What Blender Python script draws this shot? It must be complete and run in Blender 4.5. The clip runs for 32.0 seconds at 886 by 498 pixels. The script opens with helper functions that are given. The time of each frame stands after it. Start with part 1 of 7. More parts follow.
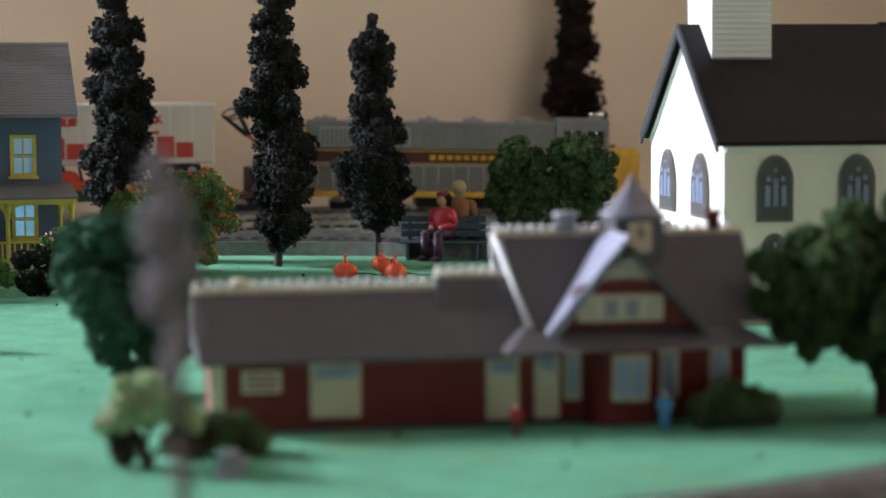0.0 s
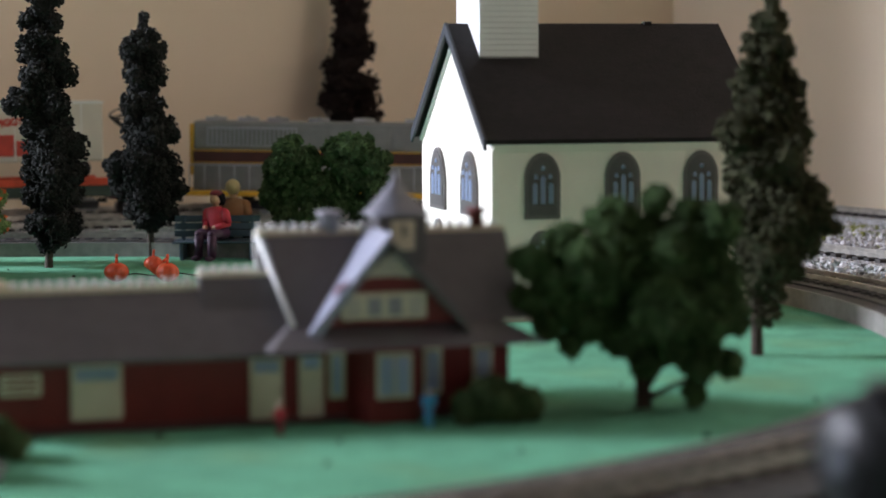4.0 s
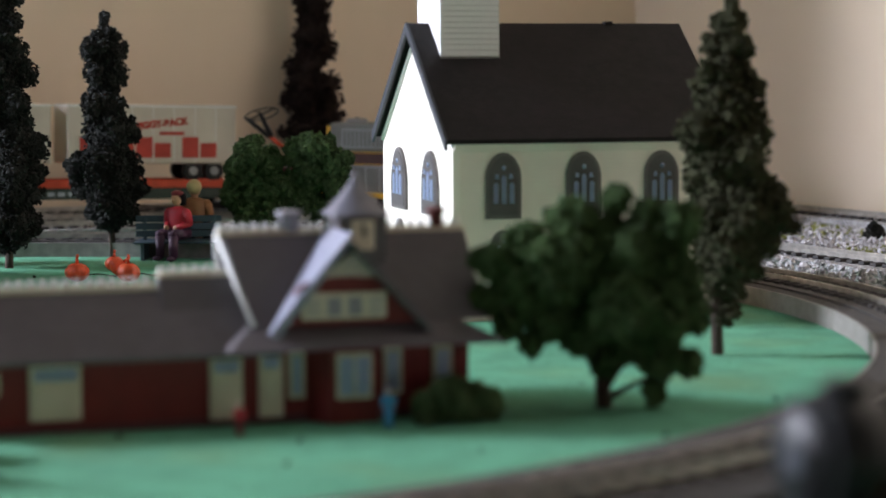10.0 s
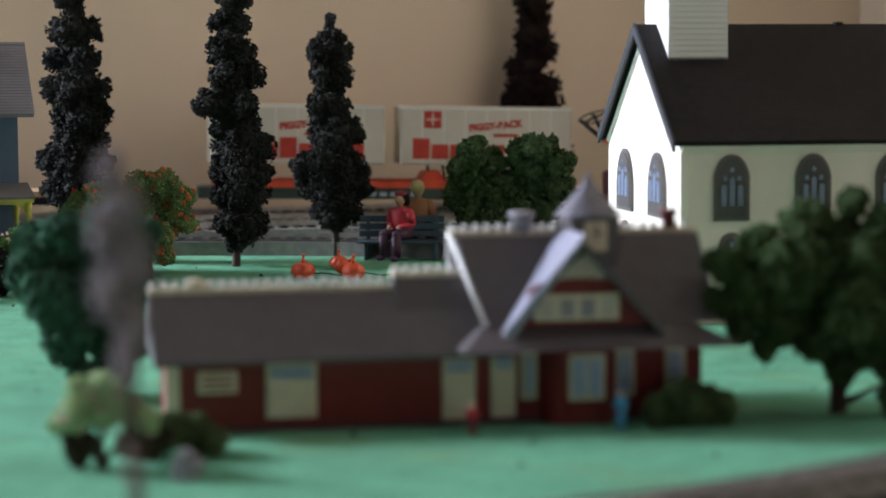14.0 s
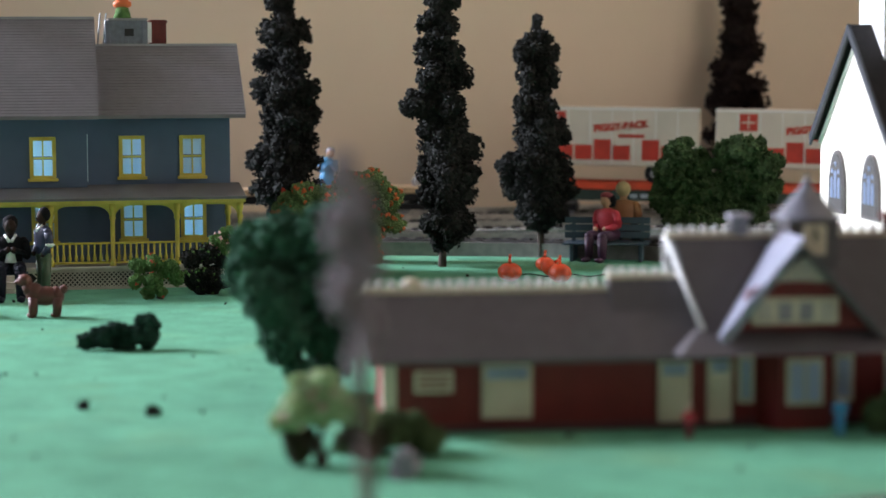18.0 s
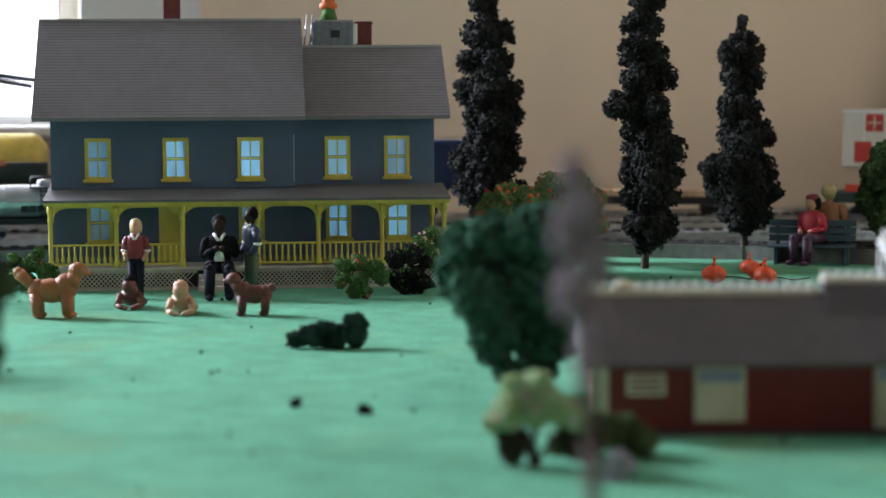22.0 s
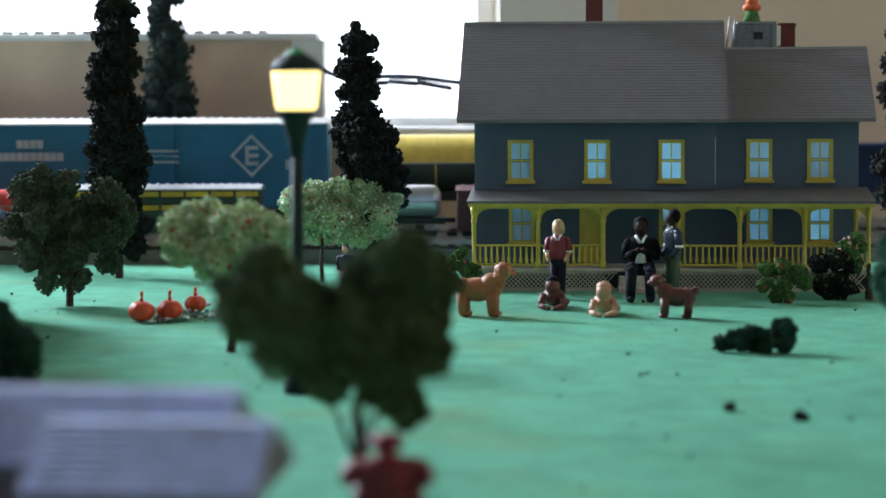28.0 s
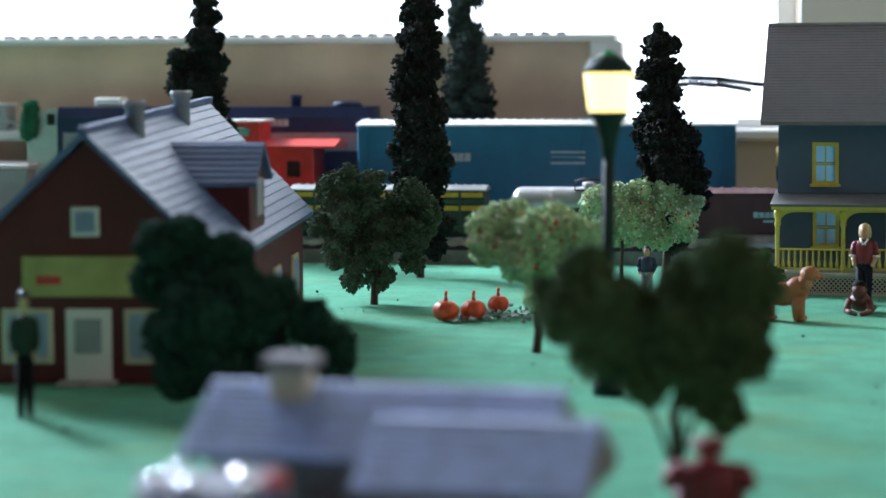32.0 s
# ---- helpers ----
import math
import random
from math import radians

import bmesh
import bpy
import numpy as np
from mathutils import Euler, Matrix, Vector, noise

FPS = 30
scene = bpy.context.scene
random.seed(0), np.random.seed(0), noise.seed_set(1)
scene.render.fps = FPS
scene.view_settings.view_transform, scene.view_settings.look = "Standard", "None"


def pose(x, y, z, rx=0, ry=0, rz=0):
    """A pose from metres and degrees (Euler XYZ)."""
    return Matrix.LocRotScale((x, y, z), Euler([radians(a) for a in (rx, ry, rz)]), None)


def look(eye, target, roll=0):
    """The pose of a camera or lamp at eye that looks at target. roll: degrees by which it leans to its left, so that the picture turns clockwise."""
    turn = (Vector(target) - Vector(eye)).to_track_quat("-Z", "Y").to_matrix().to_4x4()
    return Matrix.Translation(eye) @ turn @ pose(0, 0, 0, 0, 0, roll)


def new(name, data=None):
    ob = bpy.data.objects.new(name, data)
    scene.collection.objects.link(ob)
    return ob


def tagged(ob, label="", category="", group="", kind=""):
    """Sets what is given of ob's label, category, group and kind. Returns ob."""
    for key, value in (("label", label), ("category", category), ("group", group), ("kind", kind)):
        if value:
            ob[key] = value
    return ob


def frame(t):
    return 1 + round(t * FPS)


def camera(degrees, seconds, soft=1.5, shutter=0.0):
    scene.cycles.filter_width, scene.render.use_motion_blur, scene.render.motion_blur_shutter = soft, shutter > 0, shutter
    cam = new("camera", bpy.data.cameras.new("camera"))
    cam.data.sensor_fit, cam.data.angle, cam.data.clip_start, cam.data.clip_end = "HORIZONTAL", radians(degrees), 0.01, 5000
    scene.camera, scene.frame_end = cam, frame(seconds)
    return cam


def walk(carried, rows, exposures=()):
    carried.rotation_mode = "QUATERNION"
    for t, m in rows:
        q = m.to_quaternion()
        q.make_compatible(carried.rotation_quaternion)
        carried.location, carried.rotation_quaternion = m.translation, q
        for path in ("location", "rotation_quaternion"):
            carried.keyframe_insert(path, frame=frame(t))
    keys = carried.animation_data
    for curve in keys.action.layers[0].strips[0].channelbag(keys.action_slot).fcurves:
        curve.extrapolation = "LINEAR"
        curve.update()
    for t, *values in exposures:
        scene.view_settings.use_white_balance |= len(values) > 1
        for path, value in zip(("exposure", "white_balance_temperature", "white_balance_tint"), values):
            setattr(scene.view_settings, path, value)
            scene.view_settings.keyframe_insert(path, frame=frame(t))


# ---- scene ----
# One pan on a tripod: the lens sits ahead of the pivot, and the pivot's axis leans a little.
TURN = ((0, 0.14), (0.5, 0.87), (1, 1.48), (1.5, 2.29), (2, 3.17), (2.5, 3.84), (3, 4.33), (3.5, 5.12), (4, 5.92), (4.5, 6.62), (6.5,
        8.67), (7, 8.91), (7.5, 8.98), (8, 8.86), (8.5, 8.62), (9, 8.26), (9.5, 7.63), (10, 6.90), (10.5, 6.31), (11, 5.67), (11.5,
        4.95), (12, 4.15), (12.5, 3.31), (13, 2.50), (13.5, 1.89), (14, 1.21), (14.5, 0.51), (15, -0.36), (15.5, -1.12), (17.5,
        -3.49), (18, -4.06), (18.5, -4.77), (19, -5.26), (19.5, -5.76), (20, -6.33), (20.5, -6.96), (21, -7.68), (21.5, -8.43), (22,
        -9.24), (22.5, -10.01), (23, -10.74), (23.5, -11.57), (24, -12.44), (24.5, -13.22), (26.5, -16.92), (27, -18.00), (27.5,
        -18.83), (28, -19.92), (28.5, -20.99), (29, -22.28), (29.5, -23.31), (30, -23.95), (30.5, -24.70), (31, -25.67), (31.5,
        -26.69), (32, -27.58))
cam = camera(23.72, 32.0, soft=1.5)
cam.data.dof.use_dof = True
cam.data.dof.focus_distance = 1.22
cam.data.dof.aperture_fstop = 10.0
walk(cam, [(t, pose(-0.0038, 0.0237, 0.12, 0, 0.605, 0) @ pose(0, 0, 0, 0, 0, -a) @ pose(0, 0.0844, 0, 90 - 4.685, 0, 0) @ pose(0, 0, 0, 0, 0, 0.299))
           for t, a in TURN],
     exposures=[(0, 0.12, 6700, 24), (1, 0, 6700, 24), (2, -0.1, 6700, 24), (3, -0.12, 6700, 24), (5, -0.08, 6700, 24), (10, -0.05, 6700, 24), (13, -0.1, 6700, 24), (15, 0, 6700, 24), (18, 0.17, 6700, 24), (20, 0.12, 6650, 23), (22, 0.02, 6550, 21), (24, -0.11, 6450, 19), (27, -0.24, 6300, 17), (29, -0.24, 6200, 16), (32, -0.2, 6150, 15)])

# ---- light ----
LAY = pose(-0.1585, 1.0672, 0, 0, 0, 19.04)     # the layout's own axes: u along the back straight, v to the back wall
world = bpy.data.worlds.new("sky")
scene.world = world
world.use_nodes = True
wn = world.node_tree
sky = wn.nodes.new("ShaderNodeTexSky")
sky.sky_type = "NISHITA"
sky.sun_disc = False
sky.sun_elevation = radians(35)
sky.sun_rotation = radians(-70)
wn.links.new(sky.outputs[0], wn.nodes["Background"].inputs[0])
wn.nodes["Background"].inputs[1].default_value = 0.12


def area_lamp(name, m, w, h, watts, colour):
    d = bpy.data.lights.new(name, "AREA")
    d.shape, d.size, d.size_y, d.energy, d.color = "RECTANGLE", w, h, watts, colour
    ob = new(name, d)
    ob.matrix_world = m
    return ob


area_lamp("window_daylight", LAY @ look((-1.70, 1.32, 1.02), (0.0, -0.1, 0.0)), 0.5, 0.5, 160.0, (0.74, 0.875, 1.0))
# Added fill from the left; brightens back wall and gable, no window known there.
area_lamp("side_fill", LAY @ look((-2.57, 0.34, 0.95), (0.2, 0.3, 0.3)), 0.6, 0.6, 18.0, (0.78, 0.885, 1.0))
# Warm frontal fill added from behind the camera; no window is known there.
area_lamp("room_fill", LAY @ look((0.25, -3.5, 0.42), (0.15, 0.0, 0.05)), 1.2, 1.0, 3.8, (1.0, 0.76, 0.58))


# ---- materials ----
def mat(name, col, rough=0.6, metal=0.0, var=0.18, scale=120, bump=0.15, bscale=900, dist=0.001, rings=0, axis="Z", lines=0.0, rand=0.0, spec=0.5, speck=None, patch=None):
    m = bpy.data.materials.new(name)
    m.use_nodes = True
    nt = m.node_tree
    b = nt.nodes["Principled BSDF"]
    b.inputs["Roughness"].default_value = rough
    b.inputs["Metallic"].default_value = metal
    b.inputs["Specular IOR Level"].default_value = spec
    tc = nt.nodes.new("ShaderNodeTexCoord")

    def noise_node(s, det=4):
        n = nt.nodes.new("ShaderNodeTexNoise")
        n.inputs["Scale"].default_value, n.inputs["Detail"].default_value = s, det
        nt.links.new(tc.outputs["Object"], n.inputs["Vector"])
        return n
    big, small = noise_node(scale * 0.25), noise_node(scale)
    mix = nt.nodes.new("ShaderNodeMath")
    mix.operation = "ADD"
    nt.links.new(big.outputs["Fac"], mix.inputs[0])
    nt.links.new(small.outputs["Fac"], mix.inputs[1])
    ramp = nt.nodes.new("ShaderNodeValToRGB")
    half = nt.nodes.new("ShaderNodeMath")
    half.operation = "MULTIPLY"
    half.inputs[1].default_value = 0.5
    nt.links.new(mix.outputs[0], half.inputs[0])
    nt.links.new(half.outputs[0], ramp.inputs[0])
    e = ramp.color_ramp.elements
    e[0].position, e[1].position = 0.35, 0.65
    e[0].color = [c * (1 - var) for c in col] + [1]
    e[1].color = [min(1, c * (1 + var)) for c in col] + [1]
    out = ramp.outputs[0]
    if speck:
        sn = noise_node(speck[1], 2)
        sr = nt.nodes.new("ShaderNodeValToRGB")
        sr.color_ramp.elements[0].position, sr.color_ramp.elements[1].position = speck[2], speck[2] + 0.06
        nt.links.new(sn.outputs["Fac"], sr.inputs[0])
        mx = nt.nodes.new("ShaderNodeMix")
        mx.data_type = "RGBA"
        nt.links.new(sr.outputs[0], mx.inputs["Factor"])
        nt.links.new(out, mx.inputs["A"])
        mx.inputs["B"].default_value = (*speck[0], 1)
        out = mx.outputs["Result"]
    if patch:
        pn = noise_node(patch[1], 5)
        pr = nt.nodes.new("ShaderNodeMapRange")
        pr.inputs["From Min"].default_value, pr.inputs["From Max"].default_value, pr.inputs["To Max"].default_value = 0.54, 0.72, patch[2]
        nt.links.new(pn.outputs["Fac"], pr.inputs["Value"])
        pm = nt.nodes.new("ShaderNodeMix")
        pm.data_type = "RGBA"
        nt.links.new(pr.outputs[0], pm.inputs["Factor"])
        nt.links.new(out, pm.inputs["A"])
        pm.inputs["B"].default_value = (*patch[0], 1)
        out = pm.outputs["Result"]
    if rand:
        oi = nt.nodes.new("ShaderNodeObjectInfo")
        hv = nt.nodes.new("ShaderNodeHueSaturation")
        mr = nt.nodes.new("ShaderNodeMapRange")
        mr.inputs["To Min"].default_value, mr.inputs["To Max"].default_value = 1 - rand, 1 + rand
        nt.links.new(oi.outputs["Random"], mr.inputs["Value"])
        nt.links.new(mr.outputs[0], hv.inputs["Value"])
        nt.links.new(out, hv.inputs["Color"])
        out = hv.outputs[0]
    nt.links.new(out, b.inputs["Base Color"])
    hn = noise_node(bscale, 3)
    height = hn.outputs["Fac"]
    if rings:
        wv = nt.nodes.new("ShaderNodeTexWave")
        wv.wave_type, wv.bands_direction, wv.wave_profile = "BANDS", axis, "SAW"
        wv.inputs["Scale"].default_value = rings
        nt.links.new(tc.outputs["Object"], wv.inputs["Vector"])
        ad = nt.nodes.new("ShaderNodeMath")
        ad.operation = "MULTIPLY_ADD"
        ad.inputs[1].default_value = 0.25
        nt.links.new(hn.outputs["Fac"], ad.inputs[0])
        nt.links.new(wv.outputs["Fac"], ad.inputs[2])
        height = ad.outputs[0]
    bp = nt.nodes.new("ShaderNodeBump")
    bp.inputs["Strength"].default_value = bump
    bp.inputs["Distance"].default_value = dist
    nt.links.new(height, bp.inputs["Height"])
    nt.links.new(bp.outputs[0], b.inputs["Normal"])
    return m


def glow(name, col, strength):
    m = bpy.data.materials.new(name)
    m.use_nodes = True
    b = m.node_tree.nodes["Principled BSDF"]
    b.inputs["Base Color"].default_value = (*col, 1)
    b.inputs["Emission Color"].default_value = (*col, 1)
    b.inputs["Emission Strength"].default_value = strength
    return m


def pane_mat(name, col):
    m = bpy.data.materials.new(name)
    m.use_nodes = True
    nt = m.node_tree
    nt.nodes.remove(nt.nodes["Principled BSDF"])
    a, c, g = nt.nodes.new("ShaderNodeBsdfTranslucent"), nt.nodes.new("ShaderNodeBsdfDiffuse"), nt.nodes.new("ShaderNodeBsdfGlossy")
    a.inputs[0].default_value = c.inputs[0].default_value = (*col, 1)
    g.inputs["Roughness"].default_value = 0.15
    m1, m2 = nt.nodes.new("ShaderNodeMixShader"), nt.nodes.new("ShaderNodeMixShader")
    m1.inputs[0].default_value, m2.inputs[0].default_value = 0.3, 0.06
    nt.links.new(a.outputs[0], m1.inputs[1])
    nt.links.new(c.outputs[0], m1.inputs[2])
    nt.links.new(m1.outputs[0], m2.inputs[1])
    nt.links.new(g.outputs[0], m2.inputs[2])
    nt.links.new(m2.outputs[0], nt.nodes["Material Output"].inputs[0])
    return m


FELT = mat("green_felt", (0.108, 0.345, 0.215), 0.95, var=0.16, scale=60, bump=0.5, bscale=1500, dist=0.0012, spec=0.1, speck=((0.05, 0.24, 0.13), 420, 0.62), patch=((0.19, 0.27, 0.11), 13, 0.42))
WALLPAINT = mat("beige_wall_paint", (0.86, 0.71, 0.54), 0.85, var=0.05, scale=6, bump=0.08, bscale=300)
WHITEWALL = mat("white_paint", (0.74, 0.74, 0.72), 0.7, var=0.05, scale=10, bump=0.05, bscale=200)
# Unseen ceiling, kept dark so that little light bounces down from it.
CEIL = mat("unseen_dark_ceiling", (0.16, 0.135, 0.105), 0.9, var=0.04, scale=5)
FLOORM = mat("brown_carpet", (0.13, 0.09, 0.065), 0.95, var=0.2, scale=30, bump=0.4)
TABLE = mat("plywood", (0.35, 0.25, 0.15), 0.7, var=0.2, scale=20)
TANBOARD = mat("tan_board", (0.64, 0.48, 0.35), 0.7, var=0.25, scale=14, bump=0.1)
BEDTOP = mat("brown_roadbed", (0.034, 0.030, 0.027), 0.85, var=0.3, scale=200, bump=0.4)
CURB = mat("grey_roadbed", (0.42, 0.40, 0.38), 0.8, var=0.2, scale=200, bump=0.4, speck=((0.2, 0.2, 0.2), 700, 0.6))
BALLAST = mat("ballast", (0.30, 0.29, 0.28), 0.95, var=0.4, scale=500, bump=0.9, bscale=700, dist=0.003, speck=((0.50, 0.50, 0.52), 520, 0.58))
EARTH = mat("moss", (0.16, 0.17, 0.04), 0.95, var=0.4, scale=300, bump=0.8, bscale=800)
RAIL = mat("steel_rail", (0.66, 0.63, 0.58), 0.30, 0.9, var=0.25, scale=200)
TIE = mat("black_tie", (0.025, 0.022, 0.02), 0.7, var=0.3, scale=300, rand=0.25)
BARK = mat("bark", (0.055, 0.035, 0.025), 0.9, var=0.4, scale=400, bump=0.6)
LEAF_CYP = mat("dark_green_foam", (0.0195, 0.0205, 0.0180), 0.95, var=0.5, scale=260, bump=0.6, bscale=900, spec=0.15)
LEAF_OLIVE = mat("olive_foam", (0.072, 0.110, 0.048), 0.95, var=0.5, scale=260, bump=0.6, bscale=900, spec=0.15)
LEAF_OAK = mat("green_foam", (0.066, 0.096, 0.062), 0.95, var=0.45, scale=260, bump=0.6, bscale=900, spec=0.15)
LEAF_BLUE = mat("deep_green_foam", (0.021, 0.055, 0.040), 0.95, var=0.45, scale=260, bump=0.6, bscale=900, spec=0.15)
LEAF_PALE = mat("pale_green_foam", (0.44, 0.56, 0.33), 0.95, var=0.35, scale=350, bump=0.6, bscale=900, spec=0.15)
LEAF_LIME = mat("lime_foam", (0.38, 0.52, 0.28), 0.95, var=0.35, scale=300, bump=0.6, spec=0.15)
LEAF_BUSH = mat("bush_green", (0.085, 0.17, 0.055), 0.95, var=0.45, scale=350, bump=0.6, spec=0.15)
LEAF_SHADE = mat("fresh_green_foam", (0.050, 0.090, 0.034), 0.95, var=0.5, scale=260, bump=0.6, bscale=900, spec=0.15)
LEAF_BERRY = mat("berry_bush_green", (0.17, 0.25, 0.10), 0.95, var=0.45, scale=350, bump=0.6, spec=0.15)
LEAF_FAR = mat("grey_green_foam", (0.020, 0.032, 0.027), 0.95, var=0.5, scale=260, bump=0.6, spec=0.15)
LEAF_MOSS = mat("brownish_green_foam", (0.042, 0.043, 0.022), 0.95, var=0.5, scale=260, bump=0.6, bscale=900, spec=0.15)
LEAF_TREE = mat("bottle_green_foam", (0.040, 0.115, 0.072), 0.95, var=0.45, scale=260, bump=0.6, bscale=900, spec=0.15)
# Brown for room walls out of view, made dark to cut bounced light.
DARKWALL = mat("unseen_dark_wall", (0.10, 0.065, 0.045), 0.7, var=0.2, scale=8, bump=0.1)
LEAF_ROUND = mat("bush_tree_green", (0.058, 0.098, 0.04), 0.95, var=0.45, scale=300, bump=0.6, spec=0.15)
BROWNFOAM = mat("brown_foam", (0.020, 0.013, 0.011), 0.95, var=0.4, scale=260, bump=0.6, spec=0.15)
BROWNSTEM = mat("brown_stem", (0.10, 0.060, 0.045), 0.8, var=0.3, scale=300)
LILAC = mat("lilac_plume", (0.36, 0.30, 0.33), 0.9, var=0.3, scale=300)
PETAL_RED = mat("red_petals", (0.62, 0.05, 0.03), 0.6)
PETAL_ORANGE = mat("orange_berries", (0.75, 0.16, 0.04), 0.6)
PETAL_PINK = mat("pink_petals", (0.62, 0.33, 0.32), 0.7)
ORANGE = mat("pumpkin_orange", (0.74, 0.085, 0.025), 0.4, var=0.2, scale=300, bump=0.1)
SIDING = mat("blue_grey_siding", (0.105, 0.168, 0.248), 0.55, var=0.06, scale=90, bump=0.04, bscale=600, dist=0.0005)
HROOF = mat("grey_shingles", (0.180, 0.172, 0.186), 0.65, var=0.06, scale=160, bump=0.06, bscale=700, dist=0.0005)
PROOF = mat("porch_roof_grey", (0.14, 0.135, 0.14), 0.5, var=0.1, scale=160, bump=0.2)
YELLOW = mat("yellow_trim", (0.62, 0.52, 0.085), 0.5, var=0.1, scale=200)
LATTICE = mat("white_lattice", (0.52, 0.48, 0.42), 0.7)
# Near-black: shade of hollow insides put into the colour; also the crate's label.
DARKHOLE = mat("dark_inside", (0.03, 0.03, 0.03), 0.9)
BRICKRED = mat("dark_red_brick", (0.14, 0.025, 0.02), 0.7, var=0.2, scale=300, bump=0.5)
WHITE = mat("white_plastic", (0.82, 0.82, 0.80), 0.5, var=0.03, scale=40, bump=0.1)
CREAM = mat("cream_plastic", (0.66, 0.60, 0.46), 0.5, var=0.06, scale=80)
CHWALL = mat("church_white", (0.86, 0.78, 0.69), 0.55, var=0.05, scale=60, bump=0.25, rings=110, dist=0.0005)
CHROOF = mat("black_roof", (0.013, 0.010, 0.010), 0.7, var=0.25, scale=200, bump=0.3, spec=0.2)
CHTRIM = mat("blue_grey_trim", (0.024, 0.029, 0.038), 0.5)
CHTRACE = mat("dark_tracery", (0.075, 0.068, 0.066), 0.6)
CHWIN = mat("grey_window_frame", (0.12, 0.105, 0.10), 0.6)
PANE_HOUSE = pane_mat("frosted_pane", (0.58, 0.80, 0.86))
PANE_CHURCH = pane_mat("church_pane", (0.55, 0.65, 0.85))
DRED = mat("depot_red", (0.185, 0.014, 0.012), 0.6, var=0.12, scale=120, bump=0.5, rings=140, dist=0.0006)
DROOF = mat("depot_roof", (0.112, 0.10, 0.108), 0.45, var=0.1, scale=160, bump=0.5, rings=130, dist=0.0006)
# Cottage roof colour; on the depot gable it paints one slope's sky sheen.
ROOFLILAC = mat("pale_roof_and_sky_sheen", (0.27, 0.28, 0.36), 0.4, var=0.12, scale=160, bump=0.4, rings=90, dist=0.0008)
SLATE = mat("slate_tile", (0.10, 0.155, 0.30), 0.42, var=0.15, scale=200, bump=0.2, rand=0.12, spec=0.35)
BARN = mat("barn_red", (0.11, 0.010, 0.012), 0.6, var=0.12, scale=120, bump=0.5, rings=120, axis="X", dist=0.0006)
SIGNGREEN = mat("sign_olive", (0.40, 0.40, 0.14), 0.6)
BLACK = mat("black_plastic", (0.012, 0.012, 0.013), 0.45, var=0.3, spec=0.3)
DKGREEN = mat("lamp_green", (0.012, 0.03, 0.025), 0.65, spec=0.25)
TUFTGREEN = mat("blue_green_foam", (0.03, 0.16, 0.09), 0.9, var=0.3, scale=300, spec=0.15)
BRIGHTGREEN = mat("cap_green", (0.02, 0.35, 0.09), 0.4)
STEEL = mat("grey_metal", (0.32, 0.33, 0.34), 0.45, 0.3, var=0.1)
LOCOGREY = mat("loco_grey", (0.18, 0.18, 0.17), 0.5, var=0.1, scale=150, bump=0.3)
LOCORED = mat("loco_maroon", (0.06, 0.016, 0.012), 0.5)
GOLD = mat("loco_yellow", (0.66, 0.36, 0.03), 0.45)
MAROON = mat("maroon", (0.09, 0.018, 0.022), 0.55)
TRAILER = mat("trailer_cream", (0.66, 0.60, 0.50), 0.5, var=0.05, scale=60)
SFRED = mat("letter_red", (0.55, 0.05, 0.03), 0.5)
DECKRED = mat("red_deck", (0.68, 0.08, 0.03), 0.5)
TANDECK = mat("wood_deck", (0.55, 0.38, 0.23), 0.7, var=0.2, scale=200)
CARGREEN = mat("car_green", (0.03, 0.055, 0.04), 0.5)
TEAL = mat("boxcar_teal", (0.006, 0.145, 0.26), 0.45, var=0.12, scale=60)
SILVER = mat("silver_tank", (0.55, 0.55, 0.55), 0.3, 0.6, var=0.1)
TANKYEL = mat("tank_yellow", (0.70, 0.52, 0.10), 0.35)
NAVY = mat("navy", (0.010, 0.026, 0.085), 0.4)
CABRED = mat("caboose_red", (0.60, 0.045, 0.03), 0.45)
LETTERW = mat("letter_white", (0.40, 0.48, 0.52), 0.6)
LETTERK = mat("letter_black", (0.01, 0.01, 0.01), 0.6)
TOWERSLATE = mat("tower_slate", (0.17, 0.17, 0.205), 0.42, var=0.12, scale=160, bump=0.4, rings=90, dist=0.0008)
COATGREEN = mat("painted_dark_green", (0.022, 0.045, 0.03), 0.7, var=0.2, spec=0.2)
F_DARK = mat("painted_dark_trousers", (0.011, 0.012, 0.022), 0.75, var=0.2, spec=0.2)
SKINDARK = mat("dark_brown_paint", (0.030, 0.014, 0.010), 0.6, var=0.15, scale=300, spec=0.2)
VINELEAF = mat("glossy_vine_leaf", (0.34, 0.42, 0.40), 0.25, var=0.3, scale=400, bump=0.2)
EDGING = mat("grey_edging", (0.20, 0.185, 0.165), 0.6, var=0.2, scale=200, bump=0.3)
CABLEM = mat("cable_blue", (0.02, 0.03, 0.06), 0.4)
GREYSTONE = mat("grey_stone", (0.3, 0.29, 0.32), 0.7)
BENCHM = mat("bench_slate", (0.05, 0.088, 0.12), 0.55)
SKIN = mat("painted_flesh", (0.55, 0.30, 0.18), 0.5)
BLOND = mat("painted_blond", (0.55, 0.42, 0.20), 0.5)
F_RED = mat("painted_red", (0.55, 0.03, 0.05), 0.5)
F_MAR = mat("painted_crimson", (0.22, 0.02, 0.03), 0.5)
F_NAVY = mat("painted_navy", (0.025, 0.03, 0.07), 0.5)
F_BLACK = mat("painted_black", (0.008, 0.007, 0.009), 0.8, spec=0.15)
F_BLUE = mat("painted_sky_blue", (0.04, 0.30, 0.55), 0.5)
F_TAN = mat("painted_tan", (0.30, 0.13, 0.05), 0.5)
F_GREEN = mat("painted_green", (0.05, 0.09, 0.05), 0.5)
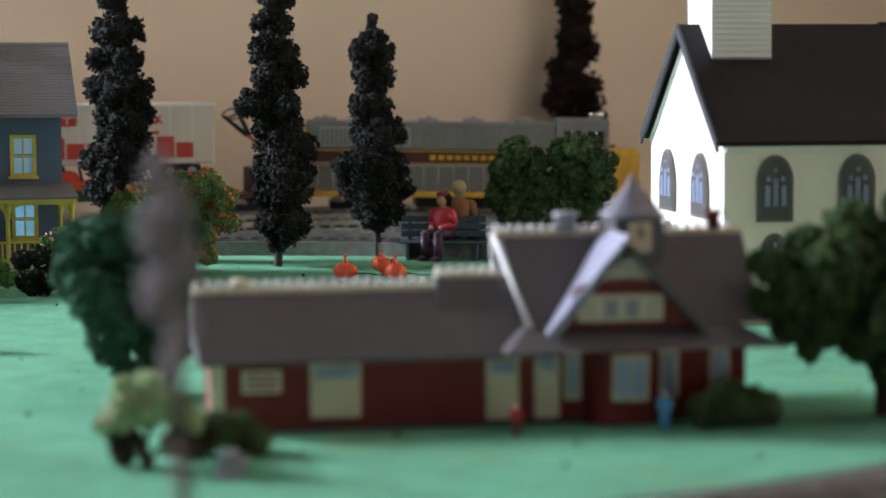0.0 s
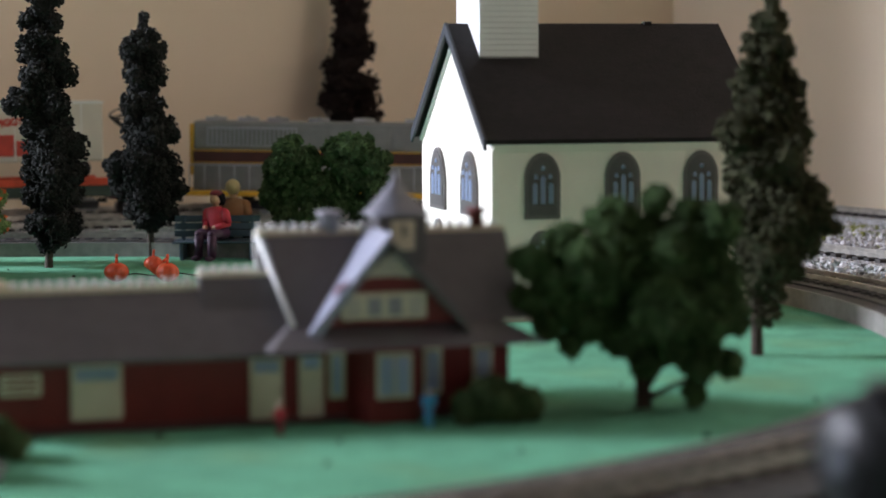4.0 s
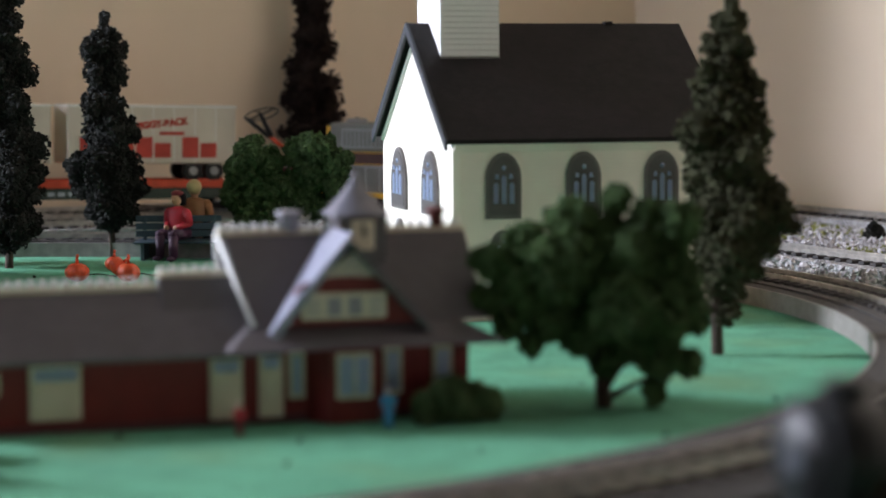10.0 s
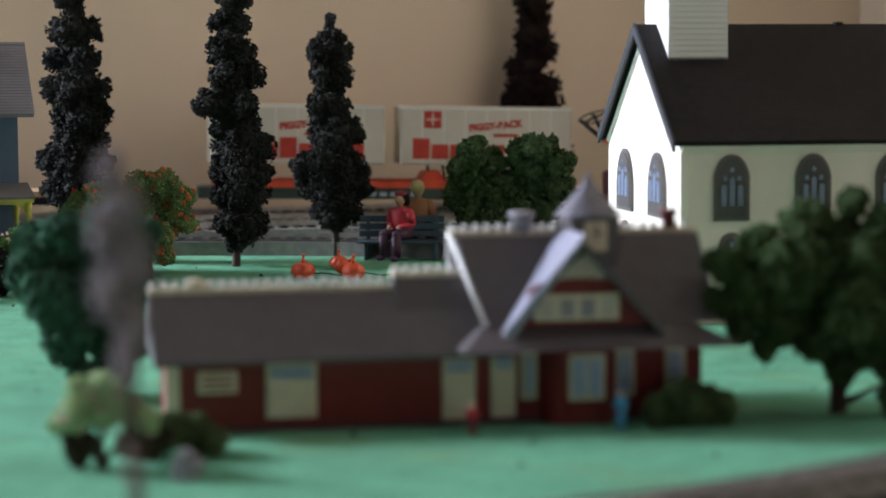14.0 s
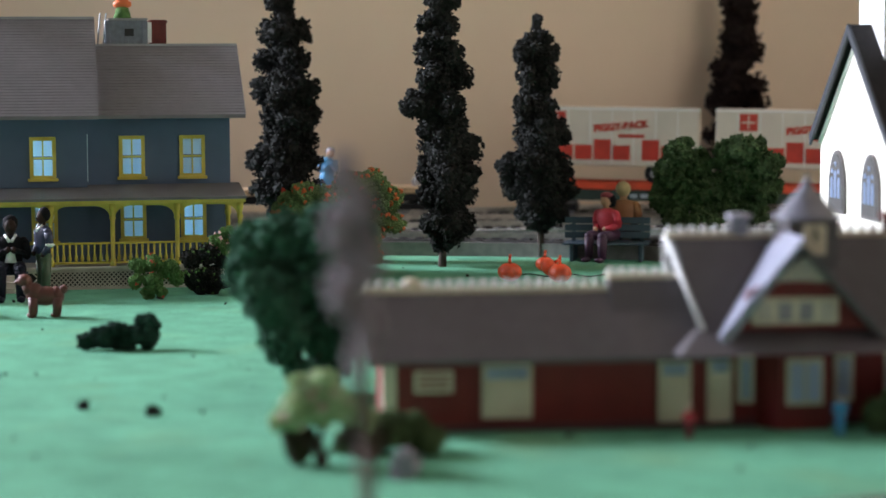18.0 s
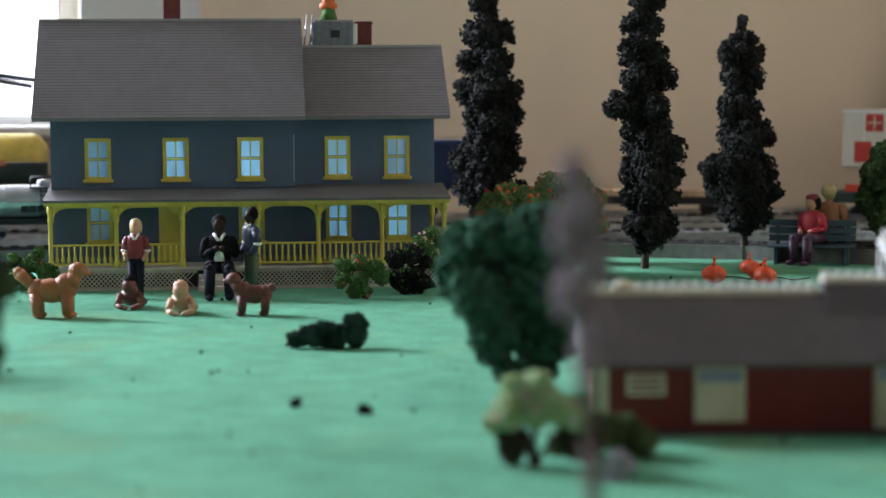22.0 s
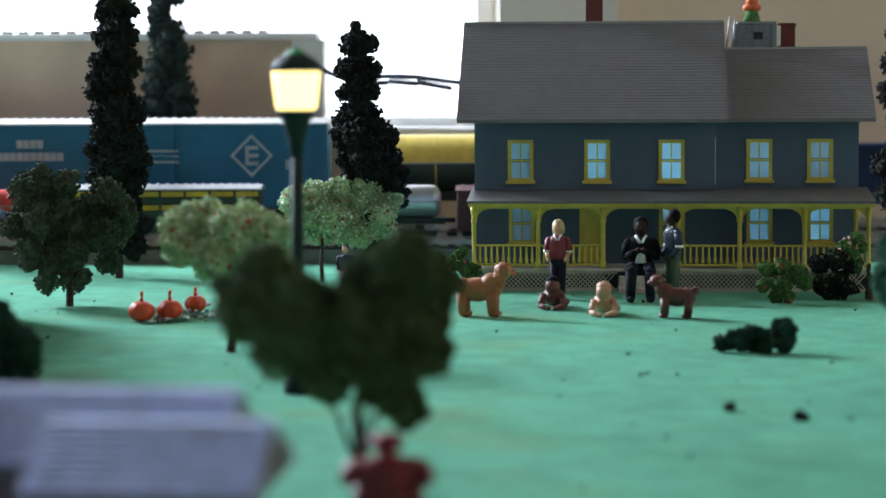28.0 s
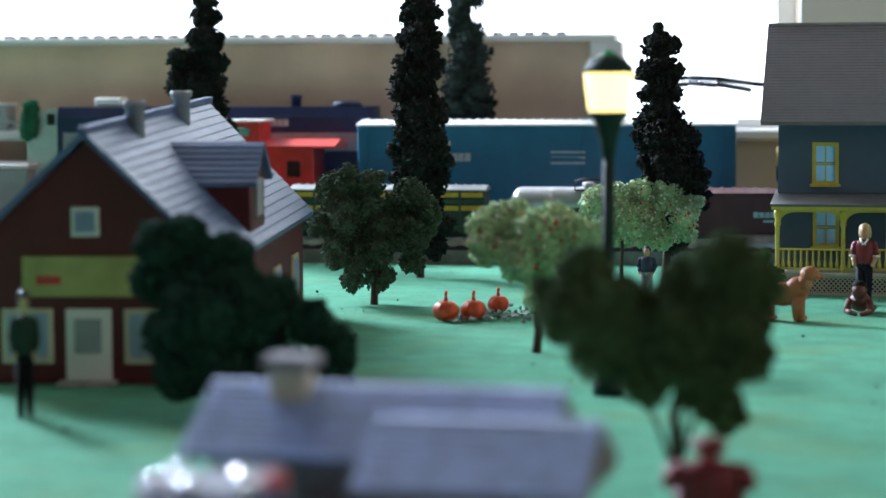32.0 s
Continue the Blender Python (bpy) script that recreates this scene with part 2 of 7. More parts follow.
F_PURP = mat("painted_plum", (0.06, 0.02, 0.05), 0.5)
DOGTAN = mat("dog_tan", (0.37, 0.125, 0.045), 0.5)
DOGBROWN = mat("dog_brown", (0.13, 0.035, 0.025), 0.5)
LAMPGLOW = glow("lamp_glow", (1.0, 0.80, 0.28), 2.8)
LAMPCORE = glow("lamp_core", (1.0, 0.90, 0.62), 6.0)
DAYGLOW = glow("bright_daylight", (0.90, 0.96, 1.0), 1.8)
CRATE = mat("blue_grey_plastic", (0.17, 0.19, 0.23), 0.45, var=0.2, scale=300)
CHROME = mat("chrome", (0.8, 0.82, 0.85), 0.12, 1.0, var=0.02)


# ---- mesh helpers ----
def B():
    return bmesh.new()


def part(name, bm, material, parent=None, label="", m=None, smooth=False):
    me = bpy.data.meshes.new(name)
    if isinstance(bm, tuple):
        me.from_pydata(*bm)
    else:
        bm.normal_update()
        bm.to_mesh(me)
        bm.free()
    for one in (material if isinstance(material, (list, tuple)) else [material]):
        me.materials.append(one)
    if smooth:
        me.shade_smooth()
    ob = new(name, me)
    ob.parent = parent
    if m is not None:
        ob.matrix_basis = m
    if label:
        ob["label"] = label
    return ob


def thing(name, m, label, category, group=""):
    ob = new(name)
    ob.empty_display_size = 0.01
    ob.matrix_basis = m
    return tagged(ob, label, category, group)


def box(bm, x0, x1, y0, y1, z0, z1, bevel=0.0, mi=0):
    v = [bm.verts.new((x, y, z)) for z in (z0, z1) for y in (y0, y1) for x in (x0, x1)]
    fs = [bm.faces.new([v[i] for i in f]) for f in ((0, 2, 3, 1), (4, 5, 7, 6), (0, 1, 5, 4), (1, 3, 7, 5), (3, 2, 6, 7), (2, 0, 4, 6))]
    for f in fs:
        f.material_index = mi
    if bevel:
        bmesh.ops.bevel(bm, geom=list({e for f in fs for e in f.edges}), offset=bevel, segments=1, affect="EDGES")
    return bm


def cyl(bm, p0, p1, r0, r1=None, n=10, mi=0, cap=True):
    r1 = r0 if r1 is None else r1
    p0, p1 = Vector(p0), Vector(p1)
    q = (p1 - p0).to_track_quat("Z", "Y")
    rings = []
    for p, r in ((p0, r0), (p1, r1)):
        rings.append([bm.verts.new(p + q @ Vector((r * math.cos(6.28319 * i / n), r * math.sin(6.28319 * i / n), 0))) for i in range(n)])
    for i in range(n):
        f = bm.faces.new((rings[0][i], rings[0][(i + 1) % n], rings[1][(i + 1) % n], rings[1][i]))
        f.material_index = mi
        f.smooth = True
    if cap:
        bm.faces.new(rings[0][::-1]).material_index = mi
        bm.faces.new(rings[1]).material_index = mi
    return bm


def lathe(bm, prof, n=12, at=(0, 0, 0), mi=0):
    rings = [[bm.verts.new((at[0] + r * math.cos(6.28319 * i / n), at[1] + r * math.sin(6.28319 * i / n), at[2] + z)) for i in range(n)] for r, z in prof]
    for a, b in zip(rings, rings[1:]):
        for i in range(n):
            f = bm.faces.new((a[i], a[(i + 1) % n], b[(i + 1) % n], b[i]))
            f.material_index, f.smooth = mi, True
    bm.faces.new(rings[0][::-1]).material_index = mi
    bm.faces.new(rings[-1]).material_index = mi
    return bm


def ball(bm, c, r, mi=0, n=2):
    r = (r, r, r) if not isinstance(r, tuple) else r
    res = bmesh.ops.create_icosphere(bm, subdivisions=n, radius=1.0, matrix=Matrix.Translation(c) @ Matrix.Diagonal((*r, 1)))
    for f in {f for v in res["verts"] for f in v.link_faces}:
        f.material_index, f.smooth = mi, True
    return bm


def prism(bm, pts, a0, a1, axis="y", mi=0):
    """A flat outline carried from a0 to a1. Outline (x, z) for axis y, (y, z) for x, (x, y) for z."""
    put = {"y": lambda p, a: (p[0], a, p[1]), "x": lambda p, a: (a, p[0], p[1]), "z": lambda p, a: (p[0], p[1], a)}[axis]
    lo, hi = [bm.verts.new(put(p, a0)) for p in pts], [bm.verts.new(put(p, a1)) for p in pts]
    n = len(pts)
    for i in range(n):
        bm.faces.new((lo[i], lo[(i + 1) % n], hi[(i + 1) % n], hi[i])).material_index = mi
    bm.faces.new(lo[::-1]).material_index = mi
    bm.faces.new(hi).material_index = mi
    bmesh.ops.recalc_face_normals(bm, faces=bm.faces[:])
    return bm


def wall(bm, x0, x1, z0, z1, y0, y1, holes=(), mi=0):
    """A wall along x with rectangular openings (x0, x1, z0, z1)."""
    xs = sorted({x0, x1, *[h[0] for h in holes], *[h[1] for h in holes]})
    zs = sorted({z0, z1, *[h[2] for h in holes], *[h[3] for h in holes]})
    for xa, xb in zip(xs, xs[1:]):
        za = None
        for zb, zc in zip(zs, zs[1:]):
            hole = any(h[0] < (xa + xb) / 2 < h[1] and h[2] < (zb + zc) / 2 < h[3] for h in holes)
            if not hole and za is None:
                za = zb
            if za is not None and (hole or zc == z1):
                box(bm, xa, xb, y0, y1, za, zb if hole else zc, mi=mi)
                za = None
    return bm


def text(name, body, size, m, material, parent, depth=0.0003, bold=0.0):
    c = bpy.data.curves.new(name, "FONT")
    c.body, c.size, c.extrude, c.align_x, c.offset = body, size, depth, "CENTER", bold
    tmp = bpy.data.objects.new(name, c)
    scene.collection.objects.link(tmp)
    dg = bpy.context.evaluated_depsgraph_get()
    me = bpy.data.meshes.new_from_object(tmp.evaluated_get(dg))
    bpy.data.objects.remove(tmp)
    me.materials.clear()
    me.materials.append(material)
    ob = new(name, me)
    ob.parent = parent
    ob.matrix_basis = m
    return ob


def word_bars(name, body, size, m, material, parent, depth=0.0003, bold=0.0):
    """A trade name as a row of plain blocks, tall for capitals and low for small letters."""
    bm, x = B(), -len(body) * size * 0.29
    for c in body:
        if c != " ":
            h, w = size * (0.70 if c.isupper() or c in "tdfk&" else 0.5), size * 0.46
            box(bm, x, x + w * 1.12, 0, h, 0, depth)
        x += size * 0.58 if c != " " else size * 0.3
    return part(name, bm, material, parent, "", m)


rng = np.random.default_rng(7)
ICO_V = np.array([(0, 0, 1), (1, 0, 0), (0, 1, 0), (-1, 0, 0), (0, -1, 0), (0, 0, -1)], float)
ICO_F = np.array([(0, 1, 2), (0, 2, 3), (0, 3, 4), (0, 4, 1), (5, 2, 1), (5, 3, 2), (5, 4, 3), (5, 1, 4)])


_b = bmesh.new()
bmesh.ops.create_icosphere(_b, subdivisions=2, radius=1.0)
CORE_V = np.array([v.co[:] for v in _b.verts])
CORE_F = np.array([[v.index for v in f.verts] for f in _b.faces])
_b.free()


def crumbs(centres, size, spread=0.5):
    """Many small uneven crumbs, one at each centre: vertices and faces."""
    n = len(centres)
    q = rng.normal(size=(n, 4))
    q /= np.linalg.norm(q, axis=1)[:, None]
    w, x, y, z = q.T
    R = np.stack([1 - 2 * (y * y + z * z), 2 * (x * y - z * w), 2 * (x * z + y * w), 2 * (x * y + z * w), 1 - 2 * (x * x + z * z), 2 * (y * z - x * w),
                  2 * (x * z - y * w), 2 * (y * z + x * w), 1 - 2 * (x * x + y * y)], 1).reshape(n, 3, 3)
    s = size * (1 + spread * rng.uniform(-1, 1, (n, 1, 3)))
    v = np.einsum("nij,nkj->nki", R, ICO_V[None] * s * (1 + 0.35 * rng.uniform(-1, 1, (n, 6, 1)))) + centres[:, None, :]
    f = ICO_F[None] + 6 * np.arange(n)[:, None, None]
    return v.reshape(-1, 3), f.reshape(-1, 3)


def on_lumps(lumps, n, depth=0.35, low=-1.0):
    """Points near the skin of a set of ellipsoids (x, y, z, rx, ry, rz)."""
    L = np.array(lumps, float)
    area = (L[:, 3] * L[:, 4] + L[:, 3] * L[:, 5] + L[:, 4] * L[:, 5])
    k = rng.choice(len(L), n, p=area / area.sum())
    d = rng.normal(size=(n, 3))
    d /= np.linalg.norm(d, axis=1)[:, None]
    d[:, 2] = np.maximum(d[:, 2], low)
    r = 1.14 - (depth + 0.14) * rng.uniform(0, 1, (n, 1)) ** 1.3
    return L[k, :3] + d * L[k, 3:] * r


def foliage(name, lumps, n, size, material, parent, label="", extra=()):
    """A crown: crumbs over the lumps. extra: (count, size, material) for flowers on the skin."""
    v, f = crumbs(on_lumps(lumps, n), size)
    vs, fs, ms = [v], [f], [np.zeros(len(f), int)]
    mats, base = [material], len(v)
    L = np.array(lumps, float)
    cv = (L[:, None, :3] + CORE_V[None] * L[:, None, 3:] * 0.82 * rng.uniform(0.85, 1.1, (len(L), len(CORE_V), 1))).reshape(-1, 3)
    cf = (CORE_F[None] + len(CORE_V) * np.arange(len(L))[:, None, None]).reshape(-1, 3)
    vs.append(cv)
    fs.append(cf + base)
    ms.append(np.zeros(len(cf), int))
    base += len(cv)
    for i, (cnt, sz, mt) in enumerate(extra):
        ev, ef = crumbs(on_lumps(lumps, cnt, 0.05), sz, 0.2)
        vs.append(ev)
        fs.append(ef + base)
        ms.append(np.full(len(ef), i + 1))
        base += len(ev)
        mats.append(mt)
    ob = part(name, (np.concatenate(vs).tolist(), [], np.concatenate(fs).tolist()), mats, parent, label)
    ob.data.polygons.foreach_set("material_index", np.concatenate(ms).astype(np.int32))
    return ob


def trunk(parent, h, r, limbs=(), name="trunk"):
    bm = B()
    a = Vector((0, 0, 0))
    for i in range(4):
        b = Vector((random.uniform(-1, 1) * r * 0.5, random.uniform(-1, 1) * r * 0.5, h * (i + 1) / 4))
        cyl(bm, a, b, r * (1.25 - 0.2 * i), r * (1.05 - 0.2 * i), 7, cap=False)
        a = b
    for x, y, z0, z1 in limbs:
        cyl(bm, (0, 0, z0), (x, y, z1), r * 0.55, r * 0.25, 6)
    return part(name, bm, BARK, parent)


def burst(lumps, seed, n=5, k=0.55, deep=0.75):
    """Breaks each lump (across, up, radius in mm) into smaller knobs, spread in depth as well."""
    random.seed(seed)
    out = []
    for x, z, r in lumps:
        y = random.uniform(-1, 1) * r * deep
        out.append((x * 0.001, y * 0.001, z * 0.001, r * 0.00078, r * 0.00078, r * 0.00078))
        for i in range(n):
            a, b = random.uniform(0, 6.28), random.uniform(-1, 1)
            c = math.sqrt(1 - b * b)
            q = r * random.uniform(0.55, 0.8)
            s = r * k * random.uniform(0.6, 1.1)
            out.append(((x + q * c * math.cos(a)) * 0.001, (y + q * c * math.sin(a)) * 0.001, (z + q * b) * 0.001, s * 0.001, s * 0.001, s * 0.0009))
    return [(a, b, max(c, f * 0.9), d, e, f) for a, b, c, d, e, f in out]


def cypress(x, y, rows, material, label, seed, face=0.0, stem=0.015):
    """A foam cypress: rows of (height, left reach, right reach) in mm, turned to face the given heading."""
    random.seed(seed)
    t = thing("cypress_tree", pose(x, y, 0, 0, 0, face), label, "tree", "dark cypress trees")
    trunk(t, rows[0][0] * 0.0006, 0.0022)
    lumps = []
    for (h, a, b), (h2, a2, b2) in zip(rows, rows[1:] + [(rows[-1][0] - 8, *rows[-1][1:])]):
        w = b - a
        a, b = a * 1.06, b * 1.06
        w = b - a
        r = max(4.0, min(11.0, w * 0.30))
        for f in (0.0, 1.0) if w > 14 else (0.5,):
            lumps.append((a + r + (w - 2 * r) * f, h, r))
        lumps.append(((a + b) / 2, h, w * 0.33))
        lumps.append(((a + b + a2 + b2) / 4 + random.uniform(-2, 2), (h + h2) / 2, (w + b2 - a2) * 0.14))
    foliage("crown", burst(lumps, seed, 7, 0.40, 0.9), 15000, 0.00125, material, t)
    return t


# ---- the room and the table ----
def setting(name, bm, material, m=None, label=""):
    ob = part(name, bm, material, None, "", m)
    return tagged(ob, label, "", "", "structure")


setting("floor", box(B(), -2.8, 1.2, -3.6, 0.9, -0.92, -0.90), FLOORM, LAY, "brown carpet floor of the room")
setting("ceiling", box(B(), -2.8, 1.2, -3.6, 0.9, 1.50, 1.54), CEIL, LAY, "plain dark ceiling out of view, toned down to cut bounce")
setting("wall_back", wall(B(), -2.8, 0.857, -0.9, 1.5, 0.72, 0.82, [(-2.0, -0.18, 0.085, 1.42)]), WALLPAINT, LAY, "beige painted back wall with a wide window")
# Unseen stretch, added dark so that it throws less light back.
setting("wall_right_2", box(B(), 0.857, 0.96, -3.6, -1.1, -0.9, 1.5), DARKWALL, LAY, "unseen dark stretch of the side wall")
setting("wall_right", box(B(), 0.857, 0.96, -1.1, 0.82, -0.9, 1.5), WALLPAINT, LAY, "beige painted side wall")
# Unseen left wall, with an opening added for the side fill.
bm = B()
wall(bm, -3.6, 0.82, -0.9, 1.5, 0, 0.1, [(0.0, 0.68, 0.55, 1.35)])
bmesh.ops.transform(bm, matrix=Matrix.Translation((-2.65, 0, 0)) @ Matrix.Rotation(radians(90), 4, "Z"), verts=bm.verts)
setting("wall_left", bm, DARKWALL, LAY, "unseen dark side wall with an added opening for the side fill")
# Wall out of view; its opening is added to go with the room fill.
setting("wall_front", wall(B(), -2.8, 0.96, -0.9, 1.5, -3.7, -3.6, [(-0.36, 0.86 , -0.1, 0.95)]), DARKWALL, LAY, "unseen dark wall with an added opening at the room fill")
win = setting("window_1", wall(B(), -2.0, -0.18, 0.085, 1.42, 0.735, 0.76, [(-1.98, -1.12, 0.094, 1.40), (-1.09, -0.195, 0.094, 1.40)]), WHITEWALL, LAY, "white window frame in bright daylight")
part("window_sill", box(B(), -2.0, -0.18, 0.68, 0.735, 0.078, 0.0865, 0.002), WHITEWALL, win)
setting("trim_2", box(B(), -0.178, -0.085, 0.7085, 0.7195, 0.012, 1.49, 0.001), WHITEWALL, LAY, "broad white window casing")
backdrop = setting("backdrop", box(B(), -4.2, 1.6, 2.2, 2.21, -0.6, 2.6), DAYGLOW, LAY, "bright overcast daylight outside the window")

TOP = (-1.75, 0.855, -0.80, 0.718)
setting("ground", box(B(), TOP[0], TOP[1], TOP[2], TOP[3], -0.004, 0.0), FELT, LAY, "green felt mat over the layout table")
tab = thing("layout_table", LAY @ pose(-0.45, -0.04, -0.9), "plywood table that carries the model railway", "table")
part("tabletop", box(B(), -1.3, 1.3, -0.76, 0.755, 0.87, 0.895), TABLE, tab)
for x in (-1.2, 1.2):
    for y in (-0.68, 0.68):
        part("leg", box(B(), x - 0.035, x + 0.035, y - 0.035, y + 0.035, 0, 0.87), TABLE, tab)


# ---- tracks ----
def oval(right, back, r, left=-1.5, front=-0.45, step=0.03):
    """Points and headings along a line from the far left of the back straight, round the right-hand bend, down the right side."""
    pts = []
    u = left
    while u < right - r:
        pts.append((u, back))
        u += step
    n = max(6, int(r * 1.5708 / step))
    for i in range(n + 1):
        a = 1.5708 * (1 - i / n)
        pts.append((right - r + r * math.cos(a), back - r + r * math.sin(a)))
    v = back - r - step
    while v > front:
        pts.append((right, v))
        v -= step
    return pts


def strip(bm, pts, o0, o1, z0, z1, grade=lambda u: 0.0):
    """A band beside a line, between two offsets, with thickness."""
    rows = []
    for i, p in enumerate(pts):
        a, b = Vector(pts[max(0, i - 1)]), Vector(pts[min(len(pts) - 1, i + 1)])
        d = (b - a).normalized()
        n = Vector((-d.y, d.x))
        g = grade(p[0])
        rows.append([bm.verts.new((p[0] + n.x * o, p[1] + n.y * o, z + g)) for o, z in ((o0, z0), (o0, z1), (o1, z1), (o1, z0))])
    for a, b in zip(rows, rows[1:]):
        for k in range(4):
            bm.faces.new((a[k], a[(k + 1) % 4], b[(k + 1) % 4], b[k]))
    bm.faces.new(rows[0][::-1])
    bm.faces.new(rows[-1])
    return bm


def rear_grade(u):
    return -0.020 * max(0.0, u - 0.15)


def arc_ring(r, a0, a1, n):
    return [(r * math.sin(radians(a0 + (a1 - a0) * i / n)), r * math.cos(radians(a0 + (a1 - a0) * i / n))) for i in range(n + 1)]


INNER = [(-1.5 + 0.05 * i, 0.495) for i in range(30)] + arc_ring(0.495, 0, 180, 60) + [(-0.03 * i, -0.495) for i in range(1, 12)]
REAR = oval(0.70, 0.60, 0.42)
MID = oval(0.60, 0.548, 0.36)
FAR = oval(0.80, 0.66, 0.30, left=-0.2)
UPPER = [(-1.5 + 0.05 * i, 0.655) for i in range(26)]
TIE_MESH = {}


def railway(name, line, label, z=0.0, gauge=0.0165, bed=0.034, bed_mat=CURB, h=0.009, grade=lambda u: 0.0, spacing=0.011, keep=None, dark=False, edging=False):
    t = thing(name, LAY, label, "track", "model railway tracks")
    part("roadbed", strip(B(), line, -bed, bed, z, z + h, grade), bed_mat, t)
    if edging:
        part("edging", strip(B(), line, -bed - 0.0012, -bed - 0.0001, z, z + h + 0.0004, grade), EDGING, t, "grey edging along the roadbed")
    if dark:
        part("tie_bed", strip(B(), line, -gauge * 1.35, gauge * 1.35, z + h, z + h + 0.0009, grade), TIE, t, "dark bed under the rails")
    for o in (-gauge / 2, gauge / 2):
        part("rail", strip(B(), line, o - 0.0006, o + 0.0006, z + h + 0.001, z + h + 0.0045, grade), RAIL, t)
    big = B()
    acc, last, count = 0.0, Vector(line[0]), 0
    size = (gauge * 0.95, 0.0028, 0.0016)
    if gauge not in TIE_MESH:
        b = B()
        box(b, -size[1], size[1], -size[0], size[0], 0, size[2] * 1.3, 0.0003)
        me = bpy.data.meshes.new("tie")
        b.to_mesh(me)
        b.free()
        me.materials.append(TIE)
        TIE_MESH[gauge] = me
    for p in line[1:]:
        p = Vector(p)
        d = p - last
        while acc <= d.length:
            q = last + d.normalized() * acc
            m = pose(q.x, q.y, z + h + 0.0002 + grade(q.x), 0, 0, math.degrees(math.atan2(d.y, d.x)))
            if keep and keep(q) and count < 120:
                o = new("tie", TIE_MESH[gauge])
                o.parent, o.matrix_basis = t, m
                count += 1
            else:
                c = [big.verts.new(m @ Vector((x, y, zz))) for zz in (0, size[2]) for y in (-size[0], size[0]) for x in (-size[1], size[1])]
                for f in ((4, 5, 7, 6), (0, 1, 5, 4), (1, 3, 7, 5), (3, 2, 6, 7), (2, 0, 4, 6)):
                    big.faces.new([c[i] for i in f])
            acc += spacing
        acc -= d.length
        last = p
    tagged(part("tie_run", big, TIE, t), kind="stuff")
    return t


right_side = lambda q: q.x > 0.25 and -0.25 < q.y < 0.5
railway("inner_track", INNER, "inner loop of track on a grey roadbed with black ties", keep=lambda q: q.x > 0.2 and -0.45 < q.y < 0.4, bed=0.033, dark=True, bed_mat=BEDTOP, edging=True)
railway("upper_track", UPPER, "raised track along the window sill", bed=0.024, h=0.0215)
railway("siding_track", [(-0.25 + 0.05 * i, -0.603) for i in range(15)], "front track on a grey roadbed", bed=0.028, dark=True, bed_mat=BEDTOP)
railway("middle_track", MID, "middle loop of track lying in grey ballast", z=0.0, bed=0.026, bed_mat=BALLAST, keep=right_side)
railway("rear_track", REAR, "outer loop of track lying in grey ballast", z=0.004, bed=0.03, bed_mat=BALLAST, gauge=0.026, spacing=0.013, grade=rear_grade, keep=right_side)
railway("wall_track", FAR, "outermost track along the wall in ballast", z=0.003, bed=0.026, bed_mat=BALLAST, keep=right_side)
# ballast fields between the tracks
bm = strip(B(), oval(0.70, 0.62, 0.42), -0.10, 0.12, 0.0002, 0.0045)
setting("ballast_bed", bm, BALLAST, LAY, "grey stone ballast between the tracks")
cs = []
for i in range(15000):
    u = rng.uniform(0.50, 0.85)
    cs.append((u, rng.uniform(-0.35, 0.62), rng.uniform(0.005, 0.0090)))
v, f = crumbs(np.array(cs), 0.0016)
st = part("ballast_stones", (v.tolist(), [], f.tolist()), mat("ballast_stone", (0.36, 0.345, 0.35), 0.9, var=0.55, scale=300, bump=0.3), None, "", LAY)
tagged(st, "loose grey ballast stones between the tracks", "gravel", "", "stuff")
cs = [(rng.uniform(0.62, 0.85), rng.choice([0.24, 0.3, 0.12, 0.38, 0.02, -0.1]) + rng.normal() * 0.014, 0.0072) for i in range(3600)]
v, f = crumbs(np.array(cs), 0.0014)
tagged(part("moss", (v.tolist(), [], f.tolist()), EARTH, None, "", LAY), "olive moss tufts among the ballast", "moss", "", "stuff")
# dark turf crumbs on the felt
cs = np.stack([rng.uniform(-0.75, 0.30, 150), rng.uniform(0.68, 1.5, 150), np.full(150, 0.0005)], 1)
v, f = crumbs(cs, 0.0008, 0.75)
tagged(part("turf_crumbs", (v.tolist(), [], f.tolist()), LEAF_CYP, None, ""), "small dark turf crumbs on the felt", "crumbs", "", "stuff")

b = thing("window_board", LAY @ pose(-1.138, 0.70, 0.0868), "long tan wooden board lying before the window", "board")
part("board", box(B(), -0.85, 0.80, -0.012, 0.012, 0, 0.068, 0.001), TANBOARD, b)
part("ledge", box(B(), -0.85, 0.82, -0.02, 0.02, 0.068, 0.0735, 0.001), WHITEWALL, b, "white ledge strip")
part("bracket", box(B(), 0.80, 0.825, -0.02, 0.012, 0, 0.068, 0.001), WHITEWALL, b)
bm = B()
for i in range(130):
    box(bm, -0.84 + i * 0.0125, -0.84 + i * 0.0125 + 0.007, -0.004, 0.004, 0.0737, 0.076)
part("edging", bm, BLACK, b, "row of dark studs along the ledge")
c = thing("cable", LAY @ pose(0, 0, 0), "dark blue cable hanging before the window", "cable")
bm = B()
pp = [Vector((-0.335, 0.66, 0.1378)), Vector((-0.318, 0.66, 0.1338)), Vector((-0.300, 0.66, 0.1258)), Vector((-0.282, 0.66, 0.1248)), Vector((-0.262, 0.66, 0.1263)), Vector((-0.240, 0.66, 0.1253)), Vector((-0.215, 0.68, 0.1218)), Vector((-0.17, 0.718, 0.1168))]
for p, q in zip(pp, pp[1:]):
    cyl(bm, p, q, 0.0020, n=8)
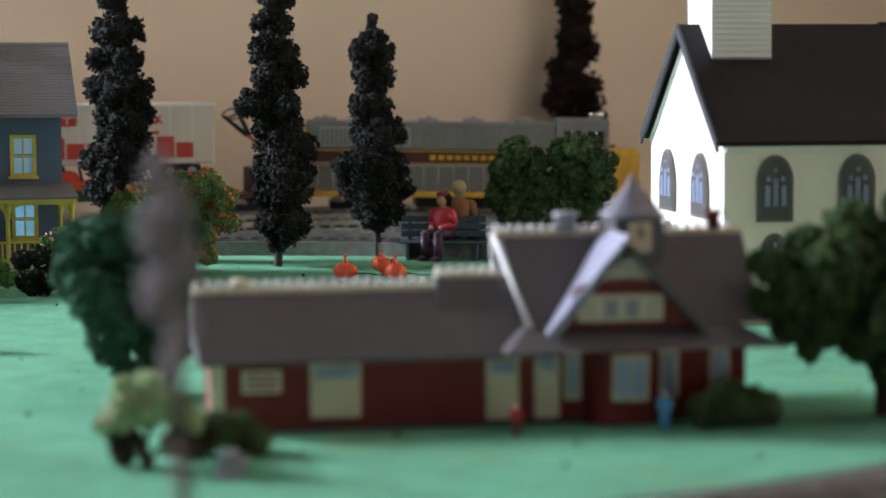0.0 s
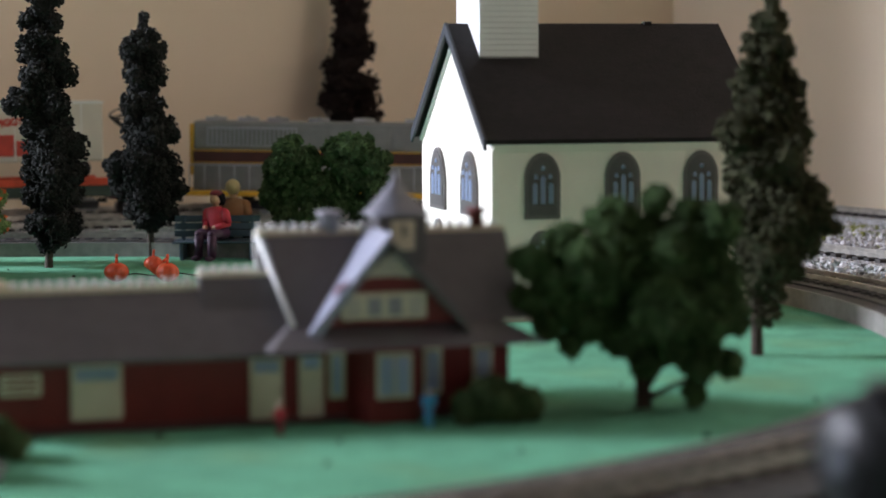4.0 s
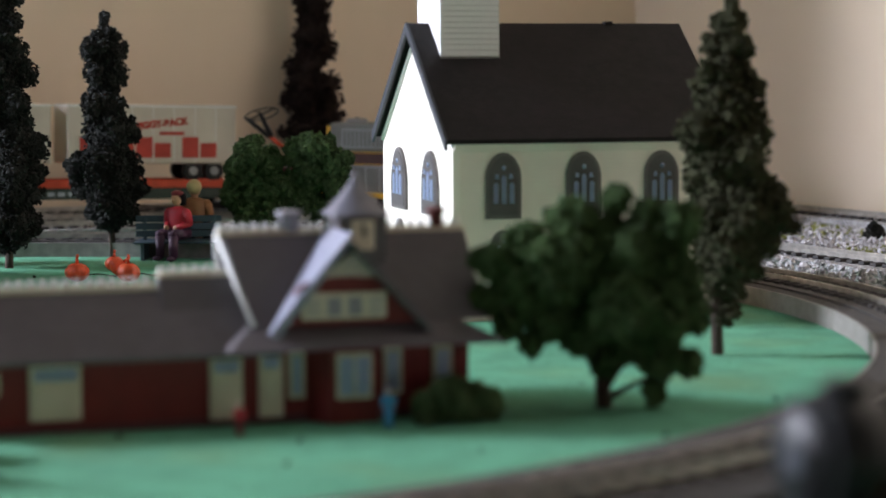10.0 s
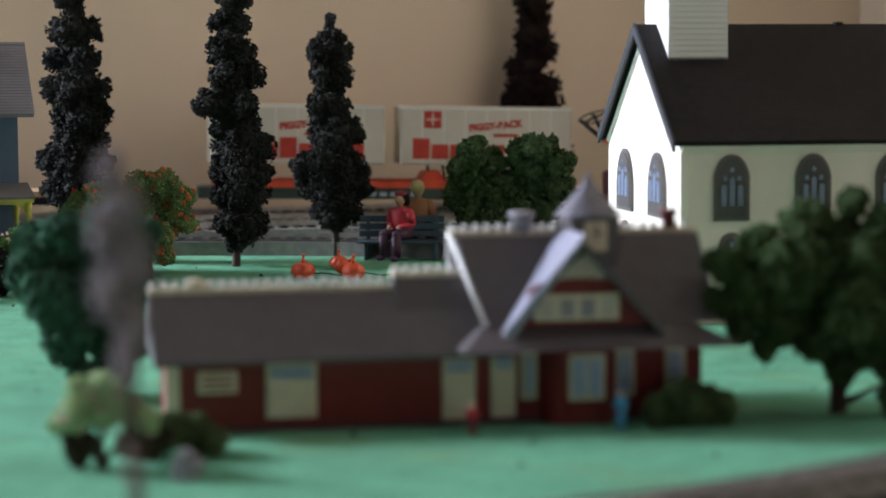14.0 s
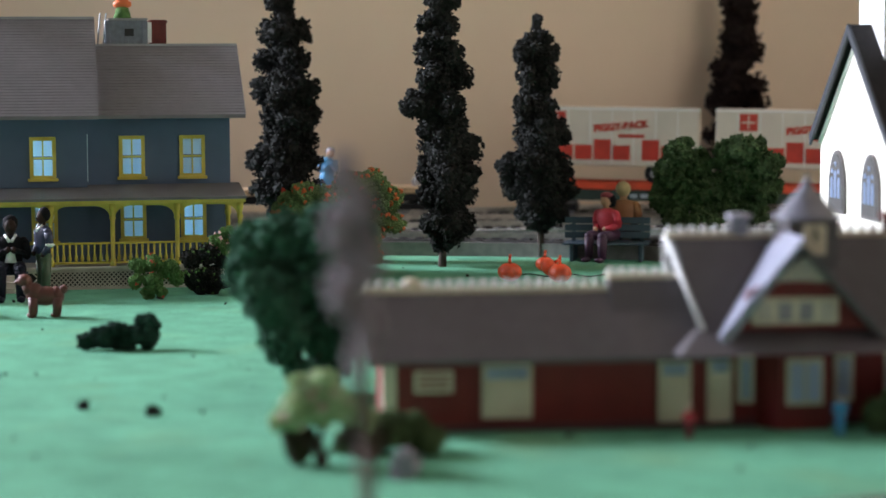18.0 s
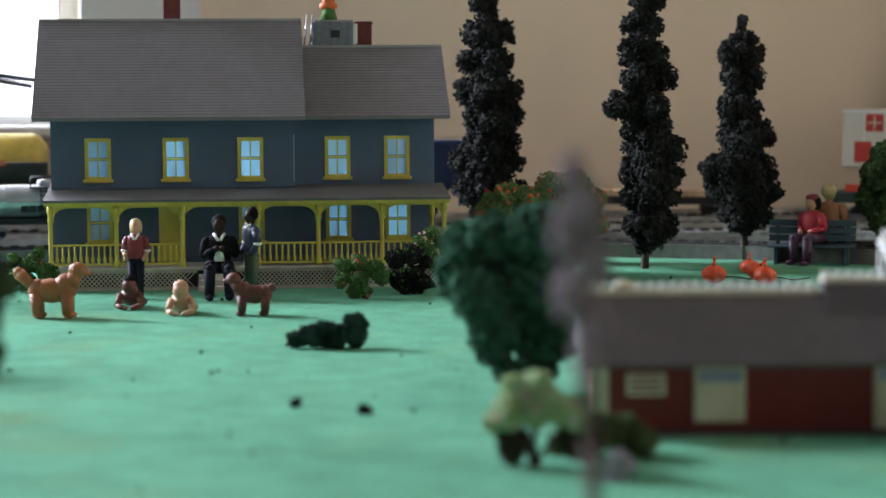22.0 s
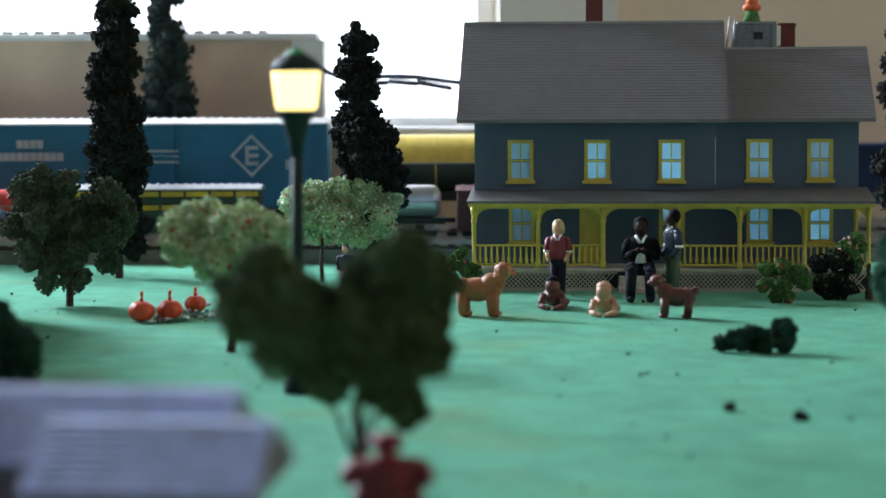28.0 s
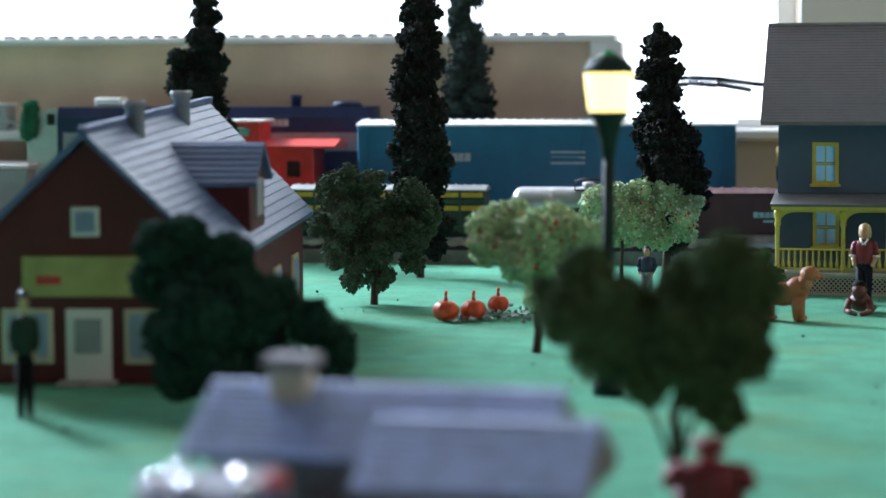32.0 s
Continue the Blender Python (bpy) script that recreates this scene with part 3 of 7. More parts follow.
part("lead", bm, CABLEM, c)
bm = B()
for p, q in zip(pp[3:6], pp[4:7]):
    cyl(bm, p + Vector((0, -0.004, -0.004)), q + Vector((0, -0.004, -0.005)), 0.002, n=8)
part("second_lead", bm, CABLEM, c)
setting("trim", box(B(), -0.209, 0.855, 0.714, 0.7195, 0.0, 0.012), WHITEWALL, LAY, "low white trim along the back wall")


# ---- the blue farmhouse ----
def sash(parent, x, y, z0, z1, w, rows=2):
    win = part("window", wall(B(), x - w / 2, x + w / 2, z0, z1, y - 0.0016, y, [(x - w / 2 + 0.0021, x + w / 2 - 0.0021, z0 + 0.0021, z1 - 0.0021)]), YELLOW, parent)
    part("sill", box(B(), x - w / 2 - 0.0012, x + w / 2 + 0.0012, y - 0.0034, y + 0.0002, z0 - 0.0012, z0 + 0.0006, 0.0003), YELLOW, win)
    bm = B()
    zc = (z0 + z1) / 2
    box(bm, x - w / 2 + 0.002, x + w / 2 - 0.002, y - 0.001, y + 0.0004, zc - 0.0006, zc + 0.0006)
    box(bm, x - 0.0004, x + 0.0004, y - 0.0008, y + 0.0006, z0 + 0.002, z1 - 0.002)
    part("muntin", bm, YELLOW, win)
    for k in range(2):
        part("pane", box(B(), x - w / 2 + 0.002, x + w / 2 - 0.002, y + 0.0006, y + 0.001, (z0, zc)[k] + 0.001, (zc, z1)[k] - 0.001), PANE_HOUSE, win)
    return win


def farmhouse():
    h = thing("farmhouse", pose(-0.4355, 1.2593, 0, 0, 0, 14.85), "two-storey blue-grey farmhouse with a yellow porch", "house")
    X = lambda px: (px - 192) * 0.000327
    W = 0.0152
    ups = [X(276), X(415), X(549), X(708), X(817)]
    lows = [X(278), X(550), X(709), X(818)]
    ya, yb, yc = 0.034, 0.044, 0.13
    xs, xe = X(627), X(886)
    zw0, zw1 = 0.0620, 0.0868
    hole = lambda c, z0, z1: (c - W / 2 + 0.002, c + W / 2 - 0.002, z0 + 0.002, z1 - 0.002)
    lz0, lz1 = 0.0250, 0.0490
    bm = wall(B(), 0, xs, 0, 0.1000, ya, ya + 0.002, [hole(c, zw0, zw1) for c in ups[:3]] + [hole(c, lz0, lz1) for c in lows[:2]])
    box(bm, 0, 0.002, ya + 0.002, yc, 0, 0.1000)
    box(bm, xs - 0.002, xs, ya + 0.002, yc, 0, 0.1000)
    box(bm, 0, xs, yc, yc + 0.002, 0, 0.1000)
    prism(bm, [(ya, 0.1000), (yc + 0.002, 0.1000), ((ya + yc) / 2, 0.150)], 0.0, 0.002, "x")
    prism(bm, [(ya, 0.1000), (yc + 0.002, 0.1000), ((ya + yc) / 2, 0.150)], xs - 0.002, xs, "x")
    part("wall", bm, SIDING, h, "blue-grey clapboard walls")
    bm = wall(B(), xs, xe, 0, 0.1000, yb, yb + 0.002, [hole(c, zw0, zw1) for c in ups[3:]] + [hole(c, lz0, lz1) for c in lows[2:]])
    box(bm, xe - 0.002, xe, yb + 0.002, yc, 0, 0.1000)
    box(bm, xs, xe, yc, yc + 0.002, 0, 0.1000)
    prism(bm, [(yb, 0.1000), (yc + 0.002, 0.1000), ((yb + yc) / 2, 0.136)], xe - 0.002, xe, "x")
    part("wing_wall", bm, SIDING, h, "blue-grey clapboard walls")
    # clapboards, broken at the windows
    for a0, a1, y, cu, cl in ((0.0, xs, ya, ups[:3], lows[:2]), (xs, xe, yb, ups[3:], lows[2:])):
        z = 0.0135
        while z < 0.0980:
            gaps = sorted([c for c in cu if z + 0.0021 > zw0 and z < zw1] + [c for c in cl if z + 0.0021 > lz0 and z < lz1])
            ends = [a0] + [q for c in gaps for q in (c - W / 2 + 0.0004, c + W / 2 - 0.0004)] + [a1]
            if not 0.0495 < z < 0.0560:
                for q0, q1 in zip(ends[::2], ends[1::2]):
                    part("clapboard", prism(B(), [(y, z), (y - 0.0011, z), (y - 0.0001, z + 0.0021), (y, z + 0.0021)], q0, q1, "x"), SIDING, h)
            z += 0.0021
    # Pale pane strip stands in for light leaking at the joint; no gap cut.
    part("light_leak_strip", box(B(), xs - 0.0003, xs + 0.0006, yb - 0.0060, yb - 0.0052, 0.060, 0.088), PANE_HOUSE, h, "thin pale strip standing in for light leaking at the wall joint")
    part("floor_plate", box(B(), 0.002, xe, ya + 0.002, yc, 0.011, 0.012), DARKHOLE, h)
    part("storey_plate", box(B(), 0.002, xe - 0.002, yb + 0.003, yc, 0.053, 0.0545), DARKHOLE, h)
    for x0, x1, zr, y0, name in ((X(163), X(647), 0.1575, ya, "roof"), (X(640), X(912), 0.1412, yb, "wing_roof")):
        mid = (y0 + yc) / 2
        bm = prism(B(), [(y0 - 0.012, 0.0990), (mid, zr), (yc + 0.012, 0.0990), (yc + 0.012, 0.0970), (mid, zr - 0.0025), (y0 - 0.012, 0.0970)], x0, x1, "x")
        rf = part(name, bm, HROOF, h, "dark grey shingled gable roof")
        n = round((zr - 0.0990) / 0.0017)
        top, eave = Vector((mid, zr + 0.0002)), Vector((y0 - 0.012, 0.0992))
        for i in range(n):
            a, b = top.lerp(eave, i / n), top.lerp(eave, (i + 1.05) / n)
            part("shingle_course", prism(B(), [(a.x, a.y - 0.0002), (b.x - 0.0001, b.y + 0.00008), (b.x, b.y - 0.0002)], x0 - 0.0003, x1 + 0.0003, "x"), HROOF, rf)
        part("ridge_cap", box(B(), x0, x1, mid - 0.0012, mid + 0.0012, zr - 0.0008, zr + 0.0006), STEEL, h)
    for c in ups[:3]:
        sash(h, c, ya, zw0, zw1, W)
    for c in ups[3:]:
        sash(h, c, yb, zw0, zw1, W)
    for c in lows[:2]:
        sash(h, c, ya, lz0, lz1, W)
    for c in lows[2:]:
        sash(h, c, yb, lz0, lz1, W)
    d = part("door", box(B(), X(383), X(430), ya - 0.0014, ya, 0.0135, 0.0485, 0.0003), YELLOW, h, "yellow front door")
    part("door_panel", box(B(), X(389), X(424), ya - 0.0018, ya - 0.0014, 0.018, 0.031, 0.0002), YELLOW, d)
    part("knob", ball(B(), (X(424), ya - 0.0022, 0.029), 0.0006, n=1), STEEL, d)
    # porch
    L, R = X(192), X(894)
    p = part("porch_floor", box(B(), L, R, -0.001, yb, 0.0112, 0.0132, 0.0003), LATTICE, h, "pale porch floor")
    for a, b2 in ((L, X(452)), (X(520), R)):
        # Dark sheet added for the shade under the porch, seen through the lattice.
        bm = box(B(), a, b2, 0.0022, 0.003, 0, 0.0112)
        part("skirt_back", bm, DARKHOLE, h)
        bm = B()
        box(bm, a, b2, 0.0002, 0.0014, 0, 0.0016)
        box(bm, a, b2, 0.0002, 0.0014, 0.0098, 0.0112)
        n = int((b2 - a) / 0.0026)
        for i in range(-4, n):
            for s in (1, -1):
                x0 = a + i * 0.0026 + (0 if s > 0 else 0.0082)
                q = [(x0, 0.0012), (x0 + s * 0.0086, 0.0102)]
                if min(q[0][0], q[1][0]) < a or max(q[0][0], q[1][0]) > b2:
                    continue
                prism(bm, [(q[0][0] - 0.0005, q[0][1]), (q[0][0] + 0.0005, q[0][1]), (q[1][0] + 0.0005, q[1][1]), (q[1][0] - 0.0005, q[1][1])], 0.0004 if s > 0 else 0.0010, 0.0010 if s > 0 else 0.0016, "y")
        part("lattice", bm, LATTICE, h, "white diamond lattice skirt")
    for i in range(3):
        part("step", box(B(), X(455), X(518), -0.004 - 0.005 * i, 0.001 - 0.005 * i, 0, 0.009 - 0.003 * i, 0.0003), LATTICE, h)
    bm = prism(B(), [(-0.004, 0.0525), (yb + 0.001, 0.0582), (yb + 0.001, 0.0567), (-0.004, 0.0510)], X(186), X(902), "x")
    part("porch_roof", bm, PROOF, h, "grey porch roof")
    part("fascia", box(B(), X(188), X(900), -0.0032, -0.0018, 0.0490, 0.0510), YELLOW, h)
    posts = [X(198), X(312), X(427), X(560), X(667), X(780), X(891)]
    for x in posts:
        bm = B()
        lathe(bm, [(0.0019, 0), (0.0019, 0.0035), (0.0013, 0.0045), (0.0013, 0.026), (0.0020, 0.0275), (0.0013, 0.029), (0.0015, 0.031), (0.0021, 0.0325), (0.0021, 0.036)], 10, (x, 0.0012, 0.0132))
        part("post", bm, YELLOW, h, "turned yellow porch post")
    part("post", lathe(B(), [(0.0019, 0), (0.0013, 0.0045), (0.0013, 0.026), (0.0020, 0.0275), (0.0015, 0.036)], 10, (X(878), 0.032, 0.0132)), YELLOW, h)
    for a, b2 in zip(posts, posts[1:]):
        for s, x in ((1, a), (-1, b2)):
            pts = [(x, 0.0491), (x + s * 0.011, 0.0491), (x + s * 0.011, 0.0480)]
            for i in range(7):
                t = 1.5708 * i / 6
                pts.append((x + s * (0.0105 - 0.0088 * math.sin(t)), 0.0478 - 0.0062 * (1 - math.cos(t))))
            pts += [(x + s * 0.0012, 0.0405), (x, 0.0405)]
            part("bracket", prism(B(), pts, 0.0006, 0.0018, "y"), YELLOW, h)
        part("spandrel", box(B(), a, b2, 0.0004, 0.0020, 0.0478, 0.0492), YELLOW, h)
        if a == posts[2]:
            continue
        rl = part("railing", box(B(), a, b2, 0.0003, 0.0021, 0.0258, 0.0270, 0.0002), YELLOW, h)
        part("bottom_rail", box(B(), a, b2, 0.0003, 0.0021, 0.0146, 0.0158, 0.0002), YELLOW, rl)
        n = int((b2 - a) / 0.0033)
        for i in range(1, n):
            x = a + (b2 - a) * i / n
            part("baluster", lathe(B(), [(0.0007, 0), (0.0011, 0.002), (0.0006, 0.005), (0.0007, 0.0102)], 6, (x, 0.0012, 0.0157)), YELLOW, rl)
    for x0, x1, y, z0, z1 in ((X(390), X(422), 0.090, 0.146, 0.185), (X(752), X(783), 0.096, 0.132, 0.1566)):
        ch = part("chimney", box(B(), x0, x1, y, y + 0.011, z0, z1, 0.0003), BRICKRED, h, "dark red brick chimney")
        part("chimney_cap", box(B(), x0 - 0.0006, x1 + 0.0006, y - 0.0006, y + 0.0116, z1 - 0.002, z1 - 0.0005), BRICKRED, ch)
    return h


HOUSE = farmhouse()
for x, y, z, w in ((0.112, 0.062, 0.072, 0.22), (0.175, 0.08, 0.075, 0.06), (0.195, 0.075, 0.035, 0.10), (0.05, 0.085, 0.075, 0.045), (0.05, 0.085, 0.03, 0.03)):
    d = bpy.data.lights.new("house_bulb", "POINT")
    d.energy, d.color, d.shadow_soft_size = w, (0.55, 0.85, 1.0), 0.003
    ob = new("house_bulb", d)
    ob.matrix_world = HOUSE.matrix_basis @ Matrix.Translation((x, y, z))


# ---- the white church ----
def gothic(x, w, z0, z1, inset=0.0):
    w = w / 2 - inset
    z0 += inset
    zs = z1 - inset - w * 1.25
    pts = [(x - w, z0), (x + w, z0), (x + w, zs)]
    for i in range(1, 7):
        t = i / 6
        pts.append((x + w * (1 - t ** 1.6), zs + (z1 - inset - zs) * math.sin(t * 1.5708)))
    for i in range(5, -1, -1):
        t = i / 6
        pts.append((x - w * (1 - t ** 1.6), zs + (z1 - inset - zs) * math.sin(t * 1.5708)))
    return pts


def gothic_window(parent, x, w, z0, z1, m):
    win = part("window", prism(B(), gothic(x, w, z0, z1), -0.0014, 0.0004, "y"), CHWIN, parent, "grey pointed window with pale panes", m)
    part("tracery_board", prism(B(), gothic(x, w, z0, z1, 0.0018), -0.0018, -0.0013, "y"), CHTRACE, win)
    zs = z1 - w * 0.75 if w < 0.02 else z1 - 0.0128
    lo = z0 + 0.0075
    for i in range(3):
        xx = x + (i - 1) * w * 0.225
        part("pane", prism(B(), gothic(xx, w * 0.135, lo, zs + (0.0025 if i == 1 else -0.0010)), -0.0022, -0.0017, "y"), PANE_CHURCH, win)
    for i in (-1, 1):
        part("pane", prism(B(), gothic(x + i * w * 0.2, w * 0.10, zs + 0.0008, zs + 0.0032), -0.0022, -0.0017, "y"), PANE_CHURCH, win)
    part("pane", ball(B(), (x, -0.0019, z1 - (z1 - zs) * 0.55), (w * 0.07, 0.0004, 0.0014), n=1), PANE_CHURCH, win)
    return win


def church():
    c = thing("church", pose(0.1329, 1.1146, 0, 0, 0, 9.3), "white wooden church with a black gable roof and steeple", "church")
    Ln, D, ze, zr = 0.138, 0.1354, 0.0895, 0.1445
    gable = [(0, 0), (D, 0), (D, ze), (D / 2, zr - 0.002), (0, ze)]
    part("wall", box(B(), 0.002, Ln - 0.002, 0, 0.002, 0, ze), CHWALL, c, "white clapboard side wall")
    part("wall", box(B(), 0.002, Ln - 0.002, D - 0.002, D, 0, ze), CHWALL, c, "white clapboard side wall")
    part("gable_wall", prism(B(), gable, 0, 0.002, "x"), CHWALL, c, "white gable wall")
    part("gable_wall", prism(B(), gable, Ln - 0.002, Ln, "x"), CHWALL, c, "white gable wall")
    k = (zr - ze) / (D / 2)
    o, front = 0.0030, -0.0055
    for s in (0, 1):
        f = (lambda y: y) if s == 0 else (lambda y: D - y)
        part("roof", prism(B(), [(f(-o), ze - k * o + 0.001), (f(D / 2), zr + 0.001), (f(D / 2), zr - 0.0012), (f(-o), ze - k * o - 0.0012)], front + 0.0016, Ln + 0.0062, "x"), CHROOF, c, "matt black roof")
        part("bargeboard", prism(B(), [(f(-o - 0.0003), ze - k * o + 0.0014), (f(D / 2), zr + 0.0014), (f(D / 2), zr - 0.0040), (f(-o), ze - k * o - 0.0040)], front, front + 0.0014, "x"), CHTRIM, c, "blue-grey barge board")
        part("frieze", prism(B(), [(f(0.0), ze - 0.0035), (f(D / 2), zr - 0.0055), (f(D / 2), zr - 0.0075), (f(0.0), ze - 0.0055)], -0.0012, 0.0, "x"), WHITE, c)
    part("cornice", box(B(), 0.0, Ln, -0.0018, 0.0, ze - 0.0062, ze - 0.0035), CHWALL, c)
    part("corner_board", box(B(), -0.0008, 0.0030, -0.0008, 0.0, 0, ze - 0.0062), CHWALL, c)
    part("water_table", box(B(), -0.0012, Ln, -0.0016, 0.0, 0, 0.004), CHWALL, c)
    for i in range(38):         # fine clapboards of the gable and the side
        z = 0.0045 + i * 0.00215
        if z < ze - 0.008:
            part("clapboard", prism(B(), [(0.0, z), (-0.00045, z), (0.0, z + 0.0020)], 0.003, Ln, "x"), CHWALL, c)
    side = Matrix.Identity(4)
    for x in (0.0246, 0.0658, 0.1068):
        gothic_window(c, x, 0.0180, 0.0494, 0.0816, side)
        gothic_window(c, x, 0.0135, 0.020, 0.0440, side)
    front_m = pose(0, 0, 0, 0, 0, -90)
    for x in (-0.0401, -0.0997):
        gothic_window(c, x, 0.0290, 0.0493, 0.0815, front_m)
        gothic_window(c, x, 0.0200, 0.020, 0.0440, front_m)
    ya, yb, xa, xb = D / 2 - 0.0212, D / 2 + 0.0212, 0.0069, 0.0378
    st = part("steeple", box(B(), xa, xb, ya, yb, 0.1240, 0.19), WHITE, c, "white steeple with fine louvres")
    for i in range(22):
        z = 0.1290 + i * 0.0028
        part("louvre", prism(B(), [(ya, z), (ya - 0.0007, z), (ya, z + 0.0022)], xa + 0.0005, xb - 0.0005, "x"), WHITE, st)
    part("steeple_base", box(B(), xa - 0.0003, xb + 0.0003, ya - 0.0008, yb + 0.0008, 0.1232, 0.1278), WHITE, st)
    part("steeple_cap", box(B(), xa - 0.002, xb + 0.002, ya - 0.002, yb + 0.002, 0.19, 0.193), WHITE, st)
    part("spire", lathe(B(), [(0.022, 0), (0.0005, 0.06)], 8, ((xa + xb) / 2, D / 2, 0.193)), CHROOF, st)
    part("roof_vent", box(B(), 0.102, 0.106, D / 2 - 0.002, D / 2 + 0.002, zr, zr + 0.002), CHROOF, c)
    return c


church()


# ---- the red depot ----
def depot():
    d = thing("railway_depot", pose(-0.0820, 0.8119, 0, 0, 0, 9.5), "red wooden railway depot with a grey roof and clock tower", "station building")
    X = lambda px: (px - 370) * 0.000192
    # freight wing
    x0, x1 = 0.0020, X(930)
    ze, zr, dp = 0.0272, 0.0450, 0.052
    part("wing_wall", box(B(), x0, x1, 0.0, dp, 0, ze), DRED, d, "dark red clapboard wall")
    bm = prism(B(), [(-0.006, ze - 0.002), (dp / 2 - 0.004, zr), (dp / 2 + 0.004, zr), (dp + 0.006, ze - 0.002), (dp + 0.006, ze - 0.0035), (-0.006, ze - 0.0035)], x0 - 0.005, x1 + 0.012, "x")
    part("wing_roof", bm, DROOF, d, "grey freight wing roof")
    rc = part("ridge_cresting", box(B(), X(352), X(795), dp / 2 - 0.0035, dp / 2 + 0.0035, zr, zr + 0.0015), CREAM, d, "cream ridge cresting")
    for i in range(21):
        x = X(355) + i * 0.0040
        part("crest", box(B(), x, x + 0.0022, dp / 2 - 0.0015, dp / 2 + 0.0015, zr + 0.0015, zr + 0.0042, 0.0004), WHITE, rc)
    # raised roof piece where the wing meets the main block
    part("raised_roof", prism(B(), [(0.010, zr - 0.010), (dp / 2 - 0.004, zr + 0.0042), (dp / 2 + 0.004, zr + 0.0042), (dp - 0.010, zr - 0.010)], X(797), X(935), "x"), DROOF, d, "raised end of the wing roof")
    rr = part("ridge_cresting", box(B(), X(797), X(925), dp / 2 - 0.0035, dp / 2 + 0.0035, zr + 0.0042, zr + 0.0056), CREAM, d, "cream ridge cresting")
    for i in range(6):
        x = X(799) + i * 0.0040
        part("crest", box(B(), x, x + 0.0022, dp / 2 - 0.0015, dp / 2 + 0.0015, zr + 0.0056, zr + 0.0078, 0.0004), WHITE, rr)
    part("vent", ball(B(), (X(437), dp / 2, zr + 0.002), (0.0042, 0.003, 0.0034), n=2), CREAM, d, "small white roof vent")
    part("corner_board", box(B(), x0 - 0.0012, x0 + 0.0035, -0.0008, 0.003, 0, ze - 0.003), CREAM, d)
    part("end_wall", prism(B(), [(0.001, ze - 0.002), (dp / 2, zr - 0.002), (dp - 0.001, ze - 0.002)], x0 - 0.0015, x0 + 0.001, "x"), DRED, d)
    s = part("name_board", box(B(), X(430), X(500), -0.0012, 0, 0.0135, 0.0212, 0.0003), CREAM, d, "cream name board")
    for i in range(3):
        part("letter_bar", box(B(), X(438), X(492), -0.0016, -0.0012, 0.0150 + i * 0.002, 0.0158 + i * 0.002), DRED, s)
    def dr(a, b, z1, name="door", z0=0.002):
        o = part(name, box(B(), X(a), X(b), -0.0014, 0.0, z0, z1, 0.0003), CREAM, d, "cream door")
        part("transom", box(B(), X(a) + 0.0015, X(b) - 0.0015, -0.0018, -0.0014, z1 - 0.0055, z1 - 0.0015), PANE_CHURCH, o)
        part("panel", box(B(), X(a) + 0.0015, X(b) - 0.0015, -0.0019, -0.0014, z0 + 0.003, z1 - 0.0075, 0.0002), CREAM, o)
        return o
    dr(550, 640, 0.0235, "freight_door", 0.0045)
    dr(866, 926, 0.0238)
    # main block
    mx0, mx1 = X(930), X(1350)
    part("main_wall", box(B(), mx0, mx1, 0.0, 0.062, 0, 0.028), DRED, d, "dark red clapboard wall")
    part("water_table", box(B(), x0, mx1, -0.0006, 0.0, 0, 0.0025), MAROON, d)
    dr(955, 1000, 0.0245)
    bay = part("bay", prism(B(), [(X(1045), 0.0), (X(1075), -0.010), (X(1165), -0.010), (X(1180), 0.0)], 0, 0.0285, "z"), DRED, d, "projecting red bay window")
    for a, b, y in ((1010, 1040, 0.0), (1186, 1222, 0.0), (1280, 1318, 0.0)):
        o = part("window", box(B(), X(a), X(b), y - 0.0014, y, 0.008, 0.0245, 0.0003), CREAM, d, "cream framed window")
        part("pane", box(B(), X(a) + 0.0012, X(b) - 0.0012, y - 0.0018, y - 0.0014, 0.0095, 0.023), PANE_CHURCH, o)
    o = part("bay_window", box(B(), X(1086), X(1152), -0.0114, -0.010, 0.0085, 0.0245, 0.0003), CREAM, bay, "cream framed window")
    part("pane", box(B(), X(1092), X(1146), -0.0118, -0.0114, 0.010, 0.023), PANE_CHURCH, o)
    part("muntin", box(B(), X(1117), X(1121), -0.0120, -0.0117, 0.010, 0.023), CREAM, o)
    # skirt roof and steep main roof
    a, b, y0, y1 = mx0 - 0.008, mx1 + 0.010, -0.016, 0.078
    def hip(bm, q0, q1, z0, z1):
        lo = [bm.verts.new((*p, z0)) for p in ((q0[0], q0[2]), (q0[1], q0[2]), (q0[1], q0[3]), (q0[0], q0[3]))]
        hi = [bm.verts.new((*p, z1)) for p in ((q1[0], q1[2]), (q1[1], q1[2]), (q1[1], q1[3]), (q1[0], q1[3]))]
        for i in range(4):
            bm.faces.new((lo[i], lo[(i + 1) % 4], hi[(i + 1) % 4], hi[i]))
        bm.faces.new(hi)
        bm.faces.new(lo[::-1])
        return bm
    part("eaves_roof", hip(B(), (a, b, y0, y1), (mx0 + 0.002, mx1 - 0.003, -0.001, 0.063), 0.0265, 0.0335), DROOF, d, "grey flared eaves roof")
    part("main_roof", hip(B(), (mx0 + 0.003, mx1 + 0.006, -0.002, 0.064), (X(922), X(1384), 0.026, 0.036), 0.0335, 0.0628), DROOF, d, "steep grey main roof")
    rc = part("ridge_cresting", box(B(), X(910), X(1388), 0.028, 0.034, 0.0628, 0.0643), CREAM, d, "cream ridge cresting")
    for i in range(22):
        x = X(914) + i * 0.0041
        part("crest", box(B(), x, x + 0.0022, 0.0295, 0.0325, 0.0643, 0.0668, 0.0004), WHITE, rc)
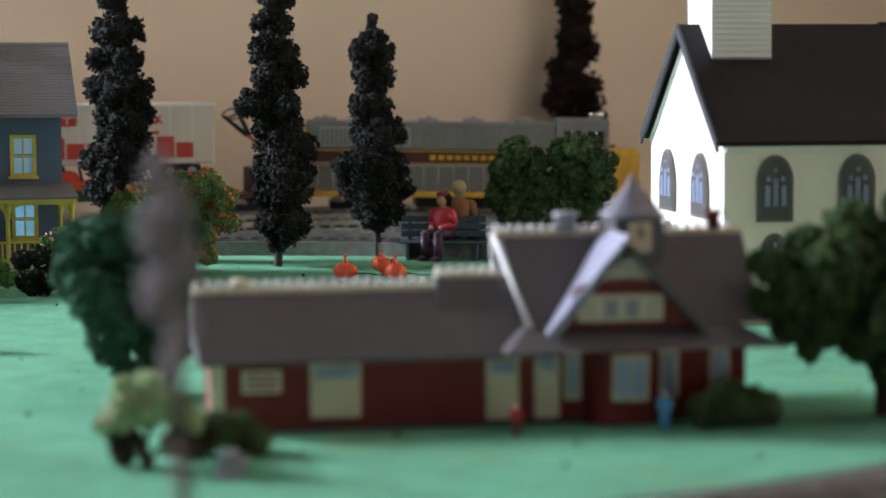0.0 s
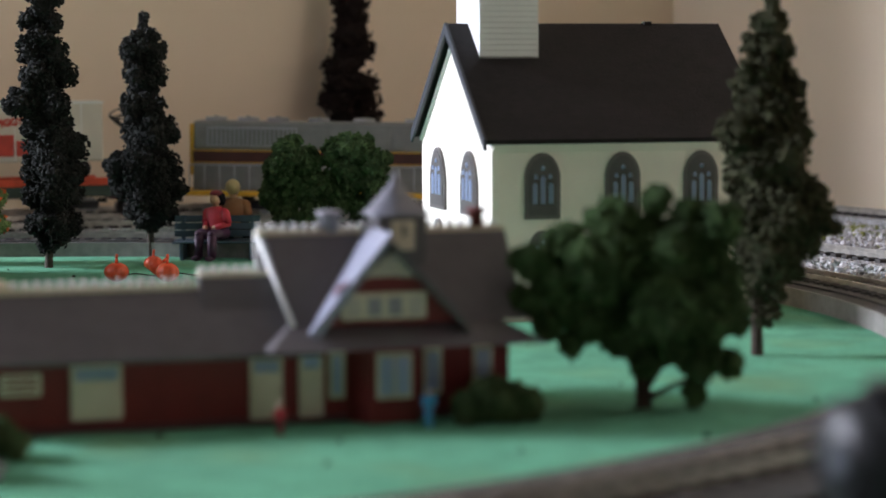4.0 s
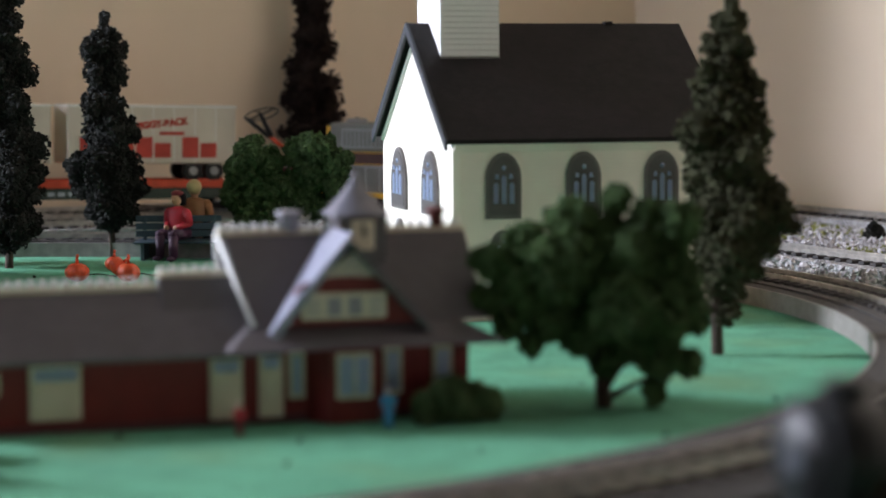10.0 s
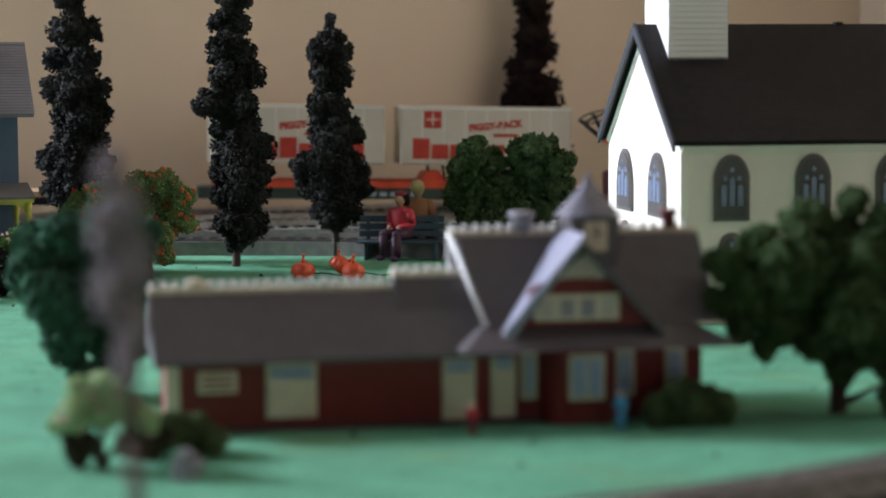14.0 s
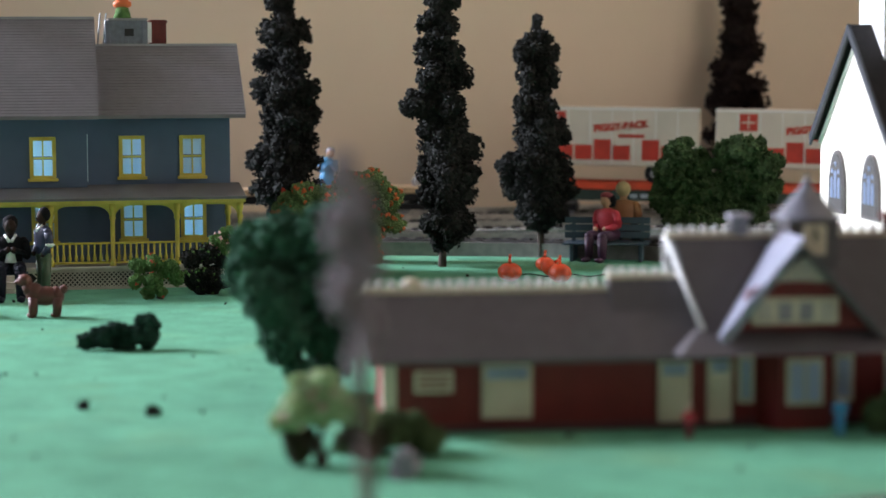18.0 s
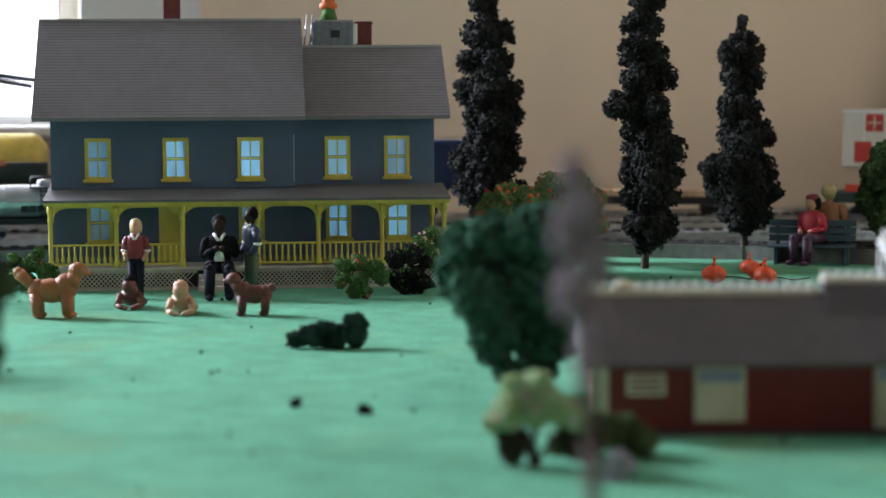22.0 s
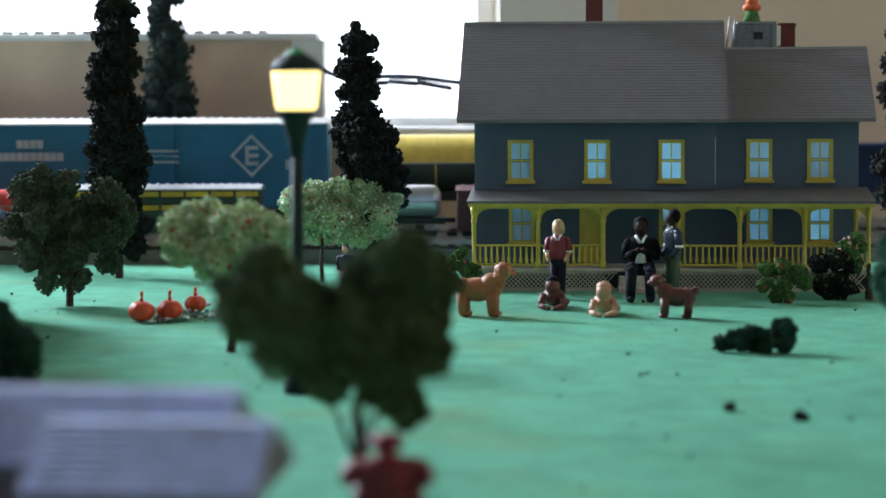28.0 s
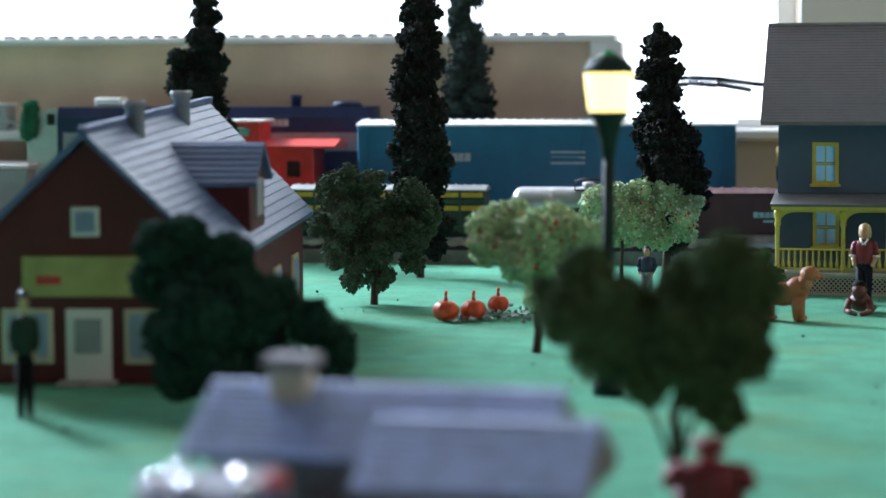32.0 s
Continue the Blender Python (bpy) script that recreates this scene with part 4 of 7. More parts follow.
    for px, m, k in ((1050, GREYSTONE, 1.0), (1335, BRICKRED, 0.72)):
        v = part("chimney", lathe(B(), [(0.0035 * k, 0), (0.0035 * k, 0.0055), (0.0050 * k, 0.0062), (0.0050 * k, 0.0074), (0.003 * k, 0.0078)], 10, (X(px), 0.031, 0.0635)), m, d)
    # front gable
    gx0, gx1, gz0, gz1, gc = X(968), X(1268), 0.0335, 0.0605, X(1126)
    part("gable_wall", prism(B(), [(gx0 + 0.003, gz0), (gx1 - 0.003, gz0), (gc, gz1 - 0.003)], -0.004, -0.002, "y"), DRED, d)
    for s in (-1, 1):
        e = gx0 if s < 0 else gx1
        gx, gz = (gc - 0.0012, 0.0655) if s < 0 else (gc, gz1 + 0.001)
        # Same roof both sides; the left slope's sky reflection is put into its paler colour.
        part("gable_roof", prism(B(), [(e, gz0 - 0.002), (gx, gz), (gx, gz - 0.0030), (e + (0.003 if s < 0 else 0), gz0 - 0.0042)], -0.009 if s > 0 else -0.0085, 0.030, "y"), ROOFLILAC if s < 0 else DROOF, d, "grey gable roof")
    g = part("gable_window", box(B(), X(1030), X(1187), -0.0056, -0.004, 0.0355, 0.0448, 0.0003), CREAM, d, "cream gable window band")
    for i in range(4):
        x = X(1037) + i * 0.0073
        part("pane", box(B(), x + 0.0004, x + 0.0054, -0.006, -0.0056, 0.0368, 0.0432), GREYSTONE if i in (1, 2) else LATTICE, g)
    part("pediment", prism(B(), [(X(1070), 0.0500), (X(1178), 0.0500), (gc, 0.0588)], -0.0056, -0.004, "y"), CREAM, d, "cream shingled pediment")
    for row in range(4):
        w = (0.0098 - 0.0026 * row) * 0.95
        for j in range(5 - row):
            x = gc - 0.0003 + (j - (4 - row) / 2) * (2 * w / (5.4 - row))
            part("scallop", cyl(B(), (x, -0.0060, 0.0509 + 0.0019 * row), (x, -0.0056, 0.0509 + 0.0019 * row), 0.0008, n=8), GREYSTONE, d)
    # clock tower
    arch = [(X(1108) + 0.0175 * math.cos(a), 0.0452 + 0.0052 * math.sin(a)) for a in np.linspace(0.05, 3.09, 13)]
    part("arch_band", prism(B(), [(x + 0.0003, z) for x, z in arch] + [(x + 0.0003, z - 0.0016) for x, z in arch[::-1]], -0.0060, -0.004, "y"), DRED, d, "red arched band over the gable windows")
    for s in (0, 1):
        y = (-0.002, 0.064)[s]
        part("bargeboard", cyl(B(), (X(912), 0.031, 0.0635), (mx0 + 0.003, y, 0.0338), 0.0010, n=6), WHITE, d, "white barge board")
    tx = X(1170)
    t = part("clock_tower", box(B(), tx - 0.0086, tx + 0.0086, 0.016, 0.033, 0.048, 0.0705, 0.0004), DROOF, d, "square clock tower")
    part("tower_face", box(B(), tx - 0.0087, tx + 0.0087, 0.0148, 0.0160, 0.055, 0.0703), DROOF, t)
    c = part("clock", box(B(), tx - 0.0042, tx + 0.0042, 0.0138, 0.0149, 0.0575, 0.0682, 0.0004), CREAM, t, "cream clock dial")
    part("hour_hand_bar", box(B(), tx - 0.0004, tx + 0.0004, 0.0133, 0.0138, 0.0625, 0.067), BLACK, c)
    part("minute_bar", box(B(), tx - 0.0002, tx + 0.0022, 0.0133, 0.0138, 0.0636, 0.0642), BLACK, c)
    bm = B()
    lathe(bm, [(0.0150, 0), (0.0128, 0.0015), (0.0082, 0.0058), (0.0030, 0.0110), (0.0008, 0.0145), (0.0005, 0.016)], 4)
    part("tower_roof", bm, TOWERSLATE, t, "grey pointed tower roof", pose(tx, 0.0245, 0.0695, 0, 0, 45))
    return d


depot()


# ---- the red house with the slate roof ----
def red_house():
    h = thing("red_house", pose(-0.5184, 0.8091, 0, 0, 0, 24.0), "dark red gabled shop with a pale slate roof", "house")
    # local: +x to the right along the gable wall (origin at its right corner), +y to the back
    w, dp, ze, zr = 0.104, 0.27, 0.0535, 0.1030
    xc = -w / 2
    part("gable_wall", prism(B(), [(0, 0), (-w, 0), (-w, ze), (xc, zr - 0.004), (0, ze)], 0, 0.002, "y"), BARN, h, "dark red gable wall")
    part("side_wall", box(B(), -0.002, 0, 0.002, dp, 0, ze), BARN, h)
    part("side_wall", box(B(), -w, -w + 0.002, 0.002, dp, 0, ze), BARN, h)
    part("gable_wall", prism(B(), [(0, 0), (-w, 0), (-w, ze), (xc, zr - 0.004), (0, ze)], dp, dp + 0.002, "y"), BARN, h)
    k = (zr - ze) / (w / 2)
    for s in (1, -1):
        e = 0.0045 if s > 0 else -w - 0.0045
        ez = ze - k * 0.0045
        rf = part("roof", prism(B(), [(xc, zr), (e, ez), (e, ez - 0.002), (xc, zr - 0.0025)], -0.008, dp + 0.01, "y"), SLATE, h, "pale blue-grey slate roof")
        n = 17
        for i in range(n):
            t0, t1 = i / n, (i + 1.12) / n
            p0, p1 = Vector((xc + (e - xc) * t0, zr + (ez - zr) * t0)), Vector((xc + (e - xc) * min(1.02, t1), zr + (ez - zr) * min(1.02, t1)))
            part("slate_course", prism(B(), [(p0.x, p0.y + 0.0002), (p1.x, p1.y + 0.0008), (p1.x, p1.y + 0.0001), (p0.x, p0.y - 0.0004)], -0.0085, dp + 0.0105, "y"), SLATE, rf)
    bm = B()
    for i in range(57):
        box(bm, xc - 0.0018, xc + 0.0018, -0.008 + i * 0.0052, -0.008 + i * 0.0052 + 0.0036, zr - 0.001, zr + 0.0022)
    part("ridge_cap", bm, SLATE, h)
    for y in (0.075, 0.185):
        ch = part("chimney_pot", lathe(B(), [(0.0042, -0.008), (0.0042, 0.0055), (0.0054, 0.0062), (0.0054, 0.0088), (0.004, 0.0088), (0.004, 0.004)], 12, (xc + 0.004, y, zr)), GREYSTONE, h, "round grey chimney pot")
    # dormer on the right slope
    y0, y1 = 0.090, 0.134
    ym = (y0 + y1) / 2
    dm = part("dormer", prism(B(), [(y0, 0.050), (y1, 0.050), (y1, 0.0765), (ym, 0.0895), (y0, 0.0765)], -0.036, 0.0, "x"), BARN, h, "red gabled dormer with a slate roof")
    for s in (-1, 1):
        f = lambda d: ym + s * d
        top, eave = Vector((f(0.0), 0.0920)), Vector((f(0.0255), 0.0755))
        part("dormer_roof", prism(B(), [(top.x, top.y), (eave.x, eave.y), (eave.x, eave.y - 0.0015), (top.x, top.y - 0.0020)], -0.042, 0.0035, "x"), SLATE, dm, "slate dormer roof")
        for i in range(7):
            a, b = top.lerp(eave, i / 7), top.lerp(eave, (i + 1.08) / 7)
            part("dormer_shingle", prism(B(), [(a.x, a.y + 0.0001), (b.x, b.y + 0.0008), (b.x, b.y - 0.0003)], -0.0422, 0.0037, "x"), SLATE, dm)
    part("dormer_window", box(B(), 0.0, 0.0015, ym - 0.009, ym + 0.009, 0.060, 0.076), GREYSTONE, dm)
    part("vent_pipe", cyl(B(), (-0.002, 0.1375, 0.05), (-0.002, 0.1375, 0.076), 0.0013), STEEL, dm)
    # front
    X = lambda px: (px - 375) * 0.00024
    sg = part("sign_board", box(B(), X(45), X(262), -0.0022, -0.0002, 0.036, 0.0525, 0.0004), SIGNGREEN, h, "olive green sign board")
    part("letter_bar", box(B(), X(70), X(112), -0.0027, -0.0022, 0.041, 0.0445), SFRED, sg)
    o = part("window", box(B(), X(130), X(178), -0.0015, 0, 0.0605, 0.0725, 0.0003), WHITE, h, "small white attic window")
    part("pane", box(B(), X(137), X(171), -0.0019, -0.0015, 0.0622, 0.0708), PANE_CHURCH, o)
    o = part("door", box(B(), X(118), X(196), -0.0018, 0, 0.001, 0.031, 0.0003), WHITE, h, "white panelled door")
    part("door_pane", box(B(), X(134), X(180), -0.0024, -0.0018, 0.013, 0.027, 0.0002), STEEL, o)
    part("doorstep", box(B(), X(108), X(206), -0.010, 0, 0, 0.002, 0.0003), CURB, h)
    for a, b in ((218, 300), (8, 96)):
        o = part("window", box(B(), X(a), X(b), -0.0015, 0, 0.0085, 0.031, 0.0003), CREAM, h, "shop window with pale frame")
        part("pane", box(B(), X(a) + 0.0022, X(b) - 0.0022, -0.0019, -0.0015, 0.011, 0.029), PANE_CHURCH, o)
    for y in (0.16, 0.225):
        o = part("side_window", box(B(), 0, 0.0014, y, y + 0.02, 0.012, 0.032, 0.0003), CREAM, h)
        part("pane", box(B(), 0.0014, 0.0018, y + 0.002, y + 0.018, 0.014, 0.030), PANE_CHURCH, o)
    for o in h.children_recursive:      # the kit leans: its ridge climbs a little to the back
        for v in o.data.vertices:
            v.co.z += 0.034 * v.co.y * v.co.z / 0.1
    return h


red_house()


# ---- the low cottage with the pale roof, near the lens ----
def courses(parent, name, p0, p1, a0, a1, n):
    """Rows of shingles laid down a slope from p0 (top) to p1 (eave), each lapping the next."""
    p0, p1 = Vector(p0), Vector(p1)
    for i in range(n):
        a, b = p0.lerp(p1, i / n), p0.lerp(p1, (i + 1.1) / n)
        part(name, prism(B(), [(a.x, a.y + 0.0001), (b.x, b.y + 0.0009), (b.x, b.y - 0.0003), (a.x, a.y - 0.0004)], a0, a1, "x"), COTSLATE, parent)


def cottage():
    c = thing("cottage", pose(-0.2982, 0.5442, 0, 0, 0, 14.0), "small grey cottage with a lavender shingled roof", "house")
    part("wall", box(B(), -0.040, 0.040, 0.0, 0.045, 0, 0.0295), COTWALL, c, "grey wall")
    part("wing_wall", box(B(), 0.010, 0.056, -0.028, 0.0, 0, 0.0272), COTWALL, c, "grey wing wall")
    r1 = part("roof", prism(B(), [(-0.006, 0.0300), (0.0225, 0.0445), (0.053, 0.0290), (0.053, 0.0270), (-0.006, 0.0285)], -0.046, 0.046, "x"), ROOFLILAC, c, "lavender shingled roof")
    courses(r1, "shingle_course", (0.0225, 0.0447), (-0.007, 0.0298), -0.0463, 0.0463, 11)
    r2 = part("wing_roof", prism(B(), [(-0.032, 0.0280), (-0.006, 0.0412), (0.020, 0.0300), (0.020, 0.0265), (-0.032, 0.0265)], 0.006, 0.060, "x"), ROOFLILAC, c, "lavender shingled roof")
    courses(r2, "shingle_course", (-0.006, 0.0414), (-0.033, 0.0279), 0.0057, 0.0603, 10)
    part("gable_end", prism(B(), [(-0.028, 0.0270), (-0.006, 0.0392), (0.016, 0.0285)], 0.0565, 0.0600, "x"), TANBOARD, c, "brown gable end")
    ch = part("chimney", box(B(), -0.0290, -0.0190, 0.014, 0.022, 0.03, 0.0490, 0.0004), CREAM, c, "cream chimney with a white cap")
    part("chimney_cap", box(B(), -0.0308, -0.0172, 0.0125, 0.0240, 0.0490, 0.0520, 0.0008), GREYSTONE, ch, "pale grey cap")
    for x in (-0.033, -0.012):
        o = part("window", box(B(), x - 0.005, x + 0.005, -0.0012, 0.0, 0.010, 0.0235), GREYSTONE, c)
        part("pane", box(B(), x - 0.0035, x + 0.0035, -0.0016, -0.0012, 0.0115, 0.022), PINKPANE, o)
    return c


COTSLATE = mat("lavender_shingles", (0.36, 0.46, 0.78), 0.30, var=0.2, scale=240, bump=0.4, bscale=500, rand=0.1)
COTWALL = mat("grey_cottage_wall", (0.27, 0.27, 0.28), 0.7, var=0.1)
PINKPANE = pane_mat("rosy_pane", (0.6, 0.5, 0.5))
cottage()


# ---- trees and bushes ----
cypress(-0.2135, 1.4931, [(196, -8, 4), (181, -10, 6), (170, -13, 8), (151, -19, 17), (132, -21, 18), (113, -23, 24), (95, -18, 24), (80, -15, 23), (65, -26, 24), (46, -24, 28), (31, -13, 24), (16, -8, 17)],
        LEAF_CYP, "tall dark cypress of green foam behind the farmhouse", 1, 8)
cypress(-0.1062, 1.4437, [(193, -5, 5), (179, -9, 9), (168, -11, 13), (154, -16, 13), (136, -18, 16), (121, -16, 21), (112, -11, 9), (102, -25, 16), (89, -16, 18), (75, -16, 27), (60, -18, 25), (46, -16, 23), (28, -13, 22), (18, -9, 13)],
        LEAF_CYP, "tall dark cypress of green foam with a bare stem", 2, 4)
cypress(-0.0451, 1.5161, [(158, -6, 2), (146, -11, 8), (137, -19, 13), (122, -17, 14), (112, -14, 8), (99, -19, 13), (84, -19, 21), (73, -17, 13), (61, -29, 21), (46, -26, 24), (31, -17, 19), (24, -11, 9)],
        LEAF_CYP, "dark pointed cypress of green foam by the bench", 3, 1)
cypress(0.2287, 0.9793, [(148, 1, 8), (141, -5, 12), (131, -8, 14), (121, -10, 13), (114, -12, 18), (104, -13, 20), (95, -18, 22), (85, -16, 22), (75, -16, 22), (68, -12, 29), (59, -10, 33), (49, -12, 27), (39, -10, 19), (30, -7, 12), (20, -6, 10)],
        LEAF_MOSS, "olive green cypress of foam beside the church", 4, -14)
cypress(-0.6722, 1.2699, [(191, -8, 8), (176, -11, 12), (166, -13, 15), (151, -15, 15), (134, -17, 17), (119, -21, 12), (105, -17, 19), (91, -17, 17), (77, -19, 21), (62, -19, 19), (48, -10, 15), (34, -2, 21), (20, -2, 17)],
        LEAF_CYP, "tall thin dark cypress of foam by the track", 5, 28)
cypress(-0.5209, 1.3078, [(156, -10, 0), (145, -16, 9), (130, -19, 10), (115, -17, 9), (100, -19, 12), (88, -21, 21), (74, -17, 23), (64, -14, 26), (50, -16, 26), (28, -10, 16)],
        LEAF_CYP, "dark cypress of foam at the farmhouse corner", 6, 21)
cypress(-0.8806, 1.3415, [(198, -6, 6), (182, -10, 10), (170, -12, 12), (154, -14, 14), (138, -26, 16), (122, -28, 14), (106, -24, 16), (90, -18, 22), (70, -16, 20), (50, -12, 16)],
        LEAF_CYP, "dark cypress of foam behind the slate roof", 7, 33)


def far_tree(m, h, w, material, label, seed):
    random.seed(seed)
    t = thing("conifer", m, label, "tree", "conifers against the wall")
    trunk(t, h * 0.5, 0.0025)
    lumps = []
    for i in range(16):
        k = i / 15
        r = w / 2 * (1 - 0.72 * k)
        for j in range(3):
            a = random.uniform(0, 6.28)
            lumps.append((r * 0.5 * math.cos(a), r * 0.5 * math.sin(a), h * (0.08 + 0.9 * k), r * 0.6, r * 0.6, 0.010))
    foliage("crown", lumps, 5200, 0.0019, material, t)
    return t


far_tree(LAY @ pose(0.521, 0.685, 0.0), 0.225, 0.068, BROWNFOAM, "dark brown conifer standing against the beige wall", 11)
far_tree(LAY @ pose(-0.43, 0.655, 0.0), 0.235, 0.058, LEAF_FAR, "dark green conifer standing before the window board", 12)


def leafy(name, x, y, lumps, material, label, n, size, stem, group="", extra=(), rz=0, category="tree", limbs=(), z=0.0, r=0.0018):
    t = thing(name, pose(x, y, z, 0, 0, rz), label, category, group)
    if stem:
        trunk(t, stem, r, limbs)
    if stem or len(lumps) < 30:
        foliage("crown" if stem else "foliage", lumps, n, size, material, t, "", extra)
    else:
        for i in range(3):
            foliage("clump", lumps[len(lumps) * i // 3:len(lumps) * (i + 1) // 3], n // 3, size, material, t, "", extra)
    return t


def cloud(seed, w, d, z0, z1, n, k=0.34, heart=0.0):
    """Lumps filling a crown, rounder at the top; heart splits it in two lobes."""
    random.seed(seed)
    out = []
    for i in range(n):
        a, q = random.uniform(0, 6.28), random.uniform(0.15, 1) ** 0.6
        s = random.uniform(-1, 1)
        rad = math.sqrt(max(0.05, 1 - s * s * 0.8))
        lx = w / 2 * (1 - k) * q * math.cos(a) * rad
        if heart:
            lx = lx * 0.55 + (w * heart if random.random() < 0.5 else -w * heart)
        out.append((lx, d / 2 * (1 - k) * q * math.sin(a) * rad, (z0 + z1) / 2 + s * (z1 - z0) / 2 * (1 - k),
                    w / 2 * k * random.uniform(0.75, 1.25), d / 2 * k * random.uniform(0.75, 1.25), (z1 - z0) / 2 * k * random.uniform(0.8, 1.3)))
    return out


leafy("round_tree", 0.0716, 1.5062, burst([(-32, 58, 11), (-26, 69, 11), (-13, 62, 11), (-36, 39, 11), (-21, 43, 13), (-6, 47, 13), (6, 69, 11), (21, 71, 11), (32, 62, 11), (17, 54, 13), (32, 47, 11), (6, 36, 13), (24, 32, 11), (-28, 26, 9), (-9, 24, 11), (13, 75, 8)], 21, 6, 0.42),
      LEAF_ROUND, "bushy green tree of foam behind the bench", 6500, 0.0021, 0.03, rz=-3)
leafy("shade_tree", 0.1528, 0.8454, burst([(4, 74, 6), (-12, 66, 10), (-28, 59, 9), (-40, 53, 7), (-42, 39, 7), (-34, 31, 7), (-22, 43, 13), (-2, 55, 14), (16, 65, 10), (28, 67, 8), (24, 49, 12), (8, 37, 14), (-8, 26, 9), (30, 33, 9), (20, 18, 9), (30, 16, 6), (18, 6, 5), (0, 16, 6), (-26, 24, 5), (-14, 52, 14), (10, 52, 13), (-20, 34, 12), (19, 34, 12), (0, 30, 13), (-31, 46, 10), (20, 58, 10), (-8, 40, 15), (27, 42, 10), (12, 24, 10)], 22, 6, 0.42),
      LEAF_SHADE, "spreading green tree of foam beside the depot", 16000, 0.0014, 0.04, limbs=((0.016, 0.0, 0.006, 0.03), (-0.015, 0.004, 0.008, 0.035), (0.018, 0.0, 0.003, 0.012)), rz=-11, r=0.0026)
leafy("shade_tree", -0.1212, 0.9001, burst([(-17, 57, 11), (-6, 61, 11), (9, 63, 12), (19, 57, 10), (-19, 44, 11), (-11, 38, 13), (6, 42, 15), (19, 40, 10), (-6, 23, 11), (11, 23, 13), (19, 20, 8), (-2, 10, 6), (11, 10, 8)], 23, 5, 0.45),
      LEAF_TREE, "dense dark green tree behind the depot wing", 9000, 0.0014, 0.03, limbs=((0.010, 0.0, 0.003, 0.02), (-0.008, 0.004, 0.004, 0.02)), rz=7)
leafy("oak_tree", -0.6164, 1.1120, burst([(-23, 64, 11), (-15, 69, 9), (-26, 45, 11), (-13, 48, 12), (-21, 30, 9), (-1, 67, 9), (-2, 55, 9), (21, 61, 11), (8, 51, 11), (27, 45, 11), (18, 39, 12), (30, 51, 9), (-10, 23, 8), (-13, 14, 7), (2, 14, 9), (21, 23, 8), (-4, 36, 11), (4, 44, 10), (3, 30, 9), (-6, 28, 8), (-16, 57, 10), (15, 52, 10)], 24, 6, 0.45),
      LEAF_OAK, "green oak of foam with two lobes", 15000, 0.0010, 0.045, limbs=((0.018, 0, 0.012, 0.04), (-0.018, 0, 0.012, 0.04)), rz=29)
leafy("heart_tree", -0.2717, 0.6859, burst([(-28, 65, 9), (-31, 54, 11), (-22, 56, 14), (-14, 50, 12), (-22, 43, 13), (4, 61, 11), (13, 67, 11), (21, 60, 10), (12, 51, 15), (18, 44, 12), (4, 42, 13), (10, 31, 10), (14, 25, 7), (-8, 40, 13), (-37, 57, 7), (-2, 50, 11)], 25, 6, 0.45),
      LEAF_OLIVE, "olive tree of foam with a heart-shaped crown", 16000, 0.0013, 0.040, limbs=((0.010, 0, 0.004, 0.034), (-0.012, 0, 0.004, 0.036), (0.004, 0, 0.004, 0.03)), rz=21)
leafy("blossom_tree", -0.4456, 0.9590, burst([(-19, 55, 10), (-11, 59, 11), (-1, 56, 11), (10, 57, 11), (19, 55, 10), (-22, 47, 9), (-9, 46, 11), (6, 46, 12), (22, 45, 8), (-6, 39, 8), (6, 34, 10), (12, 26, 9), (2, 25, 8), (16, 36, 8)], 26, 6, 0.5),
      LEAF_PALE, "pale green tree with small red blossoms", 9000, 0.0011, 0.04, extra=((110, 0.0012, PETAL_RED), (160, 0.0010, PETAL_PINK), (220, 0.0009, WHITE)), rz=25)
leafy("white_blossom_tree", -0.5401, 1.2839, burst([(-17, 49, 11), (-4, 53, 11), (12, 55, 11), (28, 54, 11), (40, 47, 10), (-12, 38, 12), (6, 40, 13), (23, 40, 13), (37, 37, 10), (0, 29, 9), (20, 30, 10), (32, 32, 8)], 27, 6, 0.5),
      LEAF_PALE, "whitish green tree speckled with red blossoms", 11000, 0.0010, 0.045, extra=((260, 0.0009, PETAL_RED), (900, 0.0009, WHITE)), rz=22, r=0.0012)
leafy("orange_bush", -0.1556, 1.3984, burst([(-20, 47, 10), (-6, 54, 11), (10, 56, 10), (20, 45, 9), (1, 40, 12), (15, 33, 10), (-9, 33, 10), (-23, 37, 9), (5, 24, 10), (22, 30, 7), (8, 12, 8)], 28, 6, 0.5),
      LEAF_BERRY, "green bush dotted with orange berries", 11000, 0.0009, 0.03, extra=((240, 0.0019, PETAL_ORANGE), (9, 0.0026, PETAL_RED)), category="bush", rz=7)
leafy("orange_bush", -0.1901, 1.3861, burst([(-5, 44, 9), (5, 50, 8), (-10, 36, 8), (2, 38, 10), (12, 41, 7), (-1, 27, 9), (-8, 24, 7)], 29, 6, 0.5), LEAF_BERRY, "green bush dotted with orange berries", 7000, 0.0009, 0.025, extra=((150, 0.0019, PETAL_ORANGE), (6, 0.0024, PETAL_RED)), category="bush", rz=8)
leafy("pale_bush", -0.0942, 0.7522, burst([(-9, 17, 5), (-4, 22, 6), (2, 26, 4), (4, 20, 5), (9, 17, 5), (14, 15, 4), (-13, 14, 3), (0, 16, 5)], 30, 7, 0.5), LEAF_LIME, "pale lime bush with faint pink blossoms", 5500, 0.0009, 0.012, extra=((90, 0.0012, PETAL_PINK), (60, 0.0011, WHITE)), category="bush", rz=8, limbs=((-0.009, 0, 0.001, 0.013), (0.009, 0, 0.001, 0.013)))
